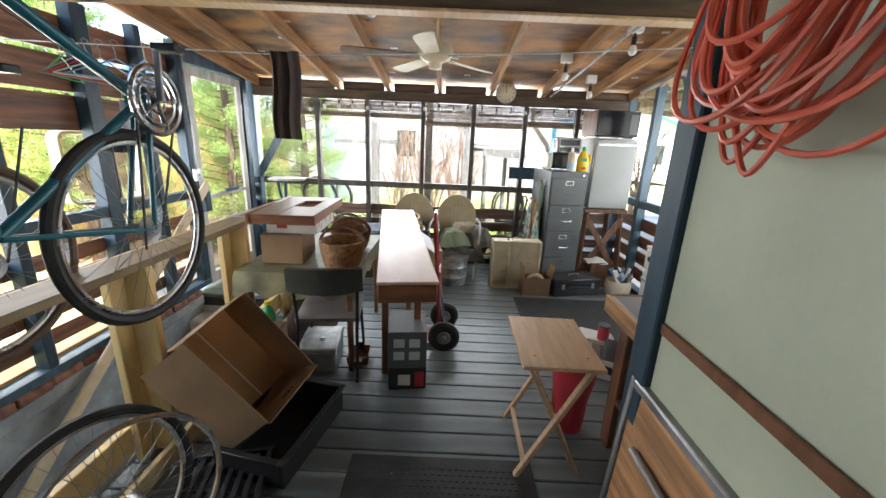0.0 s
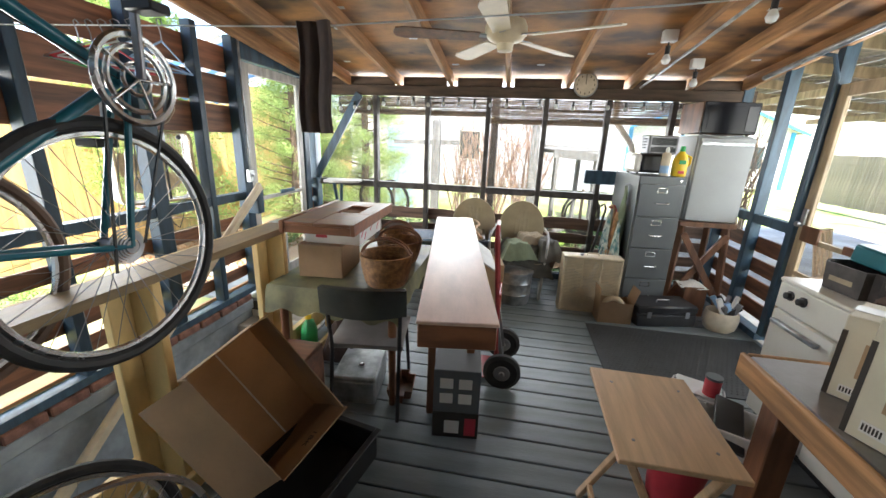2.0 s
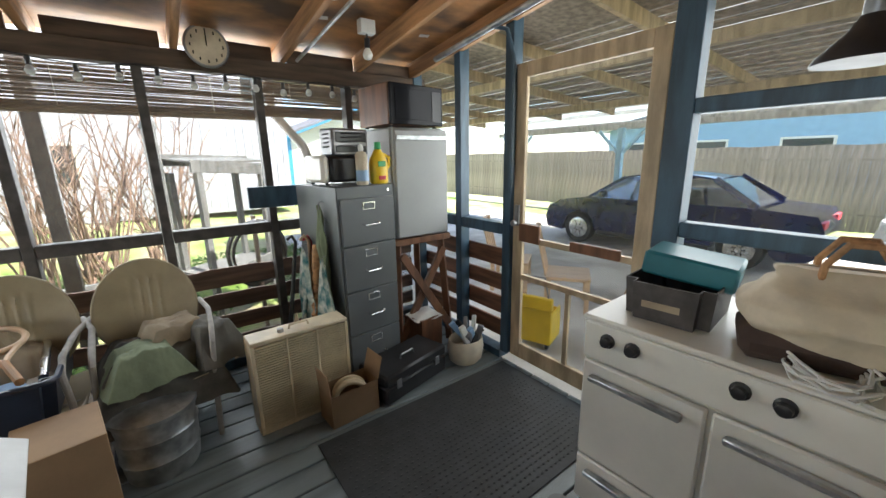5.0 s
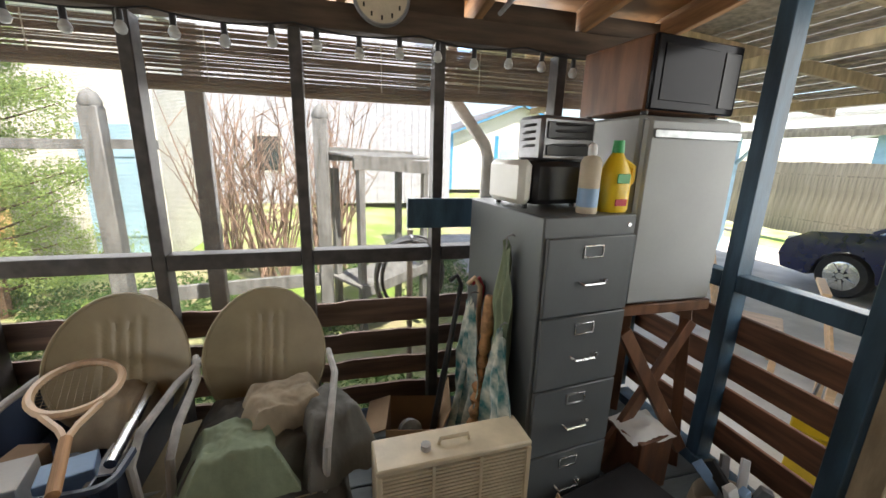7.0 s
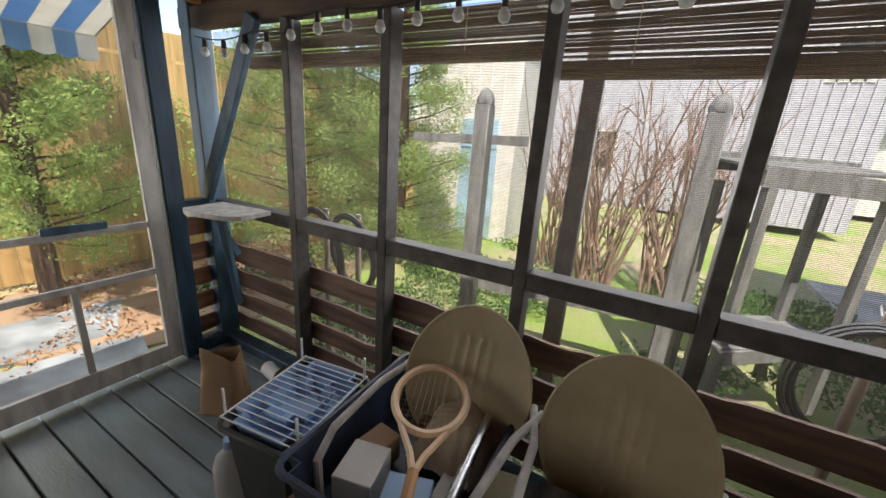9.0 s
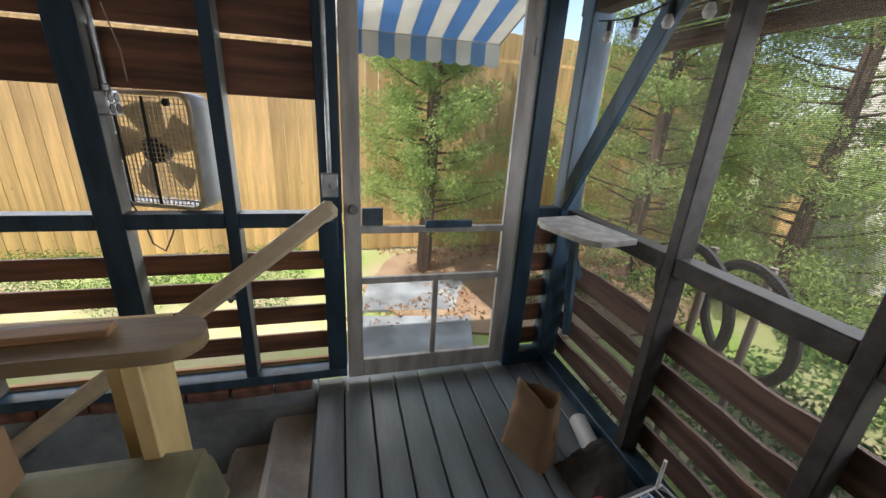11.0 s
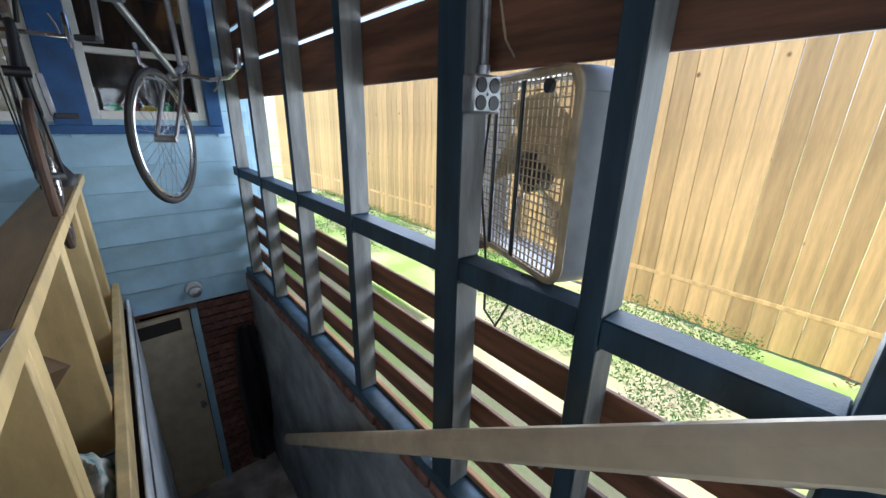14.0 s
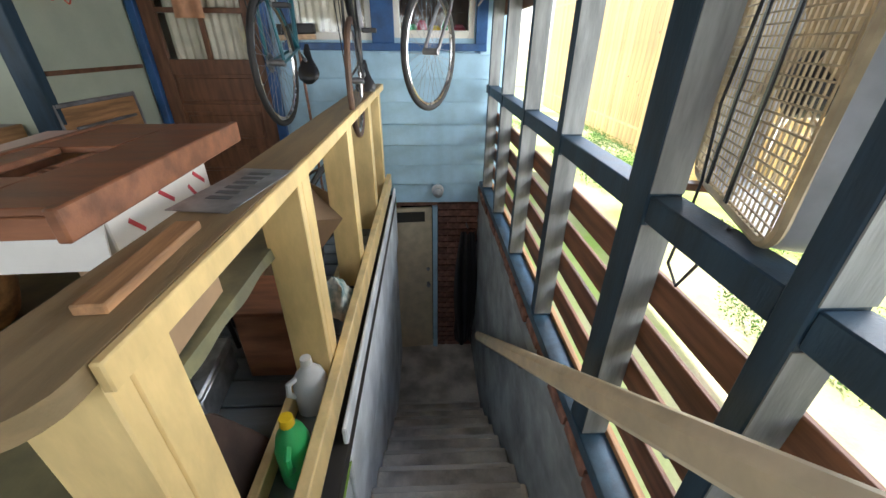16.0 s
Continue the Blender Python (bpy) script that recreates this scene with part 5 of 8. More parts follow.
part("keypad", Shape().box((0.13, -0.199, 0.04), (0.22, -0.1955, 0.25), 0.002), BLACK, mw)
for x in (-0.2, 0.2):
    for y in (-0.14, 0.17):
        part("foot", Shape().rod((x, y, 0), (x, y, 0.012), 0.015), BLACK, mw)

# stove
st = thing("stove", (2.83, 2.86, 0), "old cream white enamel kitchen stove with black knobs", "stove", turn=-88)
part("body", Shape().box((-0.44, -0.30, 0.06), (0.40, 0.3, 0.885), 0.008), WHITE, st)
part("top", Shape().box((-0.445, -0.325, 0.886), (0.405, 0.3, 0.91), 0.008), WHITE, st)
part("control_panel", Shape().box((-0.435, -0.322, 0.735), (0.395, -0.301, 0.884), 0.006), WHITE, st)
for x in (-0.34, -0.25, 0.06, 0.16):
    k = part("knob", Shape().turned([(0.027, 0), (0.027, 0.006), (0.02, 0.01), (0.018, 0.028), (0.012, 0.03)], (x, -0.322, 0.83), (0, -1, 0), 18), BLACK, st)
for x0, x1 in ((-0.43, -0.01), (0.005, 0.39)):
    dr = part("oven_door", Shape().box((x0, -0.325, 0.30), (x1, -0.301, 0.725), 0.008), WHITE, st)
    part("handle", Shape().box((x0 + 0.04, -0.36, 0.655), (x1 - 0.06, -0.33, 0.68), 0.006).box((x0 + 0.05, -0.332, 0.66), (x0 + 0.07, -0.324, 0.675), 0.001).box((x1 - 0.09, -0.332, 0.66), (x1 - 0.07, -0.324, 0.675), 0.001), GALV, dr, "dull metal bar handle")
    dr = part("drawer", Shape().box((x0, -0.325, 0.075), (x1, -0.301, 0.29), 0.008), WHITE, st)
    part("handle", Shape().box((x0 + 0.05, -0.36, 0.225), (x1 - 0.06, -0.326, 0.25), 0.006), GALV, dr)
part("plinth", Shape().box((-0.42, -0.27, 0), (0.38, 0.28, 0.06), 0.003), BLACK, st)

# workbench
wb = thing("workbench", (2.5, 1.86, 0), "heavy wooden workbench with a grey scuffed top", "workbench")
part("top", Shape().box((-0.64, -0.5, 0.80), (0.62, 0.52, 0.855), 0.006), WORKTOP, wb)
part("edge", Shape().box((-0.662, -0.5, 0.76), (-0.641, 0.542, 0.857), 0.006).box((-0.64, 0.521, 0.76), (0.62, 0.542, 0.857), 0.006), RAFTER, wb, "chipped raw wood edge")
for x in (-0.55, 0.5):
    for y in (-0.42, 0.42):
        part("leg", Shape().box((x - 0.045, y - 0.045, 0), (x + 0.045, y + 0.045, 0.799), 0.005), WALNUT, wb)
part("shelf", Shape().box((-0.6, -0.46, 0.30), (0.58, 0.37, 0.325), 0.003), WALNUT, wb)

# folding tray table
tt = thing("folding_table", (1.53, 2.24, 0), "small pine folding tray table with crossed legs", "table", turn=-1)
part("top_board", Shape().box((-0.187, -0.255, 0.635), (0.1865, 0.255, 0.655), 0.003), PINE, tt)
for x, y in ((-0.12, 0.16), (0.13, 0.16), (-0.12, -0.16), (0.13, -0.16)):
    part("screw", Shape().turned([(0.006, 0.655), (0.005, 0.6565), (0, 0.6567)], (x, y, 0), seg=10), STEELD, tt)
for y in (-0.2, 0.2):
    part("leg", Shape().bar((-0.16, y * 1.05, 0), (0.15, y * 1.05, 0.634), 0.022, 0.034, up=(0, 1, 0)), PINE, tt)
    part("leg", Shape().bar((0.16, y * 0.9, 0), (-0.15, y * 0.9, 0.634), 0.022, 0.034, up=(0, 1, 0)), PINE, tt)
part("stretcher", Shape().bar((-0.12, -0.2, 0.075), (-0.12, 0.2, 0.075), 0.02, 0.03), PINE, tt)
part("stretcher", Shape().bar((0.12, -0.17, 0.075), (0.12, 0.17, 0.075), 0.02, 0.03), PINE, tt)

# rubber mats
def rubber_mat(x0, x1, y0, y1, label):
    m = solo("rubber_mat", Shape().box((x0, y0, 0.0), (x1, y1, 0.008), 0.003), RUBBER, label, "mat")
    s = Shape()
    nx, ny = int((x1 - x0 - 0.08) / 0.034), int((y1 - y0 - 0.08) / 0.034)
    for i in range(nx):
        for j in range(ny):
            x, y = x0 + 0.05 + 0.034 * (i + 0.5 * (j % 2)), y0 + 0.05 + 0.034 * j
            vs = [s.bm.verts.new(p) for p in ((x - 0.013, y, 0.0082), (x, y - 0.008, 0.0082), (x + 0.013, y, 0.0082), (x, y + 0.008, 0.0082), (x, y, 0.0125))]
            for k in range(4):
                s.bm.faces.new((vs[k], vs[(k + 1) % 4], vs[4]))
    part("studs", s, RUBBER, m, smooth=False)["kind"] = "stuff"
    return m


rubber_mat(1.73, 3.13, 3.42, 4.33, "large black studded rubber mat on the deck")
rubber_mat(0.53, 1.46, 1.55, 2.12, "black studded rubber doormat on the deck")


# ---- bicycles hanging from the roof ----
def bike_wheel(parent, c, r, tyre_mat, fender=False):
    """A spoked wheel in the plane of local y and z."""
    w = part("wheel", Shape().ring(c, (1, 0, 0), r - 0.016, 0.017, 48, 8), tyre_mat, parent)
    part("rim", Shape().ring(c, (1, 0, 0), r - 0.042, 0.0095, 48, 6), CHROME, w, "bright metal rim")
    s = Shape()
    c = Vector(c)
    for k in range(32):
        u = 2 * math.pi * k / 32
        v = u + (0.9 if k % 2 else -0.9)
        side = 0.028 if (k // 2) % 2 else -0.028
        s.tube([c + Vector((side, 0.022 * math.cos(v), 0.022 * math.sin(v))), c + Vector((0, (r - 0.045) * math.cos(u), (r - 0.045) * math.sin(u)))], 0.0012, 3)
    part("spokes", s, STEELD, w)
    part("hub", Shape().rod(c + Vector((-0.05, 0, 0)), c + Vector((0.05, 0, 0)), 0.018), STEELD, w)
    return w


def bicycle(at, flip, frame_mat, tyre_mat, label, turn=0, ring=False, bars="drop"):
    """A bicycle hung nose up (flip 1) or nose down (flip -1); local y is across, z is along its length."""
    b = thing("bicycle", at, label, "bicycle", "hanging bicycles", turn=turn)

    def p(y, z, x=0.0):
        return Vector((x, y, flip * z))

    rear, bb, cluster, seat_top = p(0, 0), p(0.09, 0.43), p(-0.43, 0.07), p(-0.60, -0.02)
    head_a, head_b, front = p(-0.50, 0.63), p(-0.38, 0.68), p(-0.13, 1.01)
    s = Shape()
    s.tube([bb, cluster], 0.0155, 10).tube([cluster, head_a.lerp(head_b, 0.15)], 0.0145, 10).tube([bb, head_b], 0.017, 10).tube([head_a, head_b], 0.019, 10)
    for x in (-0.045, 0.045):
        s.tube([cluster + Vector((x * 0.3, 0, 0)), rear + Vector((x, 0, 0))], 0.008, 6)
        s.tube([bb + Vector((x * 0.5, 0, 0)), rear + Vector((x, 0, 0))], 0.009, 6)
    s.rod(bb + Vector((-0.04, 0, 0)), bb + Vector((0.04, 0, 0)), 0.021)
    part("frame", s, frame_mat, b)
    f = Shape()
    for x in (-0.045, 0.045):
        f.tube([head_b + Vector((x * 0.6, 0, 0)), head_b.lerp(front, 0.3) + Vector((x, 0, 0)), front + Vector((x, 0, 0))], 0.011, 6)
    part("fork", f, frame_mat, b)
    bike_wheel(b, rear, 0.335, tyre_mat)
    bike_wheel(b, front, 0.335, tyre_mat)
    part("seat_post", Shape().tube([cluster, seat_top], 0.012, 8), CHROME, b)
    d = (seat_top - cluster).normalized()
    nose = p(0, 1) - p(0, 0)
    base = seat_top + d * 0.03
    sd = Shape().tube([base + nose * (-0.14 + 0.035 * k) for k in range(9)], [0.03, 0.068, 0.078, 0.07, 0.052, 0.036, 0.026, 0.022, 0.012], 12)
    for v in sd.bm.verts:
        off = (v.co - base).dot(d)
        v.co -= d * off * 0.6
    part("saddle", sd, BLACK, b, "black padded saddle")
    stem = head_a + (head_a - head_b).normalized() * 0.09
    h = Shape().tube([head_a, stem, stem + nose * 0.07], 0.011, 8)
    c = stem + nose * 0.07
    for x in (-1, 1):
        if bars == "drop":
            pts = [c, c + Vector((x * 0.19, 0, 0)), c + Vector((x * 0.2, 0, 0)) + nose * 0.08, c + Vector((x * 0.2, 0.09, 0)) + nose * 0.09, c + Vector((x * 0.2, 0.13, 0)) + nose * 0.02, c + Vector((x * 0.2, 0.13, 0)) - nose * 0.07]
        else:
            pts = [c, c + Vector((x * 0.1, -0.02, 0)) + nose * 0.02, c + Vector((x * 0.2, -0.05, 0)), c + Vector((x * 0.27, -0.05, 0)) - nose * 0.06, c + Vector((x * 0.28, -0.05, 0)) - nose * 0.17]
        h.tube(pts, 0.0115, 8)
    part("handlebar", h, CHROME, b, "bright metal handlebar")
    for x in (-1, 1):
        part("brake_lever", Shape().tube([c + Vector((x * 0.17, 0, 0)), c + Vector((x * 0.16, 0.03, 0)) + nose * 0.05, c + Vector((x * 0.14, 0.07, 0)) + nose * 0.09], 0.006, 5), STEELD, b)
    if ring:
        cr = Shape()
        for rad, t in ((0.108, 0.010), (0.08, 0.008), (0.038, 0.006)):
            cr.ring(bb + Vector((0.055, 0, 0)), (1, 0, 0), rad, t, 40, 6)
        for k in range(5):
            u = 2 * math.pi * k / 5
            e = bb + Vector((0.055, 0.1 * math.cos(u), 0.1 * math.sin(u)))
            cr.bar(bb + Vector((0.055, 0, 0)), e, 0.008, 0.018, up=(1, 0, 0))
        part("chainring", cr, CHROME, b, "bright double chainring")
    part("crank", Shape().bar(bb + Vector((0.07, 0, 0)), bb + p(0.0, 0.165) + Vector((0.08, 0, 0)), 0.014, 0.022).bar(bb + Vector((-0.06, 0, 0)), bb - p(0.0, 0.165) + Vector((-0.07, 0, 0)), 0.014, 0.022), STEELD, b)
    for q, x in ((p(0, 0.165), 0.12), (-p(0, 0.165), -0.11)):
        part("pedal", Shape().box(bb + q + Vector((x - 0.04, -0.03, -0.012)), bb + q + Vector((x + 0.04, 0.03, 0.012)), 0.004), BLACK, b)
    cs = Shape()
    for z in range(5):
        cs.ring(rear + Vector((0.03 + 0.004 * z, 0, 0)), (1, 0, 0), 0.048 - 0.006 * z, 0.003, 20, 4)
    part("sprockets", cs, STEELD, b)
    ch = Shape().tube([rear + Vector((0.045, 0.04, 0)), bb + Vector((0.055, 0.095, 0))], 0.004, 4).tube([rear + Vector((0.045, -0.05, -0.06 * flip)), bb + Vector((0.055, -0.09, 0))], 0.004, 4)
    part("chain", ch, BLACK, b)
    part("cable", Shape().tube([c, c + Vector((0.1, 0.1, 0)) + nose * 0.1, head_a + Vector((0.05, 0.05, 0)), bb + Vector((0.02, -0.02, 0))], 0.0025, 4), BLACK, b)
    top = rear if flip < 0 else front
    rz = roof_z(at[1] + top.y) - at[2]
    part("hook", Shape().tube([top + Vector((0, 0, 0.31)), top + Vector((0.0, 0.03, 0.33)), top + Vector((0.0, 0.02, 0.36)), Vector((0, top.y, max(rz + 0.12, top.z + 0.4)))], 0.006, 5), STEELD, b)
    return b


bicycle((-0.10, 1.79, 1.262), 1, TEAL, TYRE, "teal racing bicycle hung nose up from the roof", ring=True)
bicycle((-0.50, 1.62, 1.16), 1, BLACK, material("tan_wall_tyre", (0.12, 0.07, 0.045), 0.6, vary=0.3), "dark touring bicycle hung nose up from the roof", turn=3)
bicycle((-0.90, 1.72, 2.33), -1, STEELD, TYRE, "old grey bicycle hung nose down from the roof", turn=-28, bars="swept")


def loose_wheel(at, normal, label, tyre):
    w = thing("spare_wheel", at, label, "wheel", "loose bicycle wheels")
    q = Vector(normal).to_track_quat("X", "Z")
    w.matrix_world = Matrix.LocRotScale(Vector(at), q, None)
    if tyre:
        part("tyre", Shape().ring((0, 0, 0), (1, 0, 0), 0.315, 0.017, 48, 8), TYRE, w)
    part("rim", Shape().ring((0, 0, 0), (1, 0, 0), 0.292, 0.011, 48, 6), CHROME, w)
    s = Shape()
    for k in range(32):
        u = 2 * math.pi * k / 32
        v = u + (0.9 if k % 2 else -0.9)
        s.tube([(0.028 if (k // 2) % 2 else -0.028, 0.022 * math.cos(v), 0.022 * math.sin(v)), (0, 0.285 * math.cos(u), 0.285 * math.sin(u))], 0.0012, 3)
    part("spokes", s, STEELD, w)
    part("hub", Shape().rod((-0.06, 0, 0), (0.06, 0, 0), 0.018), STEELD, w)


loose_wheel((-0.20, 1.52, 0.325), (0.93, -0.3, 0.2), "loose bicycle wheel with black tyre leaning on the railing", True)
loose_wheel((-0.10, 1.56, 0.300), (0.88, -0.42, 0.22), "loose bare bicycle wheel rim leaning on another wheel", False)
gr = thing("black_grate", (-0.02, 1.9, 0), "black slatted metal grate lying on the deck", "grate", turn=12)
part("frame", Shape().box((-0.19, -0.16, 0.02), (-0.165, 0.16, 0.06)).box((0.165, -0.16, 0.02), (0.19, 0.16, 0.06)).box((-0.165, -0.16, 0.02), (0.165, -0.135, 0.06)).box((-0.165, 0.135, 0.02), (0.165, 0.16, 0.06)).box((-0.19, -0.16, 0), (-0.165, -0.13, 0.02)).box((0.165, 0.13, 0), (0.19, 0.16, 0.02)), BLACK, gr)
for k in range(6):
    part("slat", Shape().box((-0.14 + 0.05 * k, -0.135, 0.03), (-0.115 + 0.05 * k, 0.135, 0.05), 0.003), BLACK, gr)


# ---- cardboard and boxes ----
def carton(name, at, size, label, mat=CARD, turn=0, flaps=(), open_top=False, tilt=(0, 0), group=""):
    """A carton with walls, a floor, and flaps that stand open."""
    c = thing(name, at, label, "box", group, turn=turn, tilt=tilt)
    w, d, h = (v / 2 for v in size)
    h *= 2
    t = 0.005
    s = Shape()
    if open_top:
        lo, hi = [s.bm.verts.new((x, y, 0)) for x, y in ((-w, -d), (w, -d), (w, d), (-w, d))], [s.bm.verts.new((x, y, h)) for x, y in ((-w, -d), (w, -d), (w, d), (-w, d))]
        fs = [s.bm.faces.new(lo[::-1])] + [s.bm.faces.new((lo[i], lo[(i + 1) % 4], hi[(i + 1) % 4], hi[i])) for i in range(4)]
        bmesh.ops.solidify(s.bm, geom=fs, thickness=t)
    else:
        s.box((-w, -d, 0), (w, d, h), 0.003)
    part("carton_body", s, mat, c, smooth=False)
    for side, ang in flaps:
        f = Shape()
        if side in "lr":
            f.box((0, -d, 0), (t, d, w * 0.9), 0)
            sg = 1 if side == "r" else -1
            m = Matrix.Translation((sg * w, 0, h)) @ Matrix.Rotation(radians(sg * ang), 4, "Y")
        else:
            f.box((-w, 0, 0), (w, t, d * 0.9), 0)
            sg = 1 if side == "b" else -1
            m = Matrix.Translation((0, sg * d, h)) @ Matrix.Rotation(radians(-sg * ang), 4, "X")
        part("flap", f.moved(m), mat, c, smooth=False)
    return c


big = carton("open_carton", (0, 0, 0), (0.54, 0.37, 0.22), "large empty cardboard box lying tilted with its mouth open", open_top=True)
U = Vector((0.32, 0.035, -0.425)).normalized()
V = Vector((0.16, 0.325, 0.095))
V = (V - U * V.dot(U)).normalized()
N = U.cross(V)
big.matrix_world = Matrix.Translation(Vector((0.05, 2.18, 0.53)) - N * 0.38) @ Matrix((U, V, N)).transposed().to_4x4()
for name, base, turn in (("flap", Matrix.Translation((-0.27, 0, 0.22)), Matrix.Rotation(radians(-3), 4, "Y")), ("flap", Matrix.Translation((0.27, 0, 0.22)) @ Matrix.Rotation(math.pi, 4, "Z"), Matrix.Rotation(radians(-4), 4, "Y"))):
    f = part(name, Shape().box((-0.002, -0.183, 0), (0.003, 0.183, 0.165), 0).moved(base @ turn), CARD, big, smooth=False)
    part("print", lettering("1BK", 0.05).moved(base @ turn @ pose(0.0037, 0.0, 0.085, 90, 0, 90)), INK, f, "printed letters and number")
part("flap", Shape().box((-0.268, -0.003, 0), (0.268, 0.002, 0.165), 0).moved(Matrix.Translation((0, 0.184, 0.22)) @ Matrix.Rotation(radians(5), 4, "X")), CARD, big, smooth=False)
part("flap", Shape().box((-0.268, -0.002, 0), (0.268, 0.003, 0.24), 0).moved(Matrix.Translation((0, -0.185, 0.22)) @ Matrix.Translation((0, 0, 0.16)) @ Matrix.Rotation(radians(138), 4, "X")), CARD, big, smooth=False)
part("flap_root", Shape().box((-0.268, -0.002, 0), (0.268, 0.003, 0.16), 0).moved(Matrix.Translation((0, -0.186, 0.22))), CARD, big, smooth=False)
part("tape", Shape().box((-0.26, -0.004, 0.0055), (0.26, 0.004, 0.007), 0), CARDW, big)
tote = thing("black_tote", (0.14, 2.22, 0), "black plastic tote under the tilted cardboard box", "tote", turn=-12)
tote.scale = (0.9, 0.95, 0.62)
part("tub", Shape().box((-0.2, -0.3, 0), (0.2, 0.3, 0.015)).box((-0.21, -0.31, 0.0), (-0.195, 0.31, 0.24)).box((0.195, -0.31, 0), (0.21, 0.31, 0.24)).box((-0.195, -0.31, 0), (0.195, -0.295, 0.24)).box((-0.195, 0.295, 0), (0.195, 0.31, 0.24)), BLACK, tote)
part("rim", Shape().box((-0.23, -0.33, 0.24), (-0.195, 0.33, 0.255)).box((0.195, -0.33, 0.24), (0.23, 0.33, 0.255)).box((-0.195, -0.33, 0.24), (0.195, -0.295, 0.255)).box((-0.195, 0.295, 0.24), (0.195, 0.33, 0.255)), BLACK, tote)

# table under the boxes
tb = thing("dining_table", (-0.02, 3.35, 0), "brown wooden table under an olive oilcloth", "table")
part("tabletop", Shape().box((-0.36, -0.55, 0.70), (0.40, 0.55, 0.725), 0.004), WALNUT, tb)
for x in (-0.32, 0.36):
    for y in (-0.48, 0.48):
        part("leg", Shape().rod((x, y, 0), (x, y, 0.70), 0.018, 0.028, 10), WALNUT, tb)


def draped(u, v):
    x, y = -0.385 + 0.845 * u, -0.64 + 1.28 * v
    ox, oy = max(0, -0.365 - x, x - 0.405), max(0, abs(y) - 0.555)
    o = max(ox, oy)
    return (x - 0.6 * ox * (1 if x > 0 else -1), y - 0.6 * oy * (1 if y > 0 else -1), 0.741 - 1.7 * o + 0.02 * math.sin(x * 30 + y * 25) * min(1, o * 14))


solo("oilcloth", Shape().sheet(draped, 44, 60, 0.005), OILCLOTH, "olive green oilcloth hanging over the table edge", "tablecloth", smooth=False, at=pose(-0.02, 3.35, 0))
carton("printed_carton", (-0.15, 3.13, 0.748), (0.27, 0.34, 0.2), "tan carton with rows of small print", turn=5)
up = carton("white_carton", (-0.09, 3.23, 0.950), (0.34, 0.44, 0.105), "white printed fruit carton with red marks", CARDW, turn=3)
for x in (-0.1715, 0.1705):
    for y0, z0, w in ((-0.19, 0.045, 0.05), (-0.13, 0.02, 0.03), (-0.02, 0.05, 0.05), (0.12, 0.03, 0.04)):
        part("print", Shape().bar((x + 0.0005, y0, z0), (x + 0.0005, y0 + w, z0 + 0.04), 0.011, 0.001, 0, up=(1, 0, 0)), REDP, up)
part("print", Shape().box((-0.10, -0.2215, 0.035), (-0.03, -0.2205, 0.065), 0), REDP, up)
part("flap", Shape().box((-0.17, 0, -0.11), (0.17, 0.004, 0), 0).moved(pose(0, 0.222, 0.104, 14)), CARDW, up, "white flap hanging open", smooth=False)
tr = thing("wooden_tray", (-0.07, 3.22, 1.058), "shallow reddish wooden drawer frame lying upside down on the cartons", "drawer", turn=3)
part("board", Shape().box((-0.20, -0.42, 0.045), (-0.035, 0.34, 0.062), 0.003), REDWOOD, tr, "worn greyish wooden board")
part("board", Shape().box((-0.033, -0.42, 0.045), (0.175, -0.10, 0.062), 0.003).box((0.10, -0.098, 0.045), (0.175, 0.34, 0.062), 0.003).box((-0.033, 0.16, 0.045), (0.098, 0.34, 0.062), 0.003), REDWOOD, tr, "worn greyish wooden board")
part("side", Shape().box((0.176, -0.43, 0.0), (0.20, 0.36, 0.066), 0.004), REDWOOD, tr)
part("side", Shape().box((-0.225, -0.43, 0.0), (-0.201, 0.36, 0.066), 0.004), REDWOOD, tr)
part("end", Shape().box((-0.20, -0.42, 0.0), (0.175, -0.398, 0.044), 0.003), REDWOOD, tr)
part("end", Shape().box((-0.20, 0.318, 0.0), (0.175, 0.34, 0.044), 0.003), REDWOOD, tr)
carton("orange_carton", (-0.29, 3.42, 0.748), (0.14, 0.30, 0.14), "plain orange-brown carton on the oilcloth", turn=4)


def basket(at, r, h, label):
    b = thing("wicker_basket", at, label, "basket", "baskets on the table")
    s = Shape()
    n = 14
    for k in range(n):
        q = k / (n - 1)
        s.ring((0, 0, 0.008 + h * q), (0, 0, 1), r * (0.72 + 0.28 * q ** 0.6), 0.0095, 30, 5)
    s.turned([(0.0, 0.002), (r * 0.72, 0.002), (r * 0.72, 0.012), (0, 0.012)], seg=24)
    part("bowl", s, WICKER, b)
    for y in (-0.02, 0.02):
        part("handle", Shape().tube([(r * math.cos(u), y, h + 0.10 * math.sin(u)) for u in (math.pi * k / 14 for k in range(15))], 0.007, 6), WALNUT, b)


basket((0.27, 2.98, 0.748), 0.145, 0.17, "round orange wicker basket with a handle")
basket((0.22, 3.42, 0.748), 0.15, 0.14, "round dark wicker basket with a handle")
basket((0.12, 3.70, 0.748), 0.13, 0.12, "round dark wicker basket with a handle")


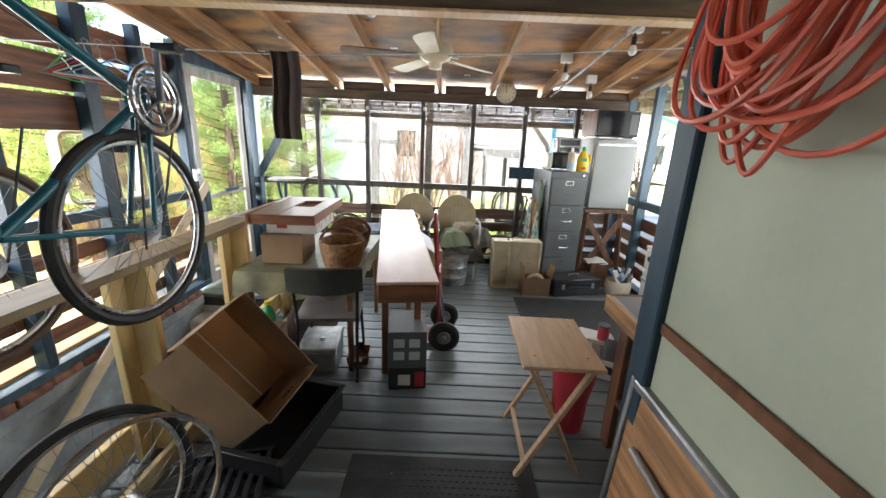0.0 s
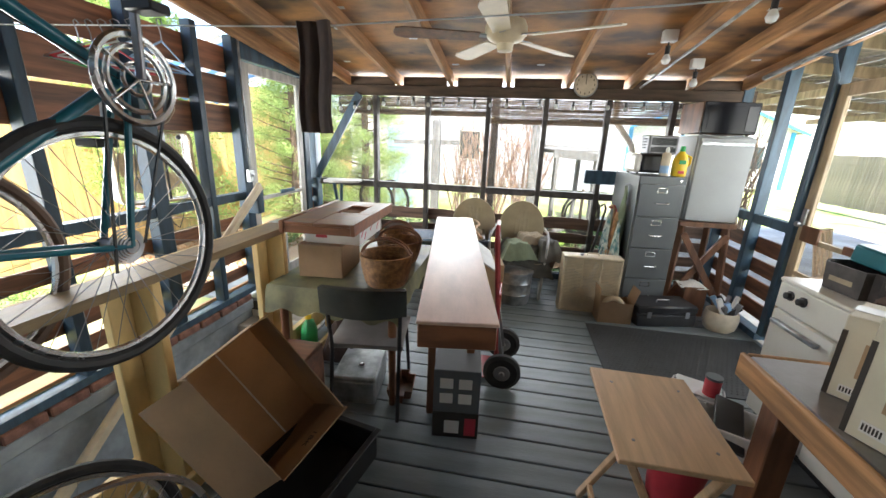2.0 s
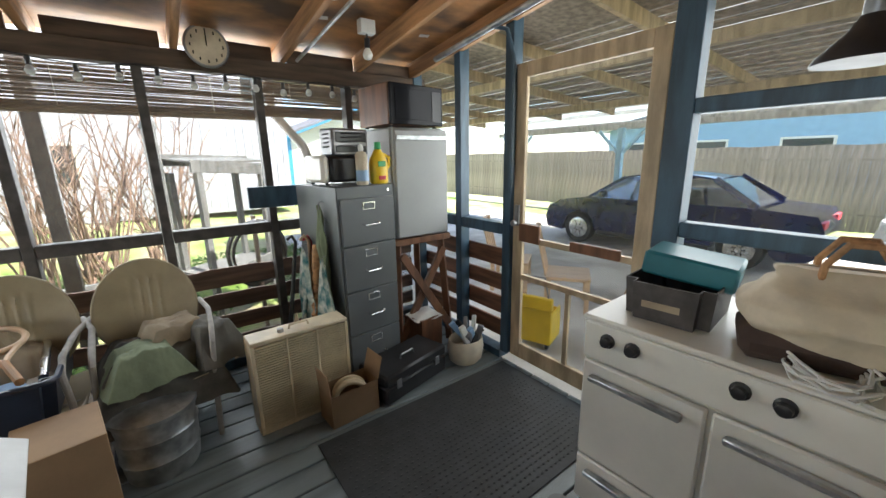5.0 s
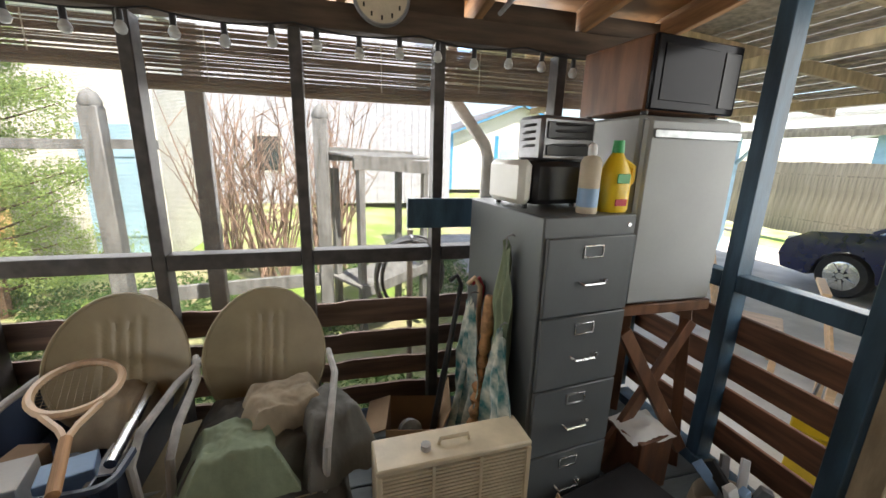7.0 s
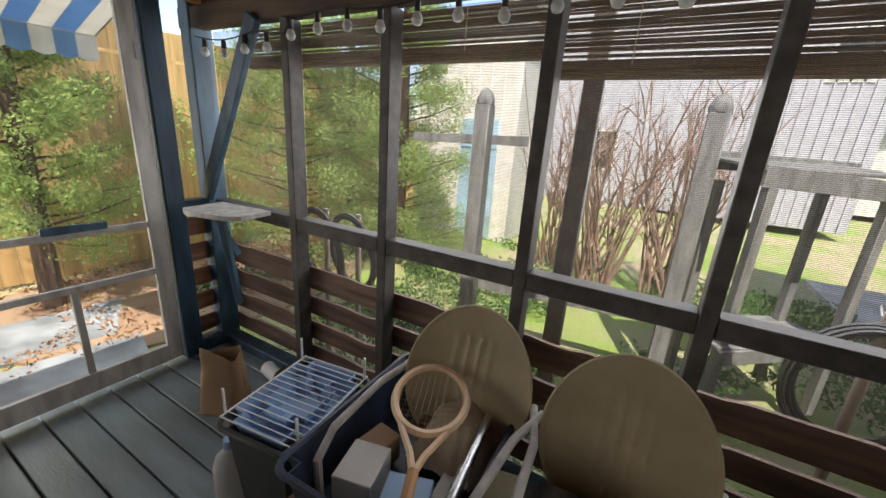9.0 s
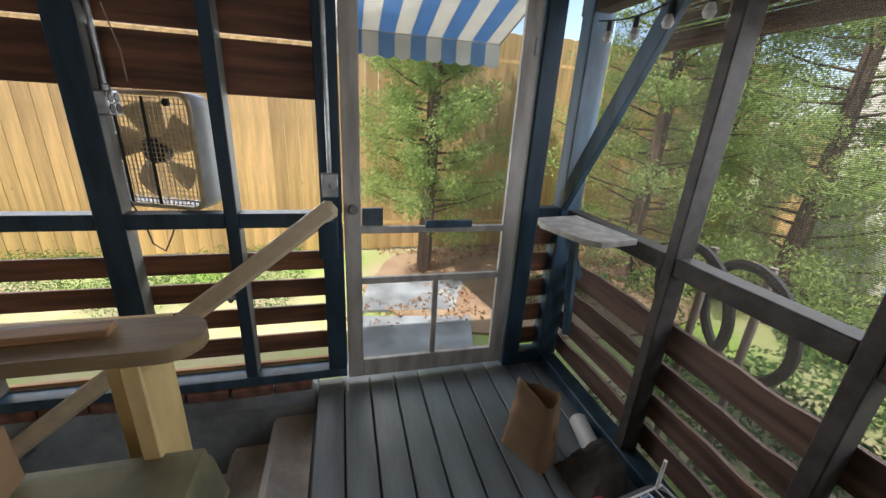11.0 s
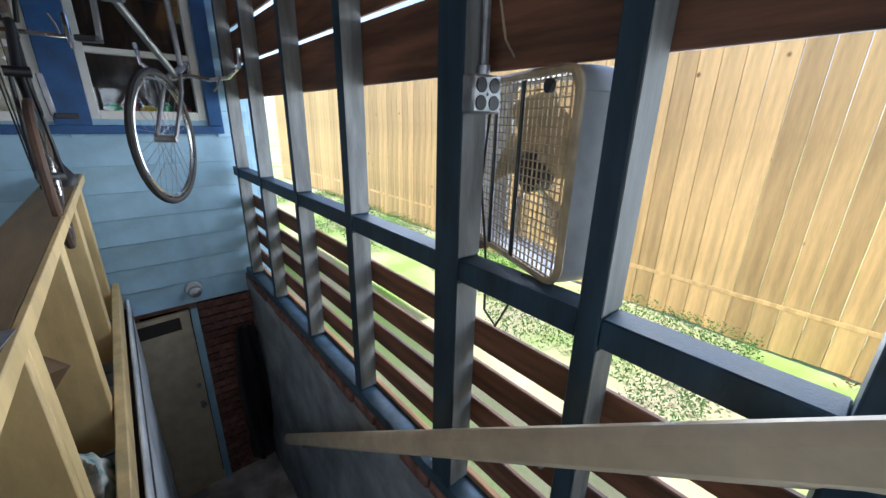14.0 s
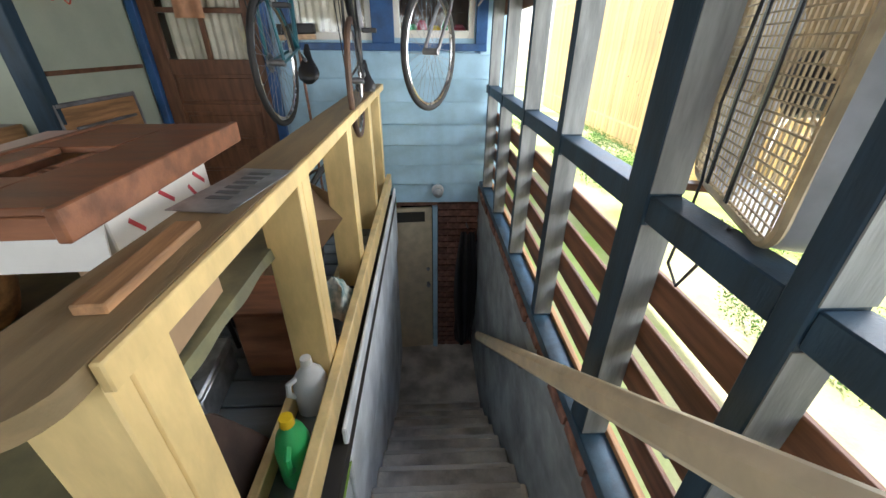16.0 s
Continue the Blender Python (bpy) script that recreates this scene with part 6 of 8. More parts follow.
# ---- chairs ----
def vinyl_chair(at, turn):
    c = thing("dining_chair", at, "dark vinyl dining chair with black tube legs", "chair", turn=turn)
    part("seat", Shape().sheet(lambda u, v: (-0.21 + 0.42 * u, -0.2 + 0.4 * v, 0.45 + 0.025 * (math.sin(math.pi * u) * math.sin(math.pi * v)) ** 0.4), 14, 14, 0.035), SEATCLOTH, c)
    part("backrest", Shape().sheet(lambda u, v: (-0.235 + 0.47 * u, -0.235 - 0.06 * math.sin(math.pi * u) - 0.02 * v, 0.655 + 0.155 * v + 0.02 * math.sin(math.pi * u) * (v - 0.3)), 18, 6, 0.03), VINYL, c)
    for x in (-1, 1):
        part("back_leg", Shape().tube([(x * 0.19, -0.26, 0), (x * 0.19, -0.2, 0.44), (x * 0.2, -0.23, 0.7)], 0.0115, 8), BLACK, c)
        part("front_leg", Shape().tube([(x * 0.2, 0.22, 0), (x * 0.18, 0.17, 0.43)], 0.0115, 8), BLACK, c)
        part("side_rail", Shape().tube([(x * 0.19, -0.2, 0.425), (x * 0.18, 0.17, 0.425)], 0.01, 6), BLACK, c)
    return c


vinyl_chair((0.19, 2.96, 0), 8)


def shell_chair(at, turn, label):
    c = thing("metal_armchair", at, label, "chair", "beige armchairs", turn=turn)

    def back(u, v):
        a = 2 * math.pi * u
        rad = 0.238 * v
        x, z = rad * math.cos(a), rad * math.sin(a) * 1.08
        rib = 0.006 * max(0, 1 - (abs(abs(x) - 0.022) / 0.008) ** 2) + 0.006 * max(0, 1 - (abs(abs(x) - 0.066) / 0.008) ** 2) if abs(z) < 0.17 else 0
        return (x, 0.05 + 0.045 * (x / 0.26) ** 2 * -1 + 0.18 * (z / 0.5) - rib, 0.692 + z)

    part("backrest", Shape().sheet(back, 72, 26, 0.004), BEIGE, c)
    rim = [back(k / 48, 1.0) for k in range(48)]
    part("rim", Shape().tube(rim, 0.008, 6, True), BEIGE, c)
    part("seat", Shape().sheet(lambda u, v: (-0.25 + 0.5 * u, -0.44 + 0.46 * v, 0.42 - 0.03 * math.sin(math.pi * u) - 0.02 * v), 12, 10, 0.006), BEIGE, c)
    for x in (-1, 1):
        part("arm", Shape().tube([(x * 0.25, 0.05, 0.68), (x * 0.29, -0.1, 0.66), (x * 0.295, -0.34, 0.64), (x * 0.29, -0.42, 0.58), (x * 0.27, -0.43, 0.30), (x * 0.26, -0.40, 0.02), (x * 0.26, 0.1, 0.012), (x * 0.26, 0.16, 0.012)], 0.014, 8), FRAMEW, c, "pale tubular arm")
    part("cross_tube", Shape().tube([(-0.26, -0.36, 0.40), (0.26, -0.36, 0.40)], 0.012, 8), FRAMEW, c)
    return c


shell_chair((0.57, 5.18, 0), 3, "beige metal garden armchair with a ribbed round back")
shell_chair((1.10, 5.16, 0), -4, "beige metal garden armchair with clothes piled on it")


def crumple(seed, c, w, d, h, amp, hang=0.25):
    rng = random.Random(seed)
    off = Vector((rng.uniform(0, 50), rng.uniform(0, 50), 0))

    def f(u, v):
        x, y = (u - 0.5) * 2, (v - 0.5) * 2
        rr = max(abs(x), abs(y))
        z = h * (1 - rr ** 2.2) - hang * max(0, rr - 0.55) ** 1.1
        q = Vector((u * 3.1, v * 2.7, 0)) + off
        z += amp * (noise.noise(q) + 0.5 * noise.noise(q * 2.3) + 0.3 * abs(noise.noise(q * 4.1)))
        return (c[0] + x * w / 2 + amp * 0.7 * noise.noise(q + Vector((9, 0, 0))), c[1] + y * d / 2 + amp * 0.7 * noise.noise(q + Vector((0, 9, 0))), c[2] + z)
    return f


for seed, c, w, d, h, mt, lab in ((1, (0, 0, 0.0), 0.62, 0.58, 0.16, DARKCLOTH, "heap of dark grey trousers on the chair"), (2, (-0.06, -0.13, 0.15), 0.36, 0.30, 0.03, SAGE, "folded sage green shirt on the heap"),
                                  (3, (0.10, -0.02, 0.20), 0.36, 0.28, 0.03, KHAKI, "folded khaki shirt on the heap"), (4, (0.22, -0.14, 0.14), 0.28, 0.36, 0.07, GREYCLOTH, "grey jacket over the heap")):
    solo("clothes", Shape().sheet(crumple(seed, c, w, d, h, 0.055 if seed == 1 else 0.026, 0.42 if seed == 1 else 0.34), 60, 60, 0.006), mt, lab, "clothes", "clothes on the chair", at=pose(1.10, 4.93, 0.44, 0, 0, 6 * seed))

# ---- below the far screens ----
carton("plain_carton", (0.46, 4.92, 0), (0.52, 0.62, 0.40), "plain cardboard box standing under the navy tub")
nt = thing("navy_tub", (0.50, 5.0, 0.402), "navy plastic tub full of odds and ends", "tub", turn=2)


def tub_shape(w, d, h, flare=0.03, t=0.006):
    s = Shape()
    lo = [(-w + flare, -d + flare), (w - flare, -d + flare), (w - flare, d - flare), (-w + flare, d - flare)]
    hi = [(-w, -d), (w, -d), (w, d), (-w, d)]
    for i in range(4):
        a, b = lo[i], lo[(i + 1) % 4]
        p, q = hi[i], hi[(i + 1) % 4]
        f = s.bm.faces.new([s.bm.verts.new(v) for v in ((*a, 0), (*b, 0), (*q, h), (*p, h))])
    s.bm.faces.new([s.bm.verts.new((*v, 0)) for v in lo])
    bmesh.ops.remove_doubles(s.bm, verts=s.bm.verts, dist=0.0005)
    es = [e for e in s.bm.edges if abs(e.verts[0].co.z - e.verts[1].co.z) > h * 0.5]
    bmesh.ops.bevel(s.bm, geom=es, offset=0.045, segments=4, affect="EDGES")
    bmesh.ops.solidify(s.bm, geom=list(s.bm.faces), thickness=t)
    return s


def rim_ring(w, d, z, r=0.009, c=0.05):
    pts = []
    for sx, sy, a0 in ((1, 1, 0), (-1, 1, 90), (-1, -1, 180), (1, -1, 270)):
        for k in range(5):
            a = radians(a0 + 22.5 * k)
            pts.append((sx * (w - c) + c * math.cos(a), sy * (d - c) + c * math.sin(a), z))
    return Shape().tube(pts, r, 6, True)


part("body", tub_shape(0.265, 0.35, 0.21), TUBP, nt)
part("rim", rim_ring(0.272, 0.357, 0.21, 0.012), TUBP, nt)
rk = thing("tennis_racket", (0.53, 5.02, 0.715), "old wooden tennis racket lying across the tub", "racket", turn=22, tilt=(6, 2))
part("hoop", Shape().ring((0, 0.02, 0), (0, 0, 1), 0.118, 0.014, 36, 6, 1.25), PINE, rk)
st_ = Shape()
for k in range(11):
    x = -0.10 + 0.02 * k
    h = 0.155 * math.sqrt(max(0, 1 - (x / 0.125) ** 2))
    st_.tube([(x, 0.02 - h, 0), (x, 0.02 + h, 0)], 0.0009, 3)
for k in range(14):
    y = -0.13 + 0.02 * k
    h = 0.125 * math.sqrt(max(0, 1 - (y / 0.156) ** 2))
    st_.tube([(-h, y + 0.02, 0.001), (h, y + 0.02, 0.001)], 0.0009, 3)
part("strings", st_, KHAKI, rk)
part("throat", Shape().tube([(-0.07, -0.11, 0), (-0.02, -0.2, 0), (0, -0.26, 0)], 0.011, 6).tube([(0.07, -0.11, 0), (0.02, -0.2, 0), (0, -0.26, 0)], 0.011, 6), PINE, rk)
part("grip", Shape().tube([(0, -0.25, 0), (0, -0.46, 0)], 0.016, 8), RAFTER, rk)
solo("canvas_pouch", Shape().sheet(crumple(8, (0, 0, 0), 0.26, 0.3, 0.08, 0.03, 0.15), 26, 26, 0.005), KHAKI, "crumpled tan pouch in the tub", "pouch", at=pose(0.60, 5.12, 0.56))
for x, y, z, sx, sy, sz, tn, mt, lab in ((0.40, 4.84, 0.42, 0.13, 0.16, 0.13, 14, CARDW, "small white paper box in the tub"), (0.36, 4.97, 0.42, 0.1, 0.12, 0.1, -8, CARD, "small tan paper box in the tub"),
                                         (0.58, 4.83, 0.42, 0.14, 0.1, 0.14, 20, BLUEP, "pale blue plastic box in the tub"), (0.66, 4.9, 0.42, 0.06, 0.26, 0.1, 4, CARDW, "long white paper box in the tub"),
                                         (0.52, 5.2, 0.42, 0.18, 0.18, 0.11, 4, WALNUT, "brown wooden box in the tub")):
    carton("small_box", (x, y, z), (sx, sy, sz), lab, mt, tn, group="boxes in the tub")
solo("metal_tube", Shape().rod((0, -0.2, 0), (0, 0.2, 0), 0.017, seg=14), CHROME, "bright metal tube lying in the tub", "tube", at=pose(0.70, 4.98, 0.60, 4, 0, 6))

bn = thing("waste_bin", (0.02, 4.92, 0), "dark grey plastic bin holding a dish rack", "bin", turn=8)
part("body", tub_shape(0.17, 0.22, 0.55, 0.04), VINYL, bn)
part("rim", rim_ring(0.178, 0.228, 0.55, 0.011), VINYL, bn)
bs = thing("blue_basin", (0.02, 4.92, 0.50), "pale blue plastic basin sitting in the bin", "basin", turn=8)
part("body", tub_shape(0.155, 0.205, 0.075, 0.02), BLUEP, bs)
part("liner", tub_shape(0.10, 0.13, 0.05, 0.02).moved(pose(0.0, 0.0, 0.024)), BLUEP, bs, "inner tray")
dr = thing("dish_rack", (0.02, 4.92, 0.578), "white wire dish rack on the basin", "rack", turn=8)
part("frame", Shape().tube([(-0.16, -0.21, 0), (0.16, -0.21, 0), (0.16, 0.21, 0), (-0.16, 0.21, 0)], 0.004, 6, True), WHITEP, dr)
for k in range(13):
    y = -0.18 + 0.03 * k
    part("wire", Shape().tube([(-0.16, y, 0), (0.16, y, 0)], 0.0022, 5), WHITEP, dr)
for x in (-0.16, 0.16):
    for y in (-0.19, 0.19):
        part("prong", Shape().tube([(x, y, 0), (x, y, 0.1)], 0.005, 6), WHITEP, dr)

pb = thing("paper_bag", (-0.83, 5.1, 0), "creased brown paper bag standing open", "bag", turn=25)
part("bag", Shape().sheet(lambda u, v: ((0.13 - 0.03 * v) * math.copysign(abs(math.cos(2 * math.pi * u)) ** 0.5, math.cos(2 * math.pi * u)) + 0.008 * noise.noise((u * 9, v * 5, 1)),
                                        0.08 * (1 - 0.5 * v) * math.copysign(abs(math.sin(2 * math.pi * u)) ** 0.5, math.sin(2 * math.pi * u)) + 0.008 * noise.noise((u * 9, v * 5, 4)), 0.36 * v + 0.03 * math.sin(4 * math.pi * u) * v), 48, 12, 0.002), CARD, pb)
part("base", Shape().box((-0.125, -0.075, 0), (0.125, 0.075, 0.003), 0), CARD, pb)
solo("dark_rag", Shape().sheet(crumple(12, (0, 0, 0.02), 0.3, 0.26, 0.16, 0.05, 0.2), 24, 24, 0.005), DARKCLOTH, "dark rag heaped beside the paper bag", "rag", at=pose(-0.58, 5.30, 0.02))
solo("red_rag", Shape().sheet(crumple(13, (0, 0, 0.02), 0.2, 0.16, 0.1, 0.03, 0.12), 20, 20, 0.005), REDP, "small red cloth on the deck", "rag", at=pose(-0.42, 5.18, 0.02))
roll = solo("paper_roll", Shape().rod((-0.2, 0, 0.045), (0.2, 0, 0.045), 0.045, seg=16), WHITEP, "white rolled sheet lying by the wall", "roll", at=pose(-0.72, 5.38, 0, 0, 0, -12))


def jug(at, mat, label, capm, s=1.0, turn=0):
    j = thing("plastic_jug", at, label, "jug", turn=turn)
    part("body", Shape().turned([(0.06 * s, 0), (0.07 * s, 0.012 * s), (0.07 * s, 0.15 * s), (0.055 * s, 0.2 * s), (0.025 * s, 0.235 * s), (0.02 * s, 0.25 * s)], seg=20, squash=0.8), mat, j)
    part("handle", Shape().tube([(0.05 * s, 0, 0.2 * s), (0.085 * s, 0, 0.19 * s), (0.09 * s, 0, 0.14 * s), (0.065 * s, 0, 0.11 * s)], 0.012 * s, 7), mat, j)
    part("cap", Shape().rod((0, 0, 0.248 * s), (0, 0, 0.28 * s), 0.024 * s, 0.021 * s, 14), capm, j)
    return j


jug((-0.28, 4.80, 0), CLEARP, "milky plastic jug with a pale blue cap on the deck", BLUEP, 1.1, 30)


# ---- round the filing cabinet ----
wf = thing("window_fan", (1.785, 4.60, 0), "cream plastic window fan with louvred front standing on the deck", "fan", turn=2)
part("case", Shape().box((-0.275, 0.0, 0.0), (-0.255, 0.15, 0.535)).box((0.255, 0.0, 0), (0.275, 0.15, 0.535)).box((-0.255, 0, 0), (0.255, 0.15, 0.02)).box((-0.275, 0.0, 0.535), (0.275, 0.15, 0.56), 0.006).box((-0.255, 0.13, 0.02), (0.255, 0.15, 0.535)), CREAM, wf)
for k in range(34):
    part("louvre", Shape().box((-0.255, 0.003, 0.024 + 0.015 * k), (0.255, 0.017, 0.031 + 0.015 * k), 0), CREAM, wf)
for x in (-0.085, 0.085):
    part("rib", Shape().box((x - 0.005, 0.001, 0.02), (x + 0.005, 0.02, 0.535), 0.001), CREAM, wf)
bl = Shape().turned([(0.05, 0), (0.05, 0.05)], (0, 0.05, 0.28), (0, 1, 0), 16)
for k in range(5):
    u = 2 * math.pi * k / 5
    bl.bar((0.04 * math.cos(u), 0.08, 0.28 + 0.04 * math.sin(u)), (0.2 * math.cos(u), 0.09, 0.28 + 0.2 * math.sin(u)), 0.012, 0.1, up=(0, 1, 0))
part("blades", bl, FRAMEW, wf)
part("knob", Shape().turned([(0.018, 0), (0.017, 0.02), (0.006, 0.022)], (-0.10, 0.06, 0.56), seg=14), FRAMEW, wf)
part("handle", Shape().tube([(-0.05, 0.07, 0.56), (-0.045, 0.07, 0.583), (0.055, 0.07, 0.583), (0.06, 0.07, 0.56)], 0.008, 6), CREAM, wf)
sb = carton("small_carton", (1.99, 4.49, 0), (0.30, 0.17, 0.20), "small open carton holding a coil of hose", turn=4, open_top=True, flaps=(("r", 15), ("l", 5)))
solo("hose_coil", Shape().ring((0, 0, 0), (0.2, 1, 0), 0.09, 0.02, 30, 8).ring((0.01, 0.045, 0.0), (0.2, 1, 0), 0.085, 0.02, 30, 8), CREAM, "coil of pale hose in the carton", "hose", at=pose(1.99, 4.47, 0.125))
cs_ = thing("black_case", (2.43, 4.57, 0), "worn black carrying case lying on the deck", "case", turn=13)
part("body", Shape().box((-0.28, -0.13, 0), (0.28, 0.15, 0.12), 0.012), BLACK, cs_)
part("lid", Shape().box((-0.282, -0.132, 0.123), (0.282, 0.152, 0.20), 0.014), BLACK, cs_)
part("handle", Shape().tube([(-0.06, -0.02, 0.2), (-0.055, -0.02, 0.225), (0.055, -0.02, 0.225), (0.06, -0.02, 0.2)], 0.007, 6), STEELD, cs_)
for x in (-0.18, 0.18):
    part("clasp", Shape().box((x - 0.02, -0.138, 0.09), (x + 0.02, -0.131, 0.15), 0.002), STEELD, cs_)
carton("dark_box", (2.78, 4.86, 0), (0.22, 0.2, 0.30), "dark brown box with loose papers on top", WALNUT, 10)
solo("paper", Shape().sheet(crumple(21, (0, 0, 0), 0.24, 0.2, 0.02, 0.02, 0.04), 12, 12, 0.001), CARDW, "loose white paper on the dark box", "paper", at=pose(2.78, 4.86, 0.31))
cb = thing("cloth_bag", (2.93, 4.52, 0), "tan cloth bag full of tools and cables", "bag")
part("bag", Shape().turned([(0.10, 0), (0.13, 0.03), (0.145, 0.12), (0.135, 0.18), (0.13, 0.19), (0.12, 0.17), (0.11, 0.1)], seg=28, squash=0.85), CANVAS, cb)
rng = random.Random(5)
for k in range(9):
    a, b = Vector((rng.uniform(-0.08, 0.08), rng.uniform(-0.06, 0.06), 0.1)), Vector((rng.uniform(-0.14, 0.14), rng.uniform(-0.11, 0.11), rng.uniform(0.24, 0.32)))
    part("tool", Shape().bar(a, b, 0.03, 0.045), (STEELD, BLACK, BLUEP, WHITEP)[k % 4], cb)
carton("open_carton", (1.75, 5.22, 0), (0.26, 0.26, 0.28), "open carton of small parts by the wall", turn=-12, open_top=True, flaps=(("l", 110), ("f", 165), ("r", 20)))
solo("metal_dish", Shape().turned([(0.06, 0), (0.06, 0.03), (0.055, 0.035)], seg=16), GALV, "shiny metal dish in the open carton", "dish", at=pose(1.72, 5.2, 0.19, 60, 20, 0))
pole = thing("turned_post", (1.93, 4.96, 0), "orange-brown turned wooden post leaning on the cabinet", "post", tilt=(-6, 8))
prof = [(0.028, 0), (0.028, 0.12)]
for k in range(10):
    z = 0.14 + 0.06 * k
    prof += [(0.017, z), (0.031, z + 0.03)]
prof += [(0.02, 0.76), (0.03, 0.78), (0.03, 0.94), (0.026, 0.95)]
part("shaft", Shape().turned(prof, seg=14), RAFTER, pole)
for x, y, mt, lab, tl in ((1.99, 5.02, PINE, "pale wooden stick leaning on the cabinet", (-8, 3)), (1.86, 5.10, REDP, "red handled umbrella leaning by the cabinet", (-4, 12)), (1.80, 5.16, BLACK, "black umbrella with a curved handle", (-3, 10))):
    p = thing("walking_stick", (x, y, 0), lab, "stick", "sticks by the cabinet", tilt=tl)
    part("shaft", Shape().rod((0, 0, 0), (0, 0, 0.86), 0.012 if mt is PINE else 0.02, 0.012, 10), mt if mt is not REDP else FLORAL, p)
    part("handle", Shape().tube([(0, 0, 0.86), (0, 0, 0.96), (-0.03, 0, 1.0), (-0.06, 0, 0.97)], 0.012, 7), mt, p)


def hanging(w, h, seed, amp):
    def f(u, v):
        fold = amp * math.sin(u * 17 + 1.3 * math.sin(v * 4 + seed)) * (0.35 + 0.65 * v)
        return (fold + 0.02 * noise.noise((u * 4, v * 4, seed)), (u - 0.5) * w * (0.25 + 0.75 * min(1, v * 2.2)), -h * v - 0.02 * math.sin(u * 9))
    return f


for x, y, z, w, h, seed, mt, lab in ((2.055, 4.93, 1.2, 0.16, 0.62, 2, SAGE, "pale green apron hanging on the cabinet side"), (2.02, 4.86, 0.86, 0.26, 0.72, 5, FLORAL, "floral patterned cloth hanging by the cabinet"),
                                     (1.98, 5.12, 0.9, 0.26, 0.7, 7, FLORAL, "floral patterned cloth hanging by the cabinet")):
    ap = thing("apron", (x, y, z), lab, "cloth", "cloths by the cabinet")
    part("cloth", Shape().sheet(hanging(w, h, seed, 0.022), 40, 24, 0.004), mt, ap)
    part("hook", Shape().tube([(0, 0, -0.02), (0.0, 0, 0.03), (0.02, 0, 0.04), (0.04, 0, 0.03)], 0.003, 5), STEELD, ap)

to = thing("toaster", (2.25, 5.1, CAB_TOP), "white and black toaster standing on the cabinet", "toaster", turn=8)
part("body", Shape().box((-0.1, -0.13, 0.015), (0.17, 0.13, 0.185), 0.02), BLACK, to)
part("end", Shape().box((-0.165, -0.13, 0.015), (-0.102, 0.13, 0.19), 0.022), WHITE, to, "cream end panel")
for x in (-0.12, 0.12):
    for y in (-0.1, 0.1):
        part("foot", Shape().rod((x, y, 0), (x, y, 0.02), 0.012), BLACK, to)
ra = thing("radio", (2.34, 5.12, CAB_TOP + 0.185), "black and silver radio with its cable wound round", "radio", turn=10)
part("body", Shape().box((-0.12, -0.07, 0.0), (0.12, 0.07, 0.15), 0.012), STEELD, ra)
part("grille", Shape().box((-0.10, -0.075, 0.02), (0.1, -0.0705, 0.055), 0.003).box((-0.10, -0.075, 0.075), (0.1, -0.0705, 0.13), 0.003), BLACK, ra)
ra.scale = (1.2, 1.2, 1.2)
part("cable", Shape().tube([(0.13 * math.cos(u * 2 * math.pi), 0.085 * math.sin(u * 2 * math.pi), 0.04 + 0.09 * (k / 80)) for k, u in ((k, k / 20) for k in range(80))], 0.005, 5), BLACK, ra)
sp = thing("spray_can", (2.33, 4.84, CAB_TOP), "pale spray can with a white nozzle", "spray can")
part("can", Shape().turned([(0.03, 0), (0.032, 0.005), (0.032, 0.15), (0.024, 0.165), (0.012, 0.17)], seg=18), CANVAS, sp)
part("nozzle", Shape().turned([(0.014, 0.17), (0.014, 0.195), (0.006, 0.205)], seg=12), WHITEP, sp)
part("label", Shape().turned([(0.0323, 0.02), (0.0324, 0.075)], seg=18), BLUEP, sp)
sp.scale = (1.2, 1.2, 1.25)
jb = thing("yellow_bottle", (2.47, 4.88, CAB_TOP), "yellow juice bottle with a green cap", "bottle")
part("body", Shape().turned([(0.045, 0), (0.05, 0.01), (0.05, 0.1), (0.045, 0.12), (0.03, 0.15), (0.017, 0.17)], seg=18, squash=0.8), YELP, jb)
part("handle", Shape().tube([(0.03, 0, 0.145), (0.062, 0, 0.13), (0.062, 0, 0.09), (0.045, 0, 0.07)], 0.009, 6), YELP, jb)
part("cap", Shape().rod((0, 0, 0.17), (0, 0, 0.205), 0.018, 0.016, 12), GREENP, jb)
part("label", Shape().box((-0.022, -0.0425, 0.085), (0.022, -0.0385, 0.112), 0.006), GREENP, jb)
part("label", Shape().box((-0.02, -0.0425, 0.02), (0.02, -0.0385, 0.04), 0.006), REDP, jb)
jb.scale = (1.3, 1.3, 1.32)
bt = solo("steel_bracket", Shape().box((1.75, 5.455, 1.17), (2.42, 5.4945, 1.32), 0.004), NAVY, "short dark board fixed across the far posts", "board")
can = thing("galvanised_can", (1.07, 4.70, 0), "small galvanised metal can with a lid", "can")
part("drum", Shape().turned([(0.15, 0), (0.155, 0.01), (0.165, 0.1), (0.17, 0.11), (0.165, 0.12), (0.17, 0.22), (0.176, 0.23), (0.17, 0.24), (0.175, 0.33)], seg=36), GALV, can)
part("lid", Shape().turned([(0.183, 0.325), (0.183, 0.345), (0.16, 0.36), (0.05, 0.385), (0.0, 0.387)], seg=36), GALV, can)
part("handle", Shape().tube([(-0.05, 0, 0.385), (-0.04, 0, 0.41), (0.04, 0, 0.41), (0.05, 0, 0.385)], 0.006, 6), GALV, can)
carton("brown_carton", (0.80, 4.42, 0), (0.26, 0.30, 0.50), "tall brown cardboard carton beside the tub", turn=10)

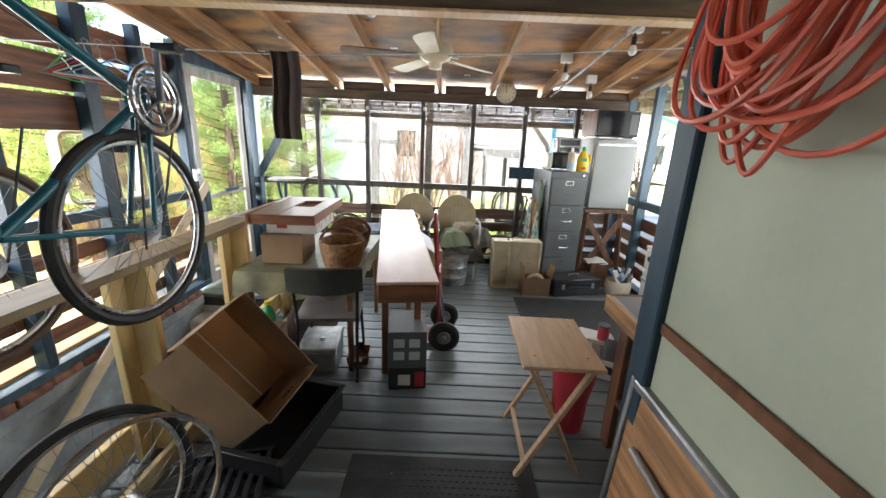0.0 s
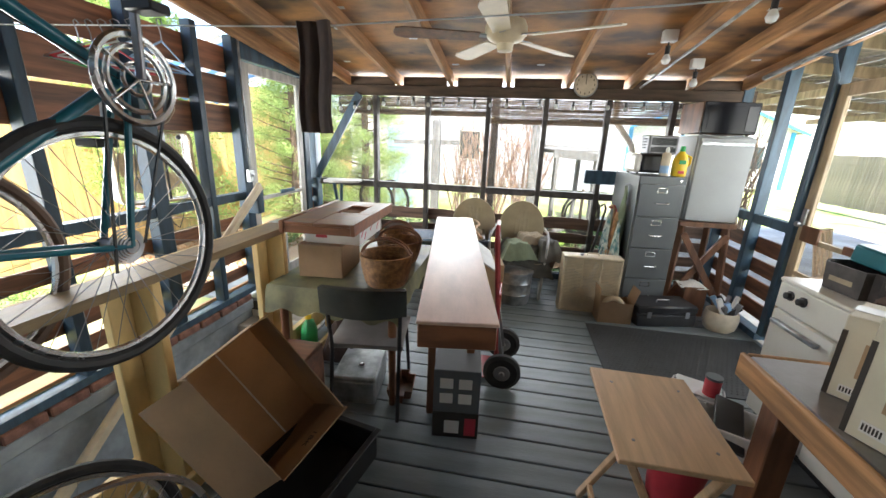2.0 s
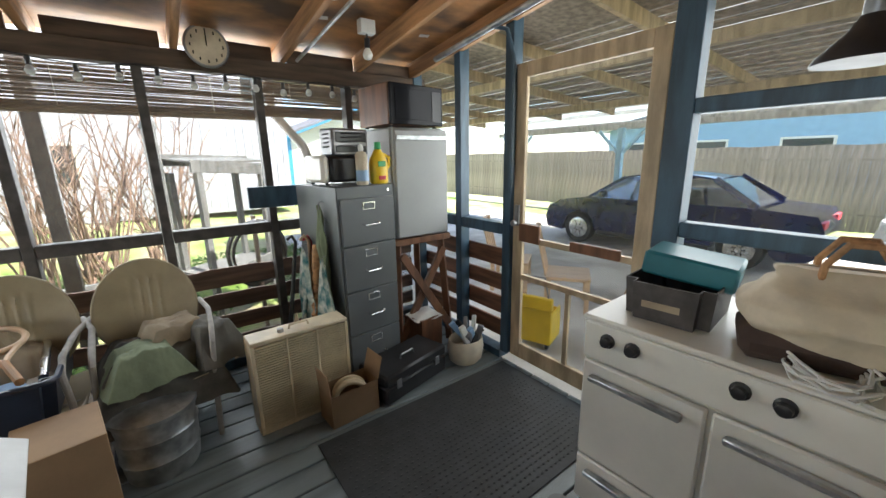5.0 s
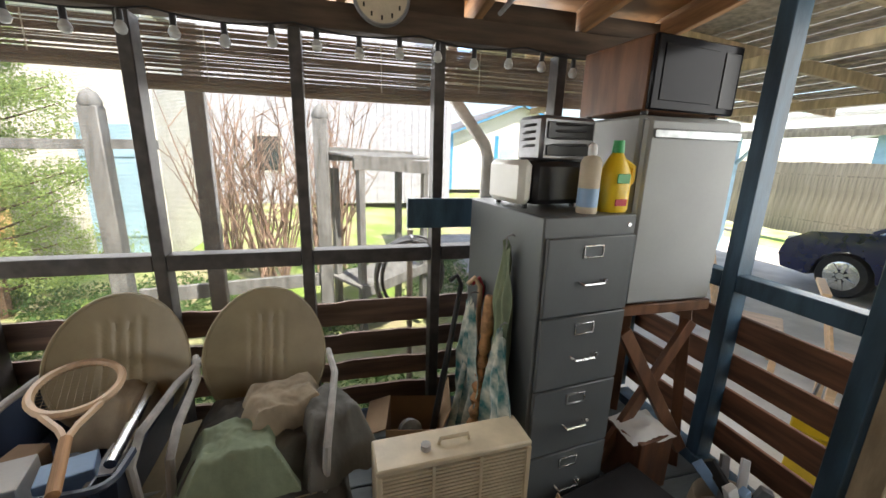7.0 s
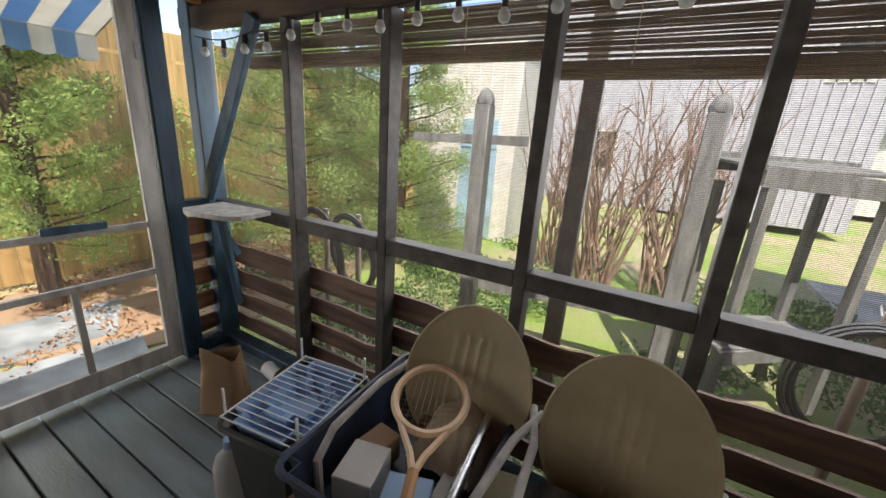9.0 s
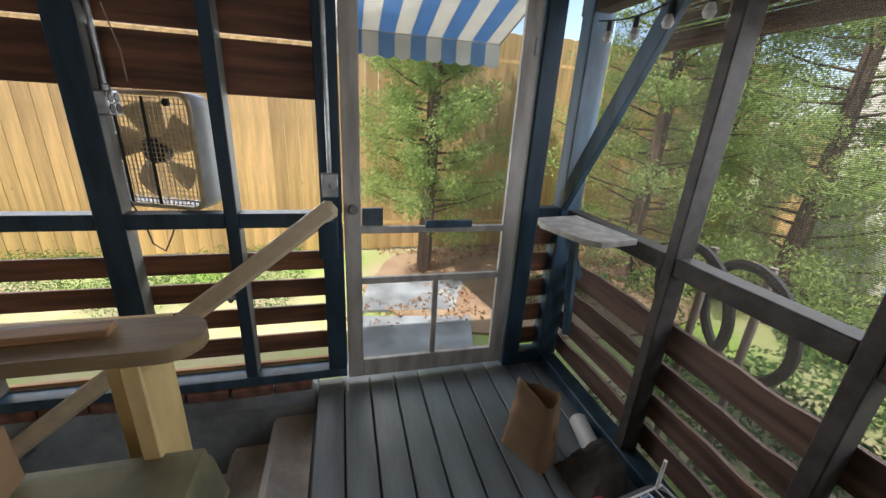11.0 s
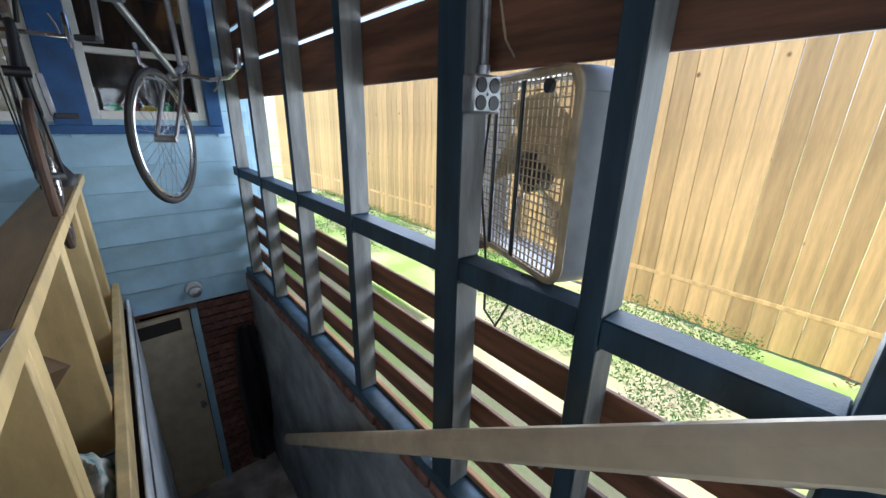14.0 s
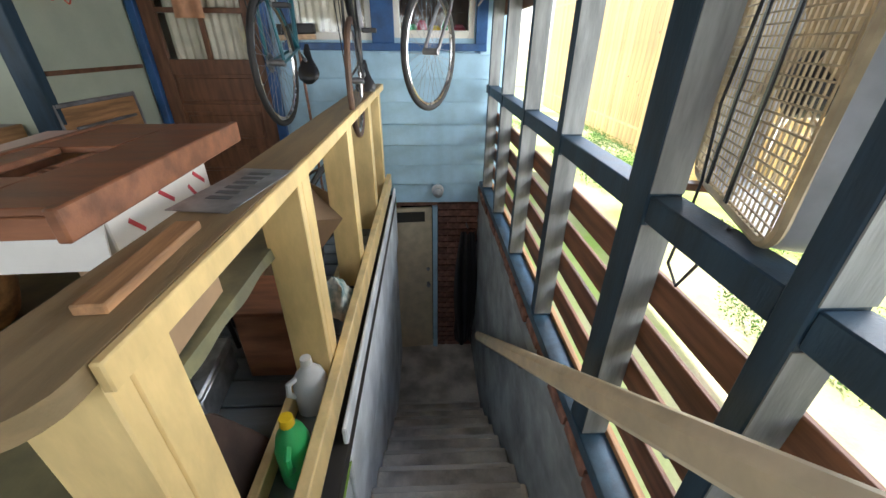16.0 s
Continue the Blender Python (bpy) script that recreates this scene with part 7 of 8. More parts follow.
# ---- round the bench ----
pc = thing("picture_carton", (0.74, 2.83, 0), "grey carton with small pictures and a black base", "box", turn=6)
part("base", Shape().box((-0.125, -0.15, 0), (0.125, 0.15, 0.16), 0.003), INK, pc)
part("sleeve", Shape().box((-0.124, -0.149, 0.161), (0.124, 0.149, 0.42), 0.003), CABINET, pc)
for i in range(2):
    for j in range(2):
        part("picture", Shape().box((-0.09 + 0.1 * i, -0.1505, 0.22 + 0.09 * j), (-0.02 + 0.1 * i, -0.1495, 0.28 + 0.09 * j), 0), CARDW, pc)
part("picture", Shape().box((-0.06, -0.1515, 0.03), (0.02, -0.1505, 0.11), 0), CARDW, pc)
part("picture", Shape().box((0.05, -0.1515, 0.02), (0.11, -0.1505, 0.13), 0), REDP, pc)
ht = thing("hand_truck", (0.99, 3.38, 0), "red steel hand truck leaning on the bench", "hand truck")
for y in (-0.19, 0.19):
    w = part("wheel", Shape().turned([(0.05, -0.025), (0.10, -0.03), (0.122, -0.015), (0.122, 0.015), (0.10, 0.03), (0.05, 0.025)], (0, y, 0.122), (0, 1, 0), 26), TYRE, ht)
    part("hub", Shape().turned([(0.055, -0.028), (0.05, -0.034), (0.02, -0.034), (0.015, -0.045), (0, -0.045)], (0, y, 0.122), (0, 1, 0), 18), STEELD, w)
part("axle", Shape().rod((0, -0.2, 0.122), (0, 0.2, 0.122), 0.009), STEELD, ht)
part("frame", Shape().tube([(-0.04, -0.12, 0.06), (-0.06, -0.12, 0.5), (-0.10, -0.12, 0.98), (-0.10, -0.08, 1.07), (-0.10, 0.08, 1.07), (-0.10, 0.12, 0.98), (-0.06, 0.12, 0.5), (-0.04, 0.12, 0.06)], 0.014, 8), REDPAINT, ht)
for z in (0.3, 0.62):
    part("cross_bar", Shape().rod((-0.055, -0.12, z), (-0.055, 0.12, z), 0.011), REDPAINT, ht)
part("toe_plate", Shape().box((-0.16, -0.14, 0.02), (-0.03, 0.14, 0.028), 0.002), REDPAINT, ht)
for y in (-0.12, 0.12):
    part("strut", Shape().bar((0.0, y, 0.13), (-0.058, y, 0.45), 0.012, 0.025), STEELD, ht)
cl = thing("metal_chest", (0.10, 2.92, 0), "low pale metal chest with a round latch under the chair", "chest", turn=6)
part("body", Shape().box((-0.13, -0.1, 0.0), (0.13, 0.24, 0.15), 0.008), GALV, cl)
part("lid", Shape().box((-0.135, -0.105, 0.152), (0.135, 0.245, 0.185), 0.01), GALV, cl)
part("latch", Shape().turned([(0.02, 0.185), (0.018, 0.2), (0.0, 0.202)], (0.02, 0.02, 0), seg=14), CHROME, cl)
part("tray", tub_shape(0.08, 0.14, 0.06, 0.01).moved(pose(0.27, 0.06, 0.007)), WALNUT, cl)
solo("clear_sheet", Shape().box((-0.1, -0.28, 0), (0.1, 0.28, 0.012), 0.003), CLEARP, "milky plastic sheet lying beside the bench", "sheet", at=pose(0.78, 3.78, 0.74, 0, 35, 9))

# ---- on and round the stove and workbench ----
tyb = thing("dark_tray_box", (2.78, 3.08, 0.911), "dark brown metal box open on the stove", "box", turn=-84)
part("body", tub_shape(0.165, 0.2, 0.14, 0.01), DARKWOOD, tyb)
tyb.scale = (0.88, 0.9, 1.0)
part("label", Shape().box((-0.08, -0.196, 0.05), (0.06, -0.194, 0.075), 0), KHAKI, tyb)
solo("teal_box", Shape().box((-0.15, -0.11, 0), (0.15, 0.11, 0.09), 0.01), TEALP, "teal plastic box lying on the dark box", "box", at=pose(2.84, 3.07, 1.04, 0, 6, -80))
bg = thing("canvas_bag", (2.74, 2.64, 0.911), "cream canvas bag with brown leather handles", "bag", turn=-72)
bg.scale = (0.86, 0.95, 0.95)
part("body", Shape().sheet(lambda u, v: ((0.24 + 0.05 * math.sin(math.pi * min(1, v * 1.2)) - 0.05 * v) * math.copysign(abs(math.cos(2 * math.pi * u)) ** 0.6, math.cos(2 * math.pi * u)) + 0.025 * noise.noise((u * 7, v * 4, 2)),
                                         (0.13 + 0.05 * math.sin(math.pi * min(1, v * 1.3)) - 0.09 * v * v) * math.copysign(abs(math.sin(2 * math.pi * u)) ** 0.6, math.sin(2 * math.pi * u)) + 0.025 * noise.noise((u * 7, v * 4, 6)), 0.06 + 0.22 * v ** 0.8 + 0.015 * noise.noise((u * 6, v * 6, 3))), 60, 18, 0.005), CANVAS, bg)
part("base", Shape().box((-0.27, -0.14, 0), (0.27, 0.14, 0.09), 0.03), BROWNCLOTH, bg)
part("mouth", Shape().box((-0.2, -0.03, 0.262), (0.2, 0.03, 0.278), 0.01), CANVAS, bg)
for y in (-0.045, 0.045):
    part("handle", Shape().tube([(-0.09, y, 0.22), (-0.085, y, 0.30), (-0.04, y, 0.365), (0.04, y, 0.365), (0.085, y, 0.30), (0.09, y, 0.22)], 0.011, 7), RAFTER, bg, "brown leather handle")
cbl = Shape()
rng = random.Random(9)
for k in range(4):
    pts = [Vector((0.13 * math.cos(u * 1.0 + k) + rng.uniform(-0.02, 0.02), 0.09 * math.sin(u * 1.07 + k) + rng.uniform(-0.02, 0.02), 0.008 + 0.012 * k + rng.uniform(0, 0.012))) for u in (0.45 * q for q in range(26))]
    cbl.tube(pts, 0.0045, 5)
solo("white_cable", cbl, WHITEP, "tangle of white cable lying on the stove", "cable", at=pose(2.60, 2.64, 0.912))
jug((2.80, 2.30, 0.857), CLEARP, "milky plastic jug with a red cap", REDP, 1.2, 60)
for x, y, sz, tn in ((2.115, 2.17, (0.24, 0.20, 0.265), -47), (2.035, 1.93, (0.27, 0.22, 0.33), -64)):
    c = carton("white_carton", (x, y, 0.857), sz, "white printed carton with brown tape on the workbench", CARDCREAM, tn, group="cartons on the workbench")
    w, d, h = sz[0] / 2, sz[1] / 2, sz[2]
    part("edge_band", Shape().box((-w - 0.0008, -d - 0.0012, 0.002), (-w + 0.012, -d - 0.0002, h * 0.82), 0), INK, c)
    part("panel", Shape().box((-w * 0.55, -d - 0.0012, h * 0.30), (w * 0.85, -d - 0.0002, h * 0.72), 0), CARD, c, "torn brown patch")
    part("label", Shape().box((-w * 0.15, -d - 0.002, h * 0.36), (w * 0.6, -d - 0.0013, h * 0.60), 0), CARDW, c, "white paper label")
    part("label", Shape().box((-w * 0.75, -d - 0.002, h * 0.08), (-w * 0.3, -d - 0.0013, h * 0.18), 0), CARDW, c)
    for k in range(6):
        part("bar_line", Shape().box((-w * 0.72 + 0.007 * k, -d - 0.0028, h * 0.10), (-w * 0.72 + 0.004 + 0.007 * k, -d - 0.0021, h * 0.16), 0), INK, c)
    part("print", Shape().box((-w * 0.3, -d - 0.0012, h * 0.84), (w * 0.2, -d - 0.0002, h * 0.93), 0), REDP, c)
    part("print", Shape().box((-w - 0.0012, -d * 0.8, h * 0.55), (-w - 0.0002, -d * 0.3, h * 0.72), 0), REDP, c)
    part("print", Shape().box((-w - 0.0012, -d * 0.6, h * 0.15), (-w - 0.0002, -d * 0.2, h * 0.3), 0), REDP, c)
    part("tape", Shape().box((-w - 0.0008, -d * 0.35, h + 0.0002), (w + 0.0008, d * 0.35, h + 0.0012), 0), CLEARP, c, "shiny clear tape")
for at, w, d, lab in (((2.18, 3.22, 0), 0.13, 0.1, "white plastic tub with a lid on the deck"), ((2.24, 2.96, 0), 0.17, 0.13, "white plastic basin holding a dark board")):
    t = thing("plastic_tub", at, lab, "tub", turn=-25)
    part("body", tub_shape(w, d, 0.16, 0.03), WHITEP, t)
    part("rim", rim_ring(w + 0.005, d + 0.005, 0.16, 0.007), WHITEP, t)
solo("tub_lid", Shape().box((-0.12, -0.09, 0), (0.12, 0.09, 0.012), 0.005), WHITEP, "white lid lying on the tub", "lid", at=pose(2.18, 3.22, 0.168, 0, 0, -25))
rc = thing("red_can", (2.22, 3.16, 0.18), "red tin can with a dark lid", "can")
part("can", Shape().turned([(0.042, 0), (0.043, 0.004), (0.043, 0.10), (0.04, 0.104)], seg=18), REDP, rc)
part("lid", Shape().turned([(0.045, 0.105), (0.045, 0.12), (0, 0.121)], seg=18), CABINET, rc)
solo("dark_board", Shape().box((-0.07, -0.17, 0), (0.07, 0.17, 0.02), 0.004), BLACK, "dark board standing in the basin", "board", at=pose(2.23, 2.96, 0.13, 18, 10, -20))
solo("red_sack", Shape().sheet(lambda u, v: ((0.13 - 0.05 * (1 - v)) * math.cos(2 * math.pi * u) + 0.012 * noise.noise((u * 8, v * 4, 3)), 0.09 * math.sin(2 * math.pi * u), 0.44 * v + 0.02 * math.sin(6 * math.pi * u) * v), 40, 10, 0.004).box((-0.07, -0.06, 0.0), (0.07, 0.06, 0.006), 0), REDP, "dark red sack standing under the tray table", "sack", at=pose(1.74, 2.42, 0.002))

# ---- left wall fittings ----
bf = thing("box_fan", (-1.612, 3.385, 1.047), "old box fan with tan grille and grey case", "fan", turn=-20)


def fan_outline(x, grow=0.0):
    pts = []
    for sy, sz, a0 in ((1, 1, 0), (-1, 1, 90), (-1, -1, 180), (1, -1, 270)):
        for k in range(6):
            a = radians(a0 + 18 * k)
            pts.append((x, sy * 0.20 + (0.05 + grow) * math.cos(a), 0.255 + sz * 0.20 + (0.05 + grow) * math.sin(a)))
    return pts


def fan_case(u, v):
    loop = fan_outline(-0.118 * v, 0.004 * math.sin(math.pi * v))
    return loop[round(u * 24) % 24]


part("case", Shape().sheet(fan_case, 24, 6, 0.006), FANCASE, bf, "grey sheet metal case")
part("bezel", Shape().tube(fan_outline(0.004), 0.011, 7, True), TANP, bf, "tan plastic bezel")
part("back_bezel", Shape().tube(fan_outline(-0.12), 0.008, 7, True), FANCASE, bf)
for face, x0 in (("grille", 0.010), ("back_grille", -0.119)):
    g = Shape()
    for k in range(23):
        q = -0.231 + 0.021 * k
        if x0 < 0 and k % 3:
            continue
        g.bar((x0, q, 0.016), (x0, q, 0.494), 0.0036, 0.003, 0)
        if x0 > 0 or k % 3 == 0:
            g.bar((x0 + 0.003, -0.24, 0.255 + q), (x0 + 0.003, 0.24, 0.255 + q), 0.0036, 0.003, 0)
    part(face, g, TANP, bf, "", False)
for y in (-0.09, 0.05):
    part("mullion", Shape().box((0.018, y - 0.008, 0.02), (0.024, y + 0.008, 0.49), 0.002), BLACK, bf)
for k in range(5):
    u0 = 2 * math.pi * k / 5 + 0.3

    def blade(u, v, u0=u0):
        r = 0.05 + 0.165 * v
        a = u0 + (u - 0.5) * (1.0 - 0.25 * v) + 0.25 * v
        return (-0.07 + 0.055 * (u - 0.5), r * math.cos(a), 0.255 + r * math.sin(a))

    part("blade", Shape().sheet(blade, 6, 6, 0.003), TANP, bf)
part("hub", Shape().turned([(0.06, 0), (0.06, 0.05), (0.04, 0.065)], (-0.095, 0, 0.255), (1, 0, 0), 20), BLACK, bf)
part("knob", Shape().turned([(0.016, 0), (0.016, 0.012), (0, 0.013)], (0.014, 0.16, 0.47), (1, 0, 0), 12), BLACK, bf)
part("handle", Shape().tube([(-0.06, -0.05, 0.51), (-0.06, -0.045, 0.53), (-0.06, 0.045, 0.53), (-0.06, 0.05, 0.51)], 0.006, 6), FANCASE, bf)
part("power_cord", Shape().tube([(0.022, -0.13, 0.42), (0.03, -0.15, 0.2), (0.03, -0.1, 0.02), (0.06, -0.02, -0.06), (0.08, 0.02, -0.16), (0.06, 0.06, -0.2), (0.05, 0.10, -0.12), (0.03, 0.14, 0.0)], 0.004, 5), BLACK, bf)
solo("wood_block", Shape().box((-0.07, -0.02, 0), (0.07, 0.02, 0.02), 0.003), WALNUT, "small wooden block under the box fan", "block", at=pose(-1.625, 3.225, 1.028, 0, 0, -20))
solo("cord_loop", Shape().tube([(-1.42, 3.42, 1.85), (-1.45, 3.44, 1.7), (-1.5, 3.42, 1.62), (-1.6, 3.38, 1.58)], 0.003, 5), KHAKI, "thin cord tying the box fan to the beam", "cord")
ob_ = thing("outlet_box", (-1.522, 3.305, 1.457), "grey metal outlet box with four sockets", "outlet")
part("box", Shape().box((-0.053, 0, 0), (0.053, 0.045, 0.095), 0.006), GALV, ob_)
for x in (-0.024, 0.024):
    for z in (0.026, 0.069):
        part("socket", Shape().turned([(0.019, 0.045), (0.019, 0.0475), (0, 0.0475)], (x, 0, z), (0, 1, 0), 14), BLACK, ob_)
part("screw", Shape().turned([(0.004, 0.045), (0.003, 0.048), (0, 0.048)], (0, 0, 0.047), (0, 1, 0), 8), STEELD, ob_)
part("collar", Shape().turned([(0.017, 0), (0.017, 0.022), (0.013, 0.026)], (-0.005, 0.022, 0.095), (0, 0, 1), 12), GALV, ob_)
part("conduit", Shape().tube([(-0.005, 0.022, 0.11), (-0.005, 0.022, 0.3), (-0.005, 0.022, 0.88)], 0.011, 8), GALV, ob_)
sw = thing("switch_box", (-1.473, 4.19, 1.13), "grey metal switch box on the door post", "switch")
part("box", Shape().box((0, -0.038, 0), (0.04, 0.038, 0.115), 0.005), GALV, sw)
part("lever", Shape().box((0.04, -0.006, 0.045), (0.052, 0.006, 0.07), 0.002), STEELD, sw)
part("conduit", Shape().tube([(0.02, 0, 0.115), (0.02, 0, 0.3), (0.02, 0.0, 1.2)], 0.011, 8), GALV, sw)

# ---- green wall: cable, leaning panel ----
ec = thing("extension_cable", (GREEN_X - 0.012, 1.12, 2.06), "thick bundle of red-orange extension cable hanging in loops", "cable")
rng = random.Random(14)
for k in range(22):
    w, h, ph = rng.uniform(0.10, 0.19), rng.uniform(0.30, 0.50), rng.uniform(-0.3, 0.3)
    deep, sway = rng.uniform(0.01, 0.10), rng.uniform(-0.05, 0.05)
    pts = []
    for q in range(25):
        u = math.pi * (q / 24)
        pts.append((-0.015 - deep * math.sin(u) - 0.003 * k, w * math.cos(u) * (1 + 0.25 * math.sin(u)) + (ph * 0.25 + sway * math.sin(2 * u)) * math.sin(u), -h * math.sin(u) ** 0.8))
    part("loop", Shape().tube(pts, 0.0052, 6), ORANGE, ec)
part("wrap", Shape().ring((-0.05, 0, 0.0), (0, 1, 0.2), 0.05, 0.018, 20, 8), BLACK, ec)
part("plug", Shape().box((-0.10, 0.16, -0.06), (-0.05, 0.21, 0.04), 0.008), YELP, ec, "yellow plug")
part("hook", Shape().tube([(0.01, 0, 0.06), (-0.06, 0, 0.05), (-0.08, 0, 0.0), (-0.05, 0, -0.03)], 0.008, 6), STEELD, ec)
lp = thing("folded_card_table", (GREEN_X - 0.03, 1.05, 0), "folded brown card table with a metal edge leaning on the wall", "table", tilt=(0, 3))
part("board", Shape().box((-0.035, -0.38, 0.03), (-0.02, 0.38, 0.96), 0.004), RAFTER, lp)
part("edge", Shape().box((-0.045, -0.40, 0.01), (-0.012, -0.38, 0.99), 0.006).box((-0.045, 0.38, 0.01), (-0.012, 0.40, 0.99), 0.006).box((-0.045, -0.38, 0.96), (-0.012, 0.38, 0.99), 0.006).box((-0.045, -0.38, 0.01), (-0.012, 0.38, 0.03), 0.006), STEELD, lp)
part("leg", Shape().rod((-0.05, -0.3, 0.82), (-0.05, 0.3, 0.82), 0.011), STEELD, lp)
tw = thing("peach_towel", (1.0, HOUSE_Y + 0.035, 1.95), "peach towel hanging over a hook on the house door", "towel")
part("cloth", Shape().sheet(lambda u, v: ((u - 0.5) * (0.2 + 0.05 * v), 0.02 + 0.015 * math.sin(u * 11) * v + 0.012 * v, -0.42 * v), 24, 16, 0.012), PEACH, tw)
part("fold", Shape().sheet(lambda u, v: ((u - 0.5) * 0.19, 0.05 + 0.012 * math.sin(u * 9), -0.26 * v), 20, 10, 0.012), PEACH, tw)
part("hook", Shape().tube([(0, -0.04, 0.02), (0, 0.03, 0.02), (0, 0.04, 0.0)], 0.005, 5), STEELD, tw)
br = thing("broom", (0.12, HOUSE_Y + 0.10, 0), "broom leaning on the house wall with dark bristles up", "broom", tilt=(3, 2))
part("handle", Shape().rod((0, 0, 0), (0, 0, 1.38), 0.012), REDWOOD, br)
part("head", Shape().box((-0.16, -0.03, 1.38), (0.16, 0.03, 1.42), 0.006), PINE, br)
part("bristles", Shape().box((-0.165, -0.035, 1.421), (0.165, 0.035, 1.50), 0.01), BLACK, br)
lf = thing("porch_light", (-1.04, HOUSE_Y + 0.01, -0.01), "small white lamp fitting on the siding", "lamp")
part("base", Shape().turned([(0.05, 0), (0.045, 0.03)], (0, 0, 0), (0, 1, 0), 16), WHITEP, lf)
part("bulb", Shape().turned([(0.02, 0.03), (0.04, 0.06), (0.035, 0.09), (0.0, 0.105)], (0, 0, 0), (0, 1, 0), 16), GALV, lf)
lf.location.z += 0.02
lf.scale = (1.3, 1.3, 1.3)
um = solo("dark_tarpaulin", Shape().sheet(lambda u, v: (-0.12 + 0.2 * u + 0.03 * math.sin(v * 9), 0.03 + 0.05 * math.sin(u * 8 + v * 3), -1.5 * v), 20, 20, 0.01), BLACK, "dark folded tarpaulin hanging at the stair foot", "tarpaulin", at=pose(-1.36, 0.42, -0.55))

# ---- on and by the railing ----
np_ = thing("number_plate", (-0.44, 3.22, 1.037), "old pale metal number plate lying on the rail", "plate", turn=82)
part("plate", Shape().box((-0.16, -0.075, 0), (0.16, 0.075, 0.002), 0.001), GALV, np_)
for k in range(6):
    part("digit", Shape().box((-0.12 + 0.037 * k, -0.03, 0.002), (-0.1 + 0.037 * k, 0.03, 0.0035), 0.001), CABINET, np_)
solo("wood_offcut", Shape().box((-0.024, -0.14, 0), (0.024, 0.14, 0.018), 0.003), RAFTER, "short reddish wood offcut lying on the rail", "offcut", at=pose(-0.455, 3.6, 1.036, 0, 0, 3))
jug((-0.44, 3.05, 0), CLEARP, "empty milky milk jug standing by the railing", WHITEP, 1.0, 40)
jug((-0.455, 3.33, 0), GREENP, "green plastic detergent bottle with a yellow cap", YELP, 1.05, 100)
pk = solo("plastic_packet", Shape().sheet(crumple(31, (0, 0, 0.08), 0.16, 0.2, 0.16, 0.04, 0.1), 22, 22, 0.003), FLORAL, "crumpled plastic packet with a red clip", "packet", at=pose(-0.43, 2.48, 0.04))
wbx = solo("work_box", Shape().box((-0.12, -0.16, 0), (0.12, 0.16, 0.36), 0.01), REDWOOD, "reddish wooden box standing behind the railing", "box", at=pose(-0.22, 2.72, 0))
dk = solo("dark_blanket", Shape().sheet(crumple(33, (0, 0, 0.03), 0.34, 0.5, 0.3, 0.08, 0.2), 26, 26, 0.006), BROWNCLOTH, "dark crumpled blanket lying under the table", "blanket", at=pose(-0.15, 3.45, 0.02))
hs = thing("corner_shelf", (-1.08, 5.36, 1.045), "small pale corner shelf with rounded edge", "shelf", turn=8)
part("board", Shape().slab([(-0.19, -0.13), (-0.1, -0.18), (0.15, -0.15), (0.22, -0.1), (0.22, 0.1), (-0.19, 0.12)], 0, 0.025), FRAMEW, hs)
part("bracket", Shape().bar((0.0, -0.05, -0.002), (-0.05, 0.06, -0.6), 0.03, 0.05).bar((-0.1, -0.02, -0.002), (-0.1, 0.12, -0.3), 0.03, 0.04), NAVY, hs)

# ---- overhead ----
cf = thing("ceiling_fan", (0.84, 3.50, 2.14), "cream ceiling fan with five blades and no lamp", "ceiling fan")
zc = roof_z(3.5) + 0.12 - 2.14
part("canopy", Shape().turned([(0.06, zc), (0.06, zc - 0.03), (0.025, zc - 0.07)], seg=20), CREAM, cf)
part("down_rod", Shape().rod((0, 0, 0.12), (0, 0, zc - 0.06), 0.012), CREAM, cf)
part("motor", Shape().turned([(0.03, 0.13), (0.11, 0.12), (0.125, 0.09), (0.125, 0.05), (0.10, 0.02), (0.05, 0.0), (0.045, -0.04), (0.0, -0.05)], seg=28), CREAM, cf)
for k in range(5):
    u = radians(50 + 72 * k)
    m = Matrix.Rotation(u, 4, "Z") @ Matrix.Rotation(radians(11), 4, "X")
    bld = part("blade", Shape().slab([(0.16, -0.05), (0.6, -0.065), (0.65, -0.05), (0.665, 0.0), (0.65, 0.05), (0.6, 0.065), (0.16, 0.05)], 0.03, 0.037).moved(m), CREAM if k != 2 else WALNUT, cf)
    part("blade_iron", Shape().box((0.08, -0.02, 0.037), (0.22, 0.02, 0.044), 0.002).moved(m), STEELD, bld)
ck = thing("wall_clock", (1.63, 5.455, 2.19), "round pale dial thermometer hung on the beam", "clock")
part("case", Shape().turned([(0.12, 0), (0.125, 0.012), (0.118, 0.022)], (0, 0, 0), (0, -1, 0), 32), STEELD, ck)
part("dial", Shape().turned([(0.11, 0.0225), (0, 0.0228)], (0, 0, 0), (0, -1, 0), 32), CANVAS, ck)
part("hand", Shape().box((-0.003, -0.026, 0), (0.003, -0.024, 0.08), 0), INK, ck)
for k in range(12):
    u = 2 * math.pi * k / 12
    part("mark", Shape().box((0.088 * math.sin(u) - 0.004, -0.0255, 0.088 * math.cos(u) - 0.009), (0.088 * math.sin(u) + 0.004, -0.024, 0.088 * math.cos(u) + 0.009), 0), INK, ck)

BULB = glass("clear_bulb_glass", (0.95, 0.94, 0.9), 0.05)


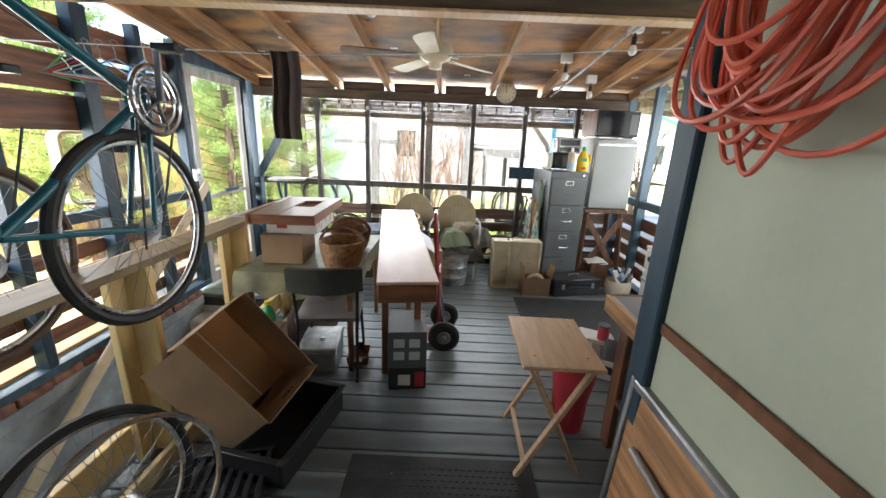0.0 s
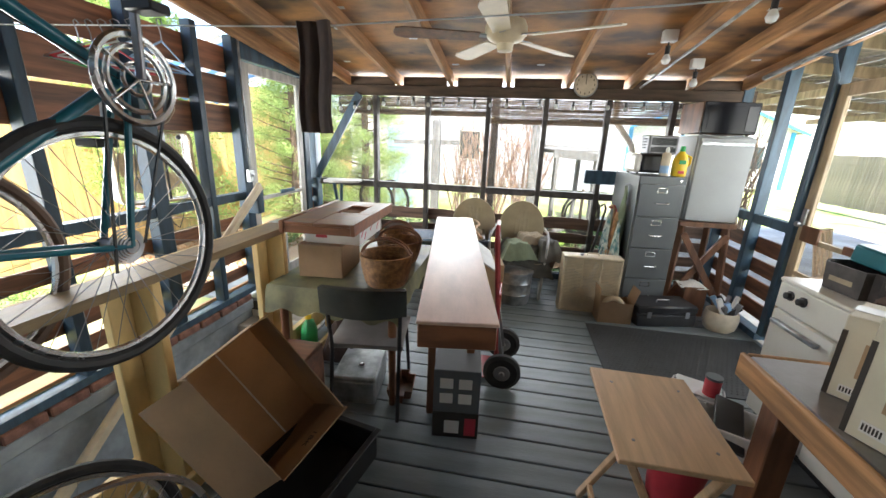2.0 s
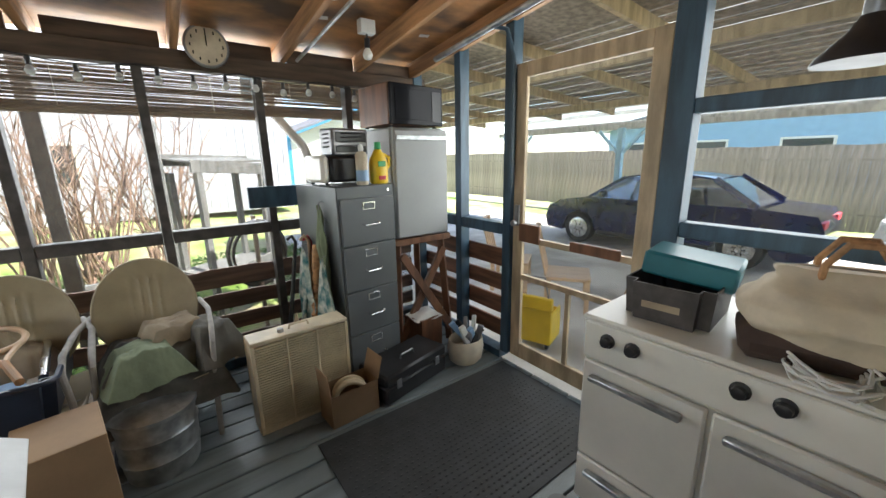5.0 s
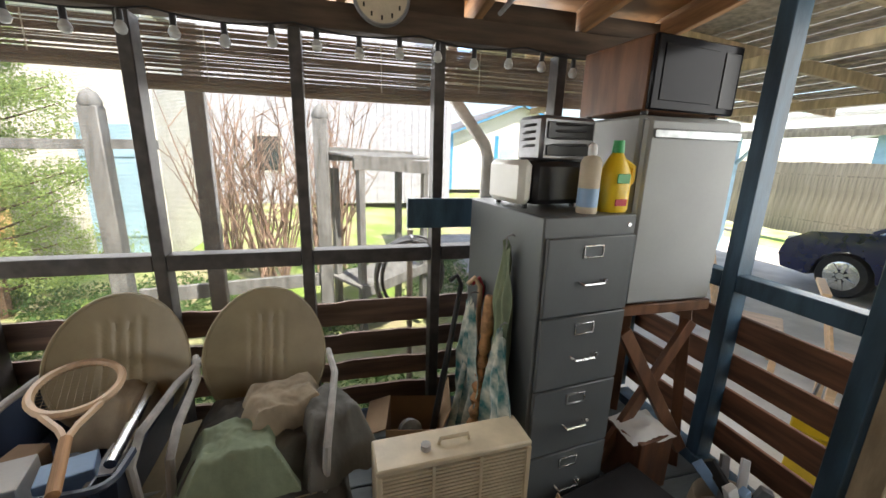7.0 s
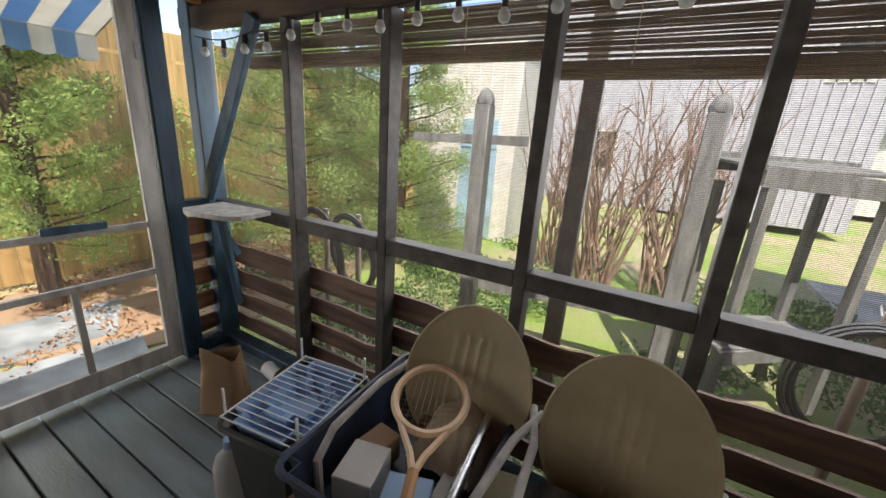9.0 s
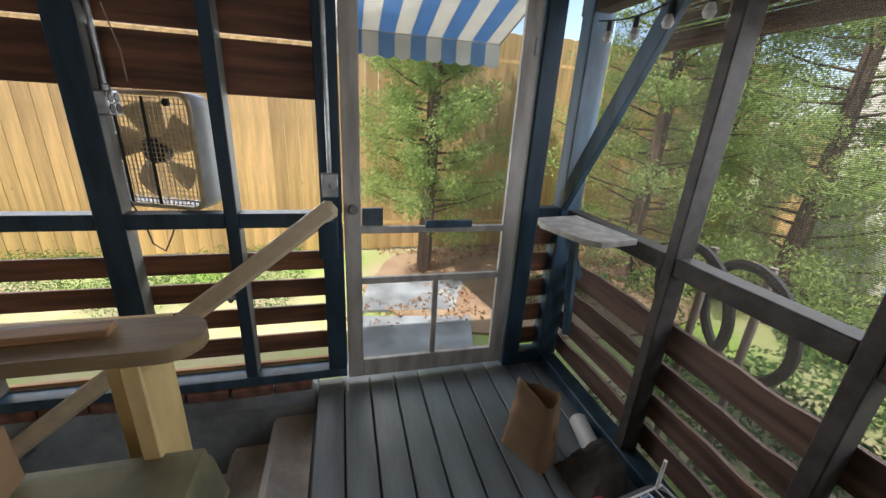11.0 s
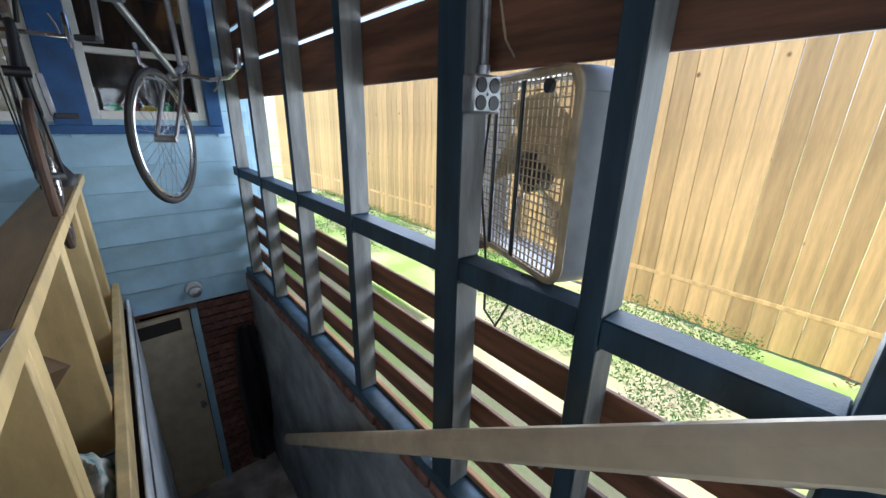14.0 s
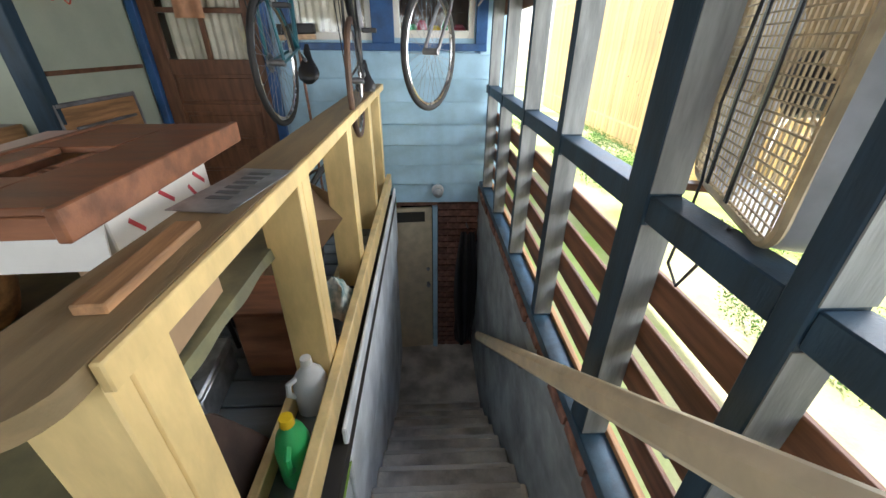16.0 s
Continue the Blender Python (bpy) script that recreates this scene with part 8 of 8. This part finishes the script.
def bulb(parent, at, r=0.022):
    part("socket", Shape().rod((at[0], at[1], at[2] + r * 1.2), (at[0], at[1], at[2] + r * 3.0), r * 0.55), BLACK, parent)
    return part("bulb", Shape().turned([(0.0, -r), (r * 0.7, -r * 0.72), (r, 0), (r * 0.75, r * 0.75), (r * 0.45, r * 1.25)], at, seg=14), WHITEP if r > 0.025 else CLEARP, parent)


sl = thing("string_lights", (0, 0, 0), "string of round clear bulbs on a black wire along the beam", "string lights")
wire, n = [], 24
for k in range(n * 4 + 1):
    x = WALL_X + 0.15 + (RIGHT_X - WALL_X - 0.5) * k / (n * 4)
    wire.append((x, 5.44, 2.05 - 0.03 * abs(math.sin(math.pi * k / 12)) - (0.06 if x < -0.6 else 0)))
part("wire", Shape().tube(wire, 0.0035, 5), BLACK, sl)
for k in range(n):
    p = wire[k * 4 + 2]
    bulb(sl, (p[0], p[1], p[2] - 0.07))
for x, y in ((0.45, 3.15), (2.28, 3.6), (2.0, 4.3), (2.45, 4.9)):
    lb = thing("bare_bulb", (x, y, roof_z(y) - 0.1), "bare white light bulb hanging from a rafter", "bulb", "bare bulbs")
    bulb(lb, (0, 0, 0), 0.032)
    part("cable", Shape().rod((0, 0, 0.09), (0, 0, 0.12), 0.006), BLACK, lb)
    part("ceiling_box", Shape().box((-0.05, -0.03, 0.12), (0.05, 0.03, 0.2), 0.004), WHITEP, lb)
cd = thing("ceiling_conduit", (0, 0, 0), "grey metal conduit along the rafters", "conduit")
part("pipe", Shape().tube([(2.16, 5.4, roof_z(5.4) - 0.012), (2.2, 3.6, roof_z(3.6) - 0.012), (2.25, 3.06, roof_z(3.06) - 0.012)], 0.011, 8), GALV, cd)
part("pipe", Shape().tube([(3.05, 5.0, roof_z(5.0) - 0.02), (3.05, 3.4, roof_z(3.4) - 0.02), (3.05, 1.5, roof_z(1.5) - 0.02)], 0.02, 8), GALV, cd)
part("pipe", Shape().tube([(3.145, 4.3, 1.3), (3.145, 4.3, 2.1), (3.10, 4.32, 2.25), (3.05, 4.4, roof_z(4.4) - 0.02)], 0.014, 8), NAVY, cd)
wl = thing("clothes_line", (0, 0, 0), "thin white clothes line strung across under the roof", "line")
part("line", Shape().tube([(WALL_X + 0.06, 2.35, 1.96), (0.2, 2.38, 1.945), (1.4, 2.4, 2.0), (RIGHT_X - 0.06, 2.42, 2.14)], 0.003, 5), WHITEP, wl)
cl_ = thing("hanging_trousers", (0.22, 2.33, 1.945), "dark brown folded trousers hanging on the line", "trousers", turn=-8)
part("cloth", Shape().sheet(lambda u, v: ((u - 0.5) * 0.135 + 0.008 * math.sin(v * 6), 0.022 * math.sin(u * math.pi) + 0.006 * math.sin(u * 14), 0.005 - 0.37 * v), 22, 14, 0.014), BROWNCLOTH, cl_)
for k, (x, mt) in enumerate(((-0.55, BLUEP), (-0.62, WHITEP), (-0.68, REDP), (-0.74, STEELD), (-0.42, BLUEP), (-0.8, GREENP))):
    h = thing("coat_hanger", (x, 2.36, 1.955), "empty coat hanger hooked on the line", "hanger", "coat hangers on the line", turn=70 + 9 * k)
    part("hook", Shape().tube([(0.02, 0, 0.0), (0.015, 0, 0.014), (0, 0, 0.018), (-0.015, 0, 0.01), (0, 0, -0.03), (0, 0, -0.06)], 0.0025, 5), STEELD, h)
    part("arm_bar", Shape().tube([(0, 0, -0.06), (-0.2, 0, -0.15), (0.2, 0, -0.15)], 0.004, 5, True), mt, h)
pd = thing("pendant_lamp", (2.62, 2.70, 1.70), "dark metal cone pendant lamp with a white inside", "lamp")
part("shade", Shape().turned([(0.12, 0), (0.118, 0.01), (0.05, 0.07), (0.03, 0.10), (0.028, 0.10), (0.046, 0.066), (0.112, 0.006)], seg=26), BLACK, pd)
part("holder", Shape().rod((0, 0, 0.09), (0, 0, 0.15), 0.028), GALV, pd)
pd.scale = (0.82, 0.82, 1.0)
part("cable", Shape().rod((0, 0, 0.15), (0, 0, roof_z(2.7) - 1.70), 0.004), BLACK, pd)

# nail plates on the sheathing
rng = random.Random(17)
plates = thing("nail_plates", (0, 0, 0), "small pale metal plates nailed to the roof boards", "plates")
for k in range(26):
    x, y = rng.uniform(-1.2, 3.0), rng.uniform(1.8, 5.3)
    part("plate", Shape().box((-0.035, -0.02, -0.002), (0.035, 0.02, 0.0), 0).moved(pose(x, y, roof_z(y) + 0.1185, math.degrees(math.atan(-0.12)), 0, rng.uniform(-20, 20))), WHITEP, plates)

# rolled bamboo blinds outside the screens
for x0, x1, drop in ((WALL_X + 0.3, 0.60, 0.155), (0.62, 1.90, 0.225), (1.92, RIGHT_X - 0.1, 0.195)):
    bb_ = thing("bamboo_blind", ((x0 + x1) / 2, FAR_Y + 0.10, 2.05), "weathered split bamboo blind partly rolled up", "blind", "bamboo blinds")
    w = (x1 - x0) / 2
    n = int(drop / 0.0085)
    rng = random.Random(int(x0 * 100) + 7)
    for k in range(n):
        if rng.random() < 0.06:
            continue
        z = -0.0085 * k
        part("slat", Shape().bar((-w, rng.uniform(-0.004, 0.004), z + rng.uniform(-0.005, 0.005)), (w, rng.uniform(-0.004, 0.004), z + rng.uniform(-0.006, 0.006)), 0.003, 0.0082, 0), BAMBOO, bb_, smooth=False)
    rl = Shape()
    for k in range(9):
        u = 2 * math.pi * k / 9
        rl.rod((-w, 0.03 + 0.022 * math.cos(u), -drop - 0.01 + 0.022 * math.sin(u)), (w, 0.03 + 0.022 * math.cos(u), -drop - 0.01 + 0.022 * math.sin(u)), 0.009, seg=6)
    part("roll", rl, BAMBOO, bb_)
    for x in (-w * 0.6, w * 0.6):
        part("string", Shape().tube([(x, -0.01, 0), (x, -0.012, -drop)], 0.003, 4), CANVAS, bb_)

# striped awning outside the garden door
aw = thing("striped_awning", (-1.62, 4.8, 2.36), "blue and white striped fabric awning over the garden door", "awning")
for k in range(11):
    y = -0.62 + 0.115 * k
    part("stripe", Shape().sheet(lambda u, v, y=y: (-1.0 * v, y + 0.115 * u, -0.30 * v), 2, 6, 0.004), AWNBLUE if k % 2 else AWNWHITE, aw, smooth=False)
    part("valance", Shape().sheet(lambda u, v, y=y: (-1.0, y + 0.115 * u, -0.302 - (0.15 + 0.02 * math.sin(math.pi * u)) * v), 6, 2, 0.003), AWNBLUE if k % 2 else AWNWHITE, aw, smooth=False)
part("frame", Shape().tube([(0, -0.62, 0), (-1.0, -0.62, -0.3), (-1.0, 0.64, -0.3), (0, 0.64, 0)], 0.01, 6), FRAMEW, aw)

# gutter downpipe outside the far screens
dp = thing("downspout", (2.06, 5.85, -0.16), "grey weathered metal downspout with an offset bend", "downspout")
part("pipe", Shape().tube([(0, 0, 2.66), (0, 0, 2.10), (0.01, 0, 2.03), (0.23, 0, 1.76), (0.25, 0, 1.69), (0.25, 0, 0.0)], 0.036, 10), FRAMEW, dp)
for z in (1.45, 0.5):
    part("strap", Shape().ring((0.25, 0, z), (0, 0, 1), 0.038, 0.005, 16, 5), STEELD, dp)
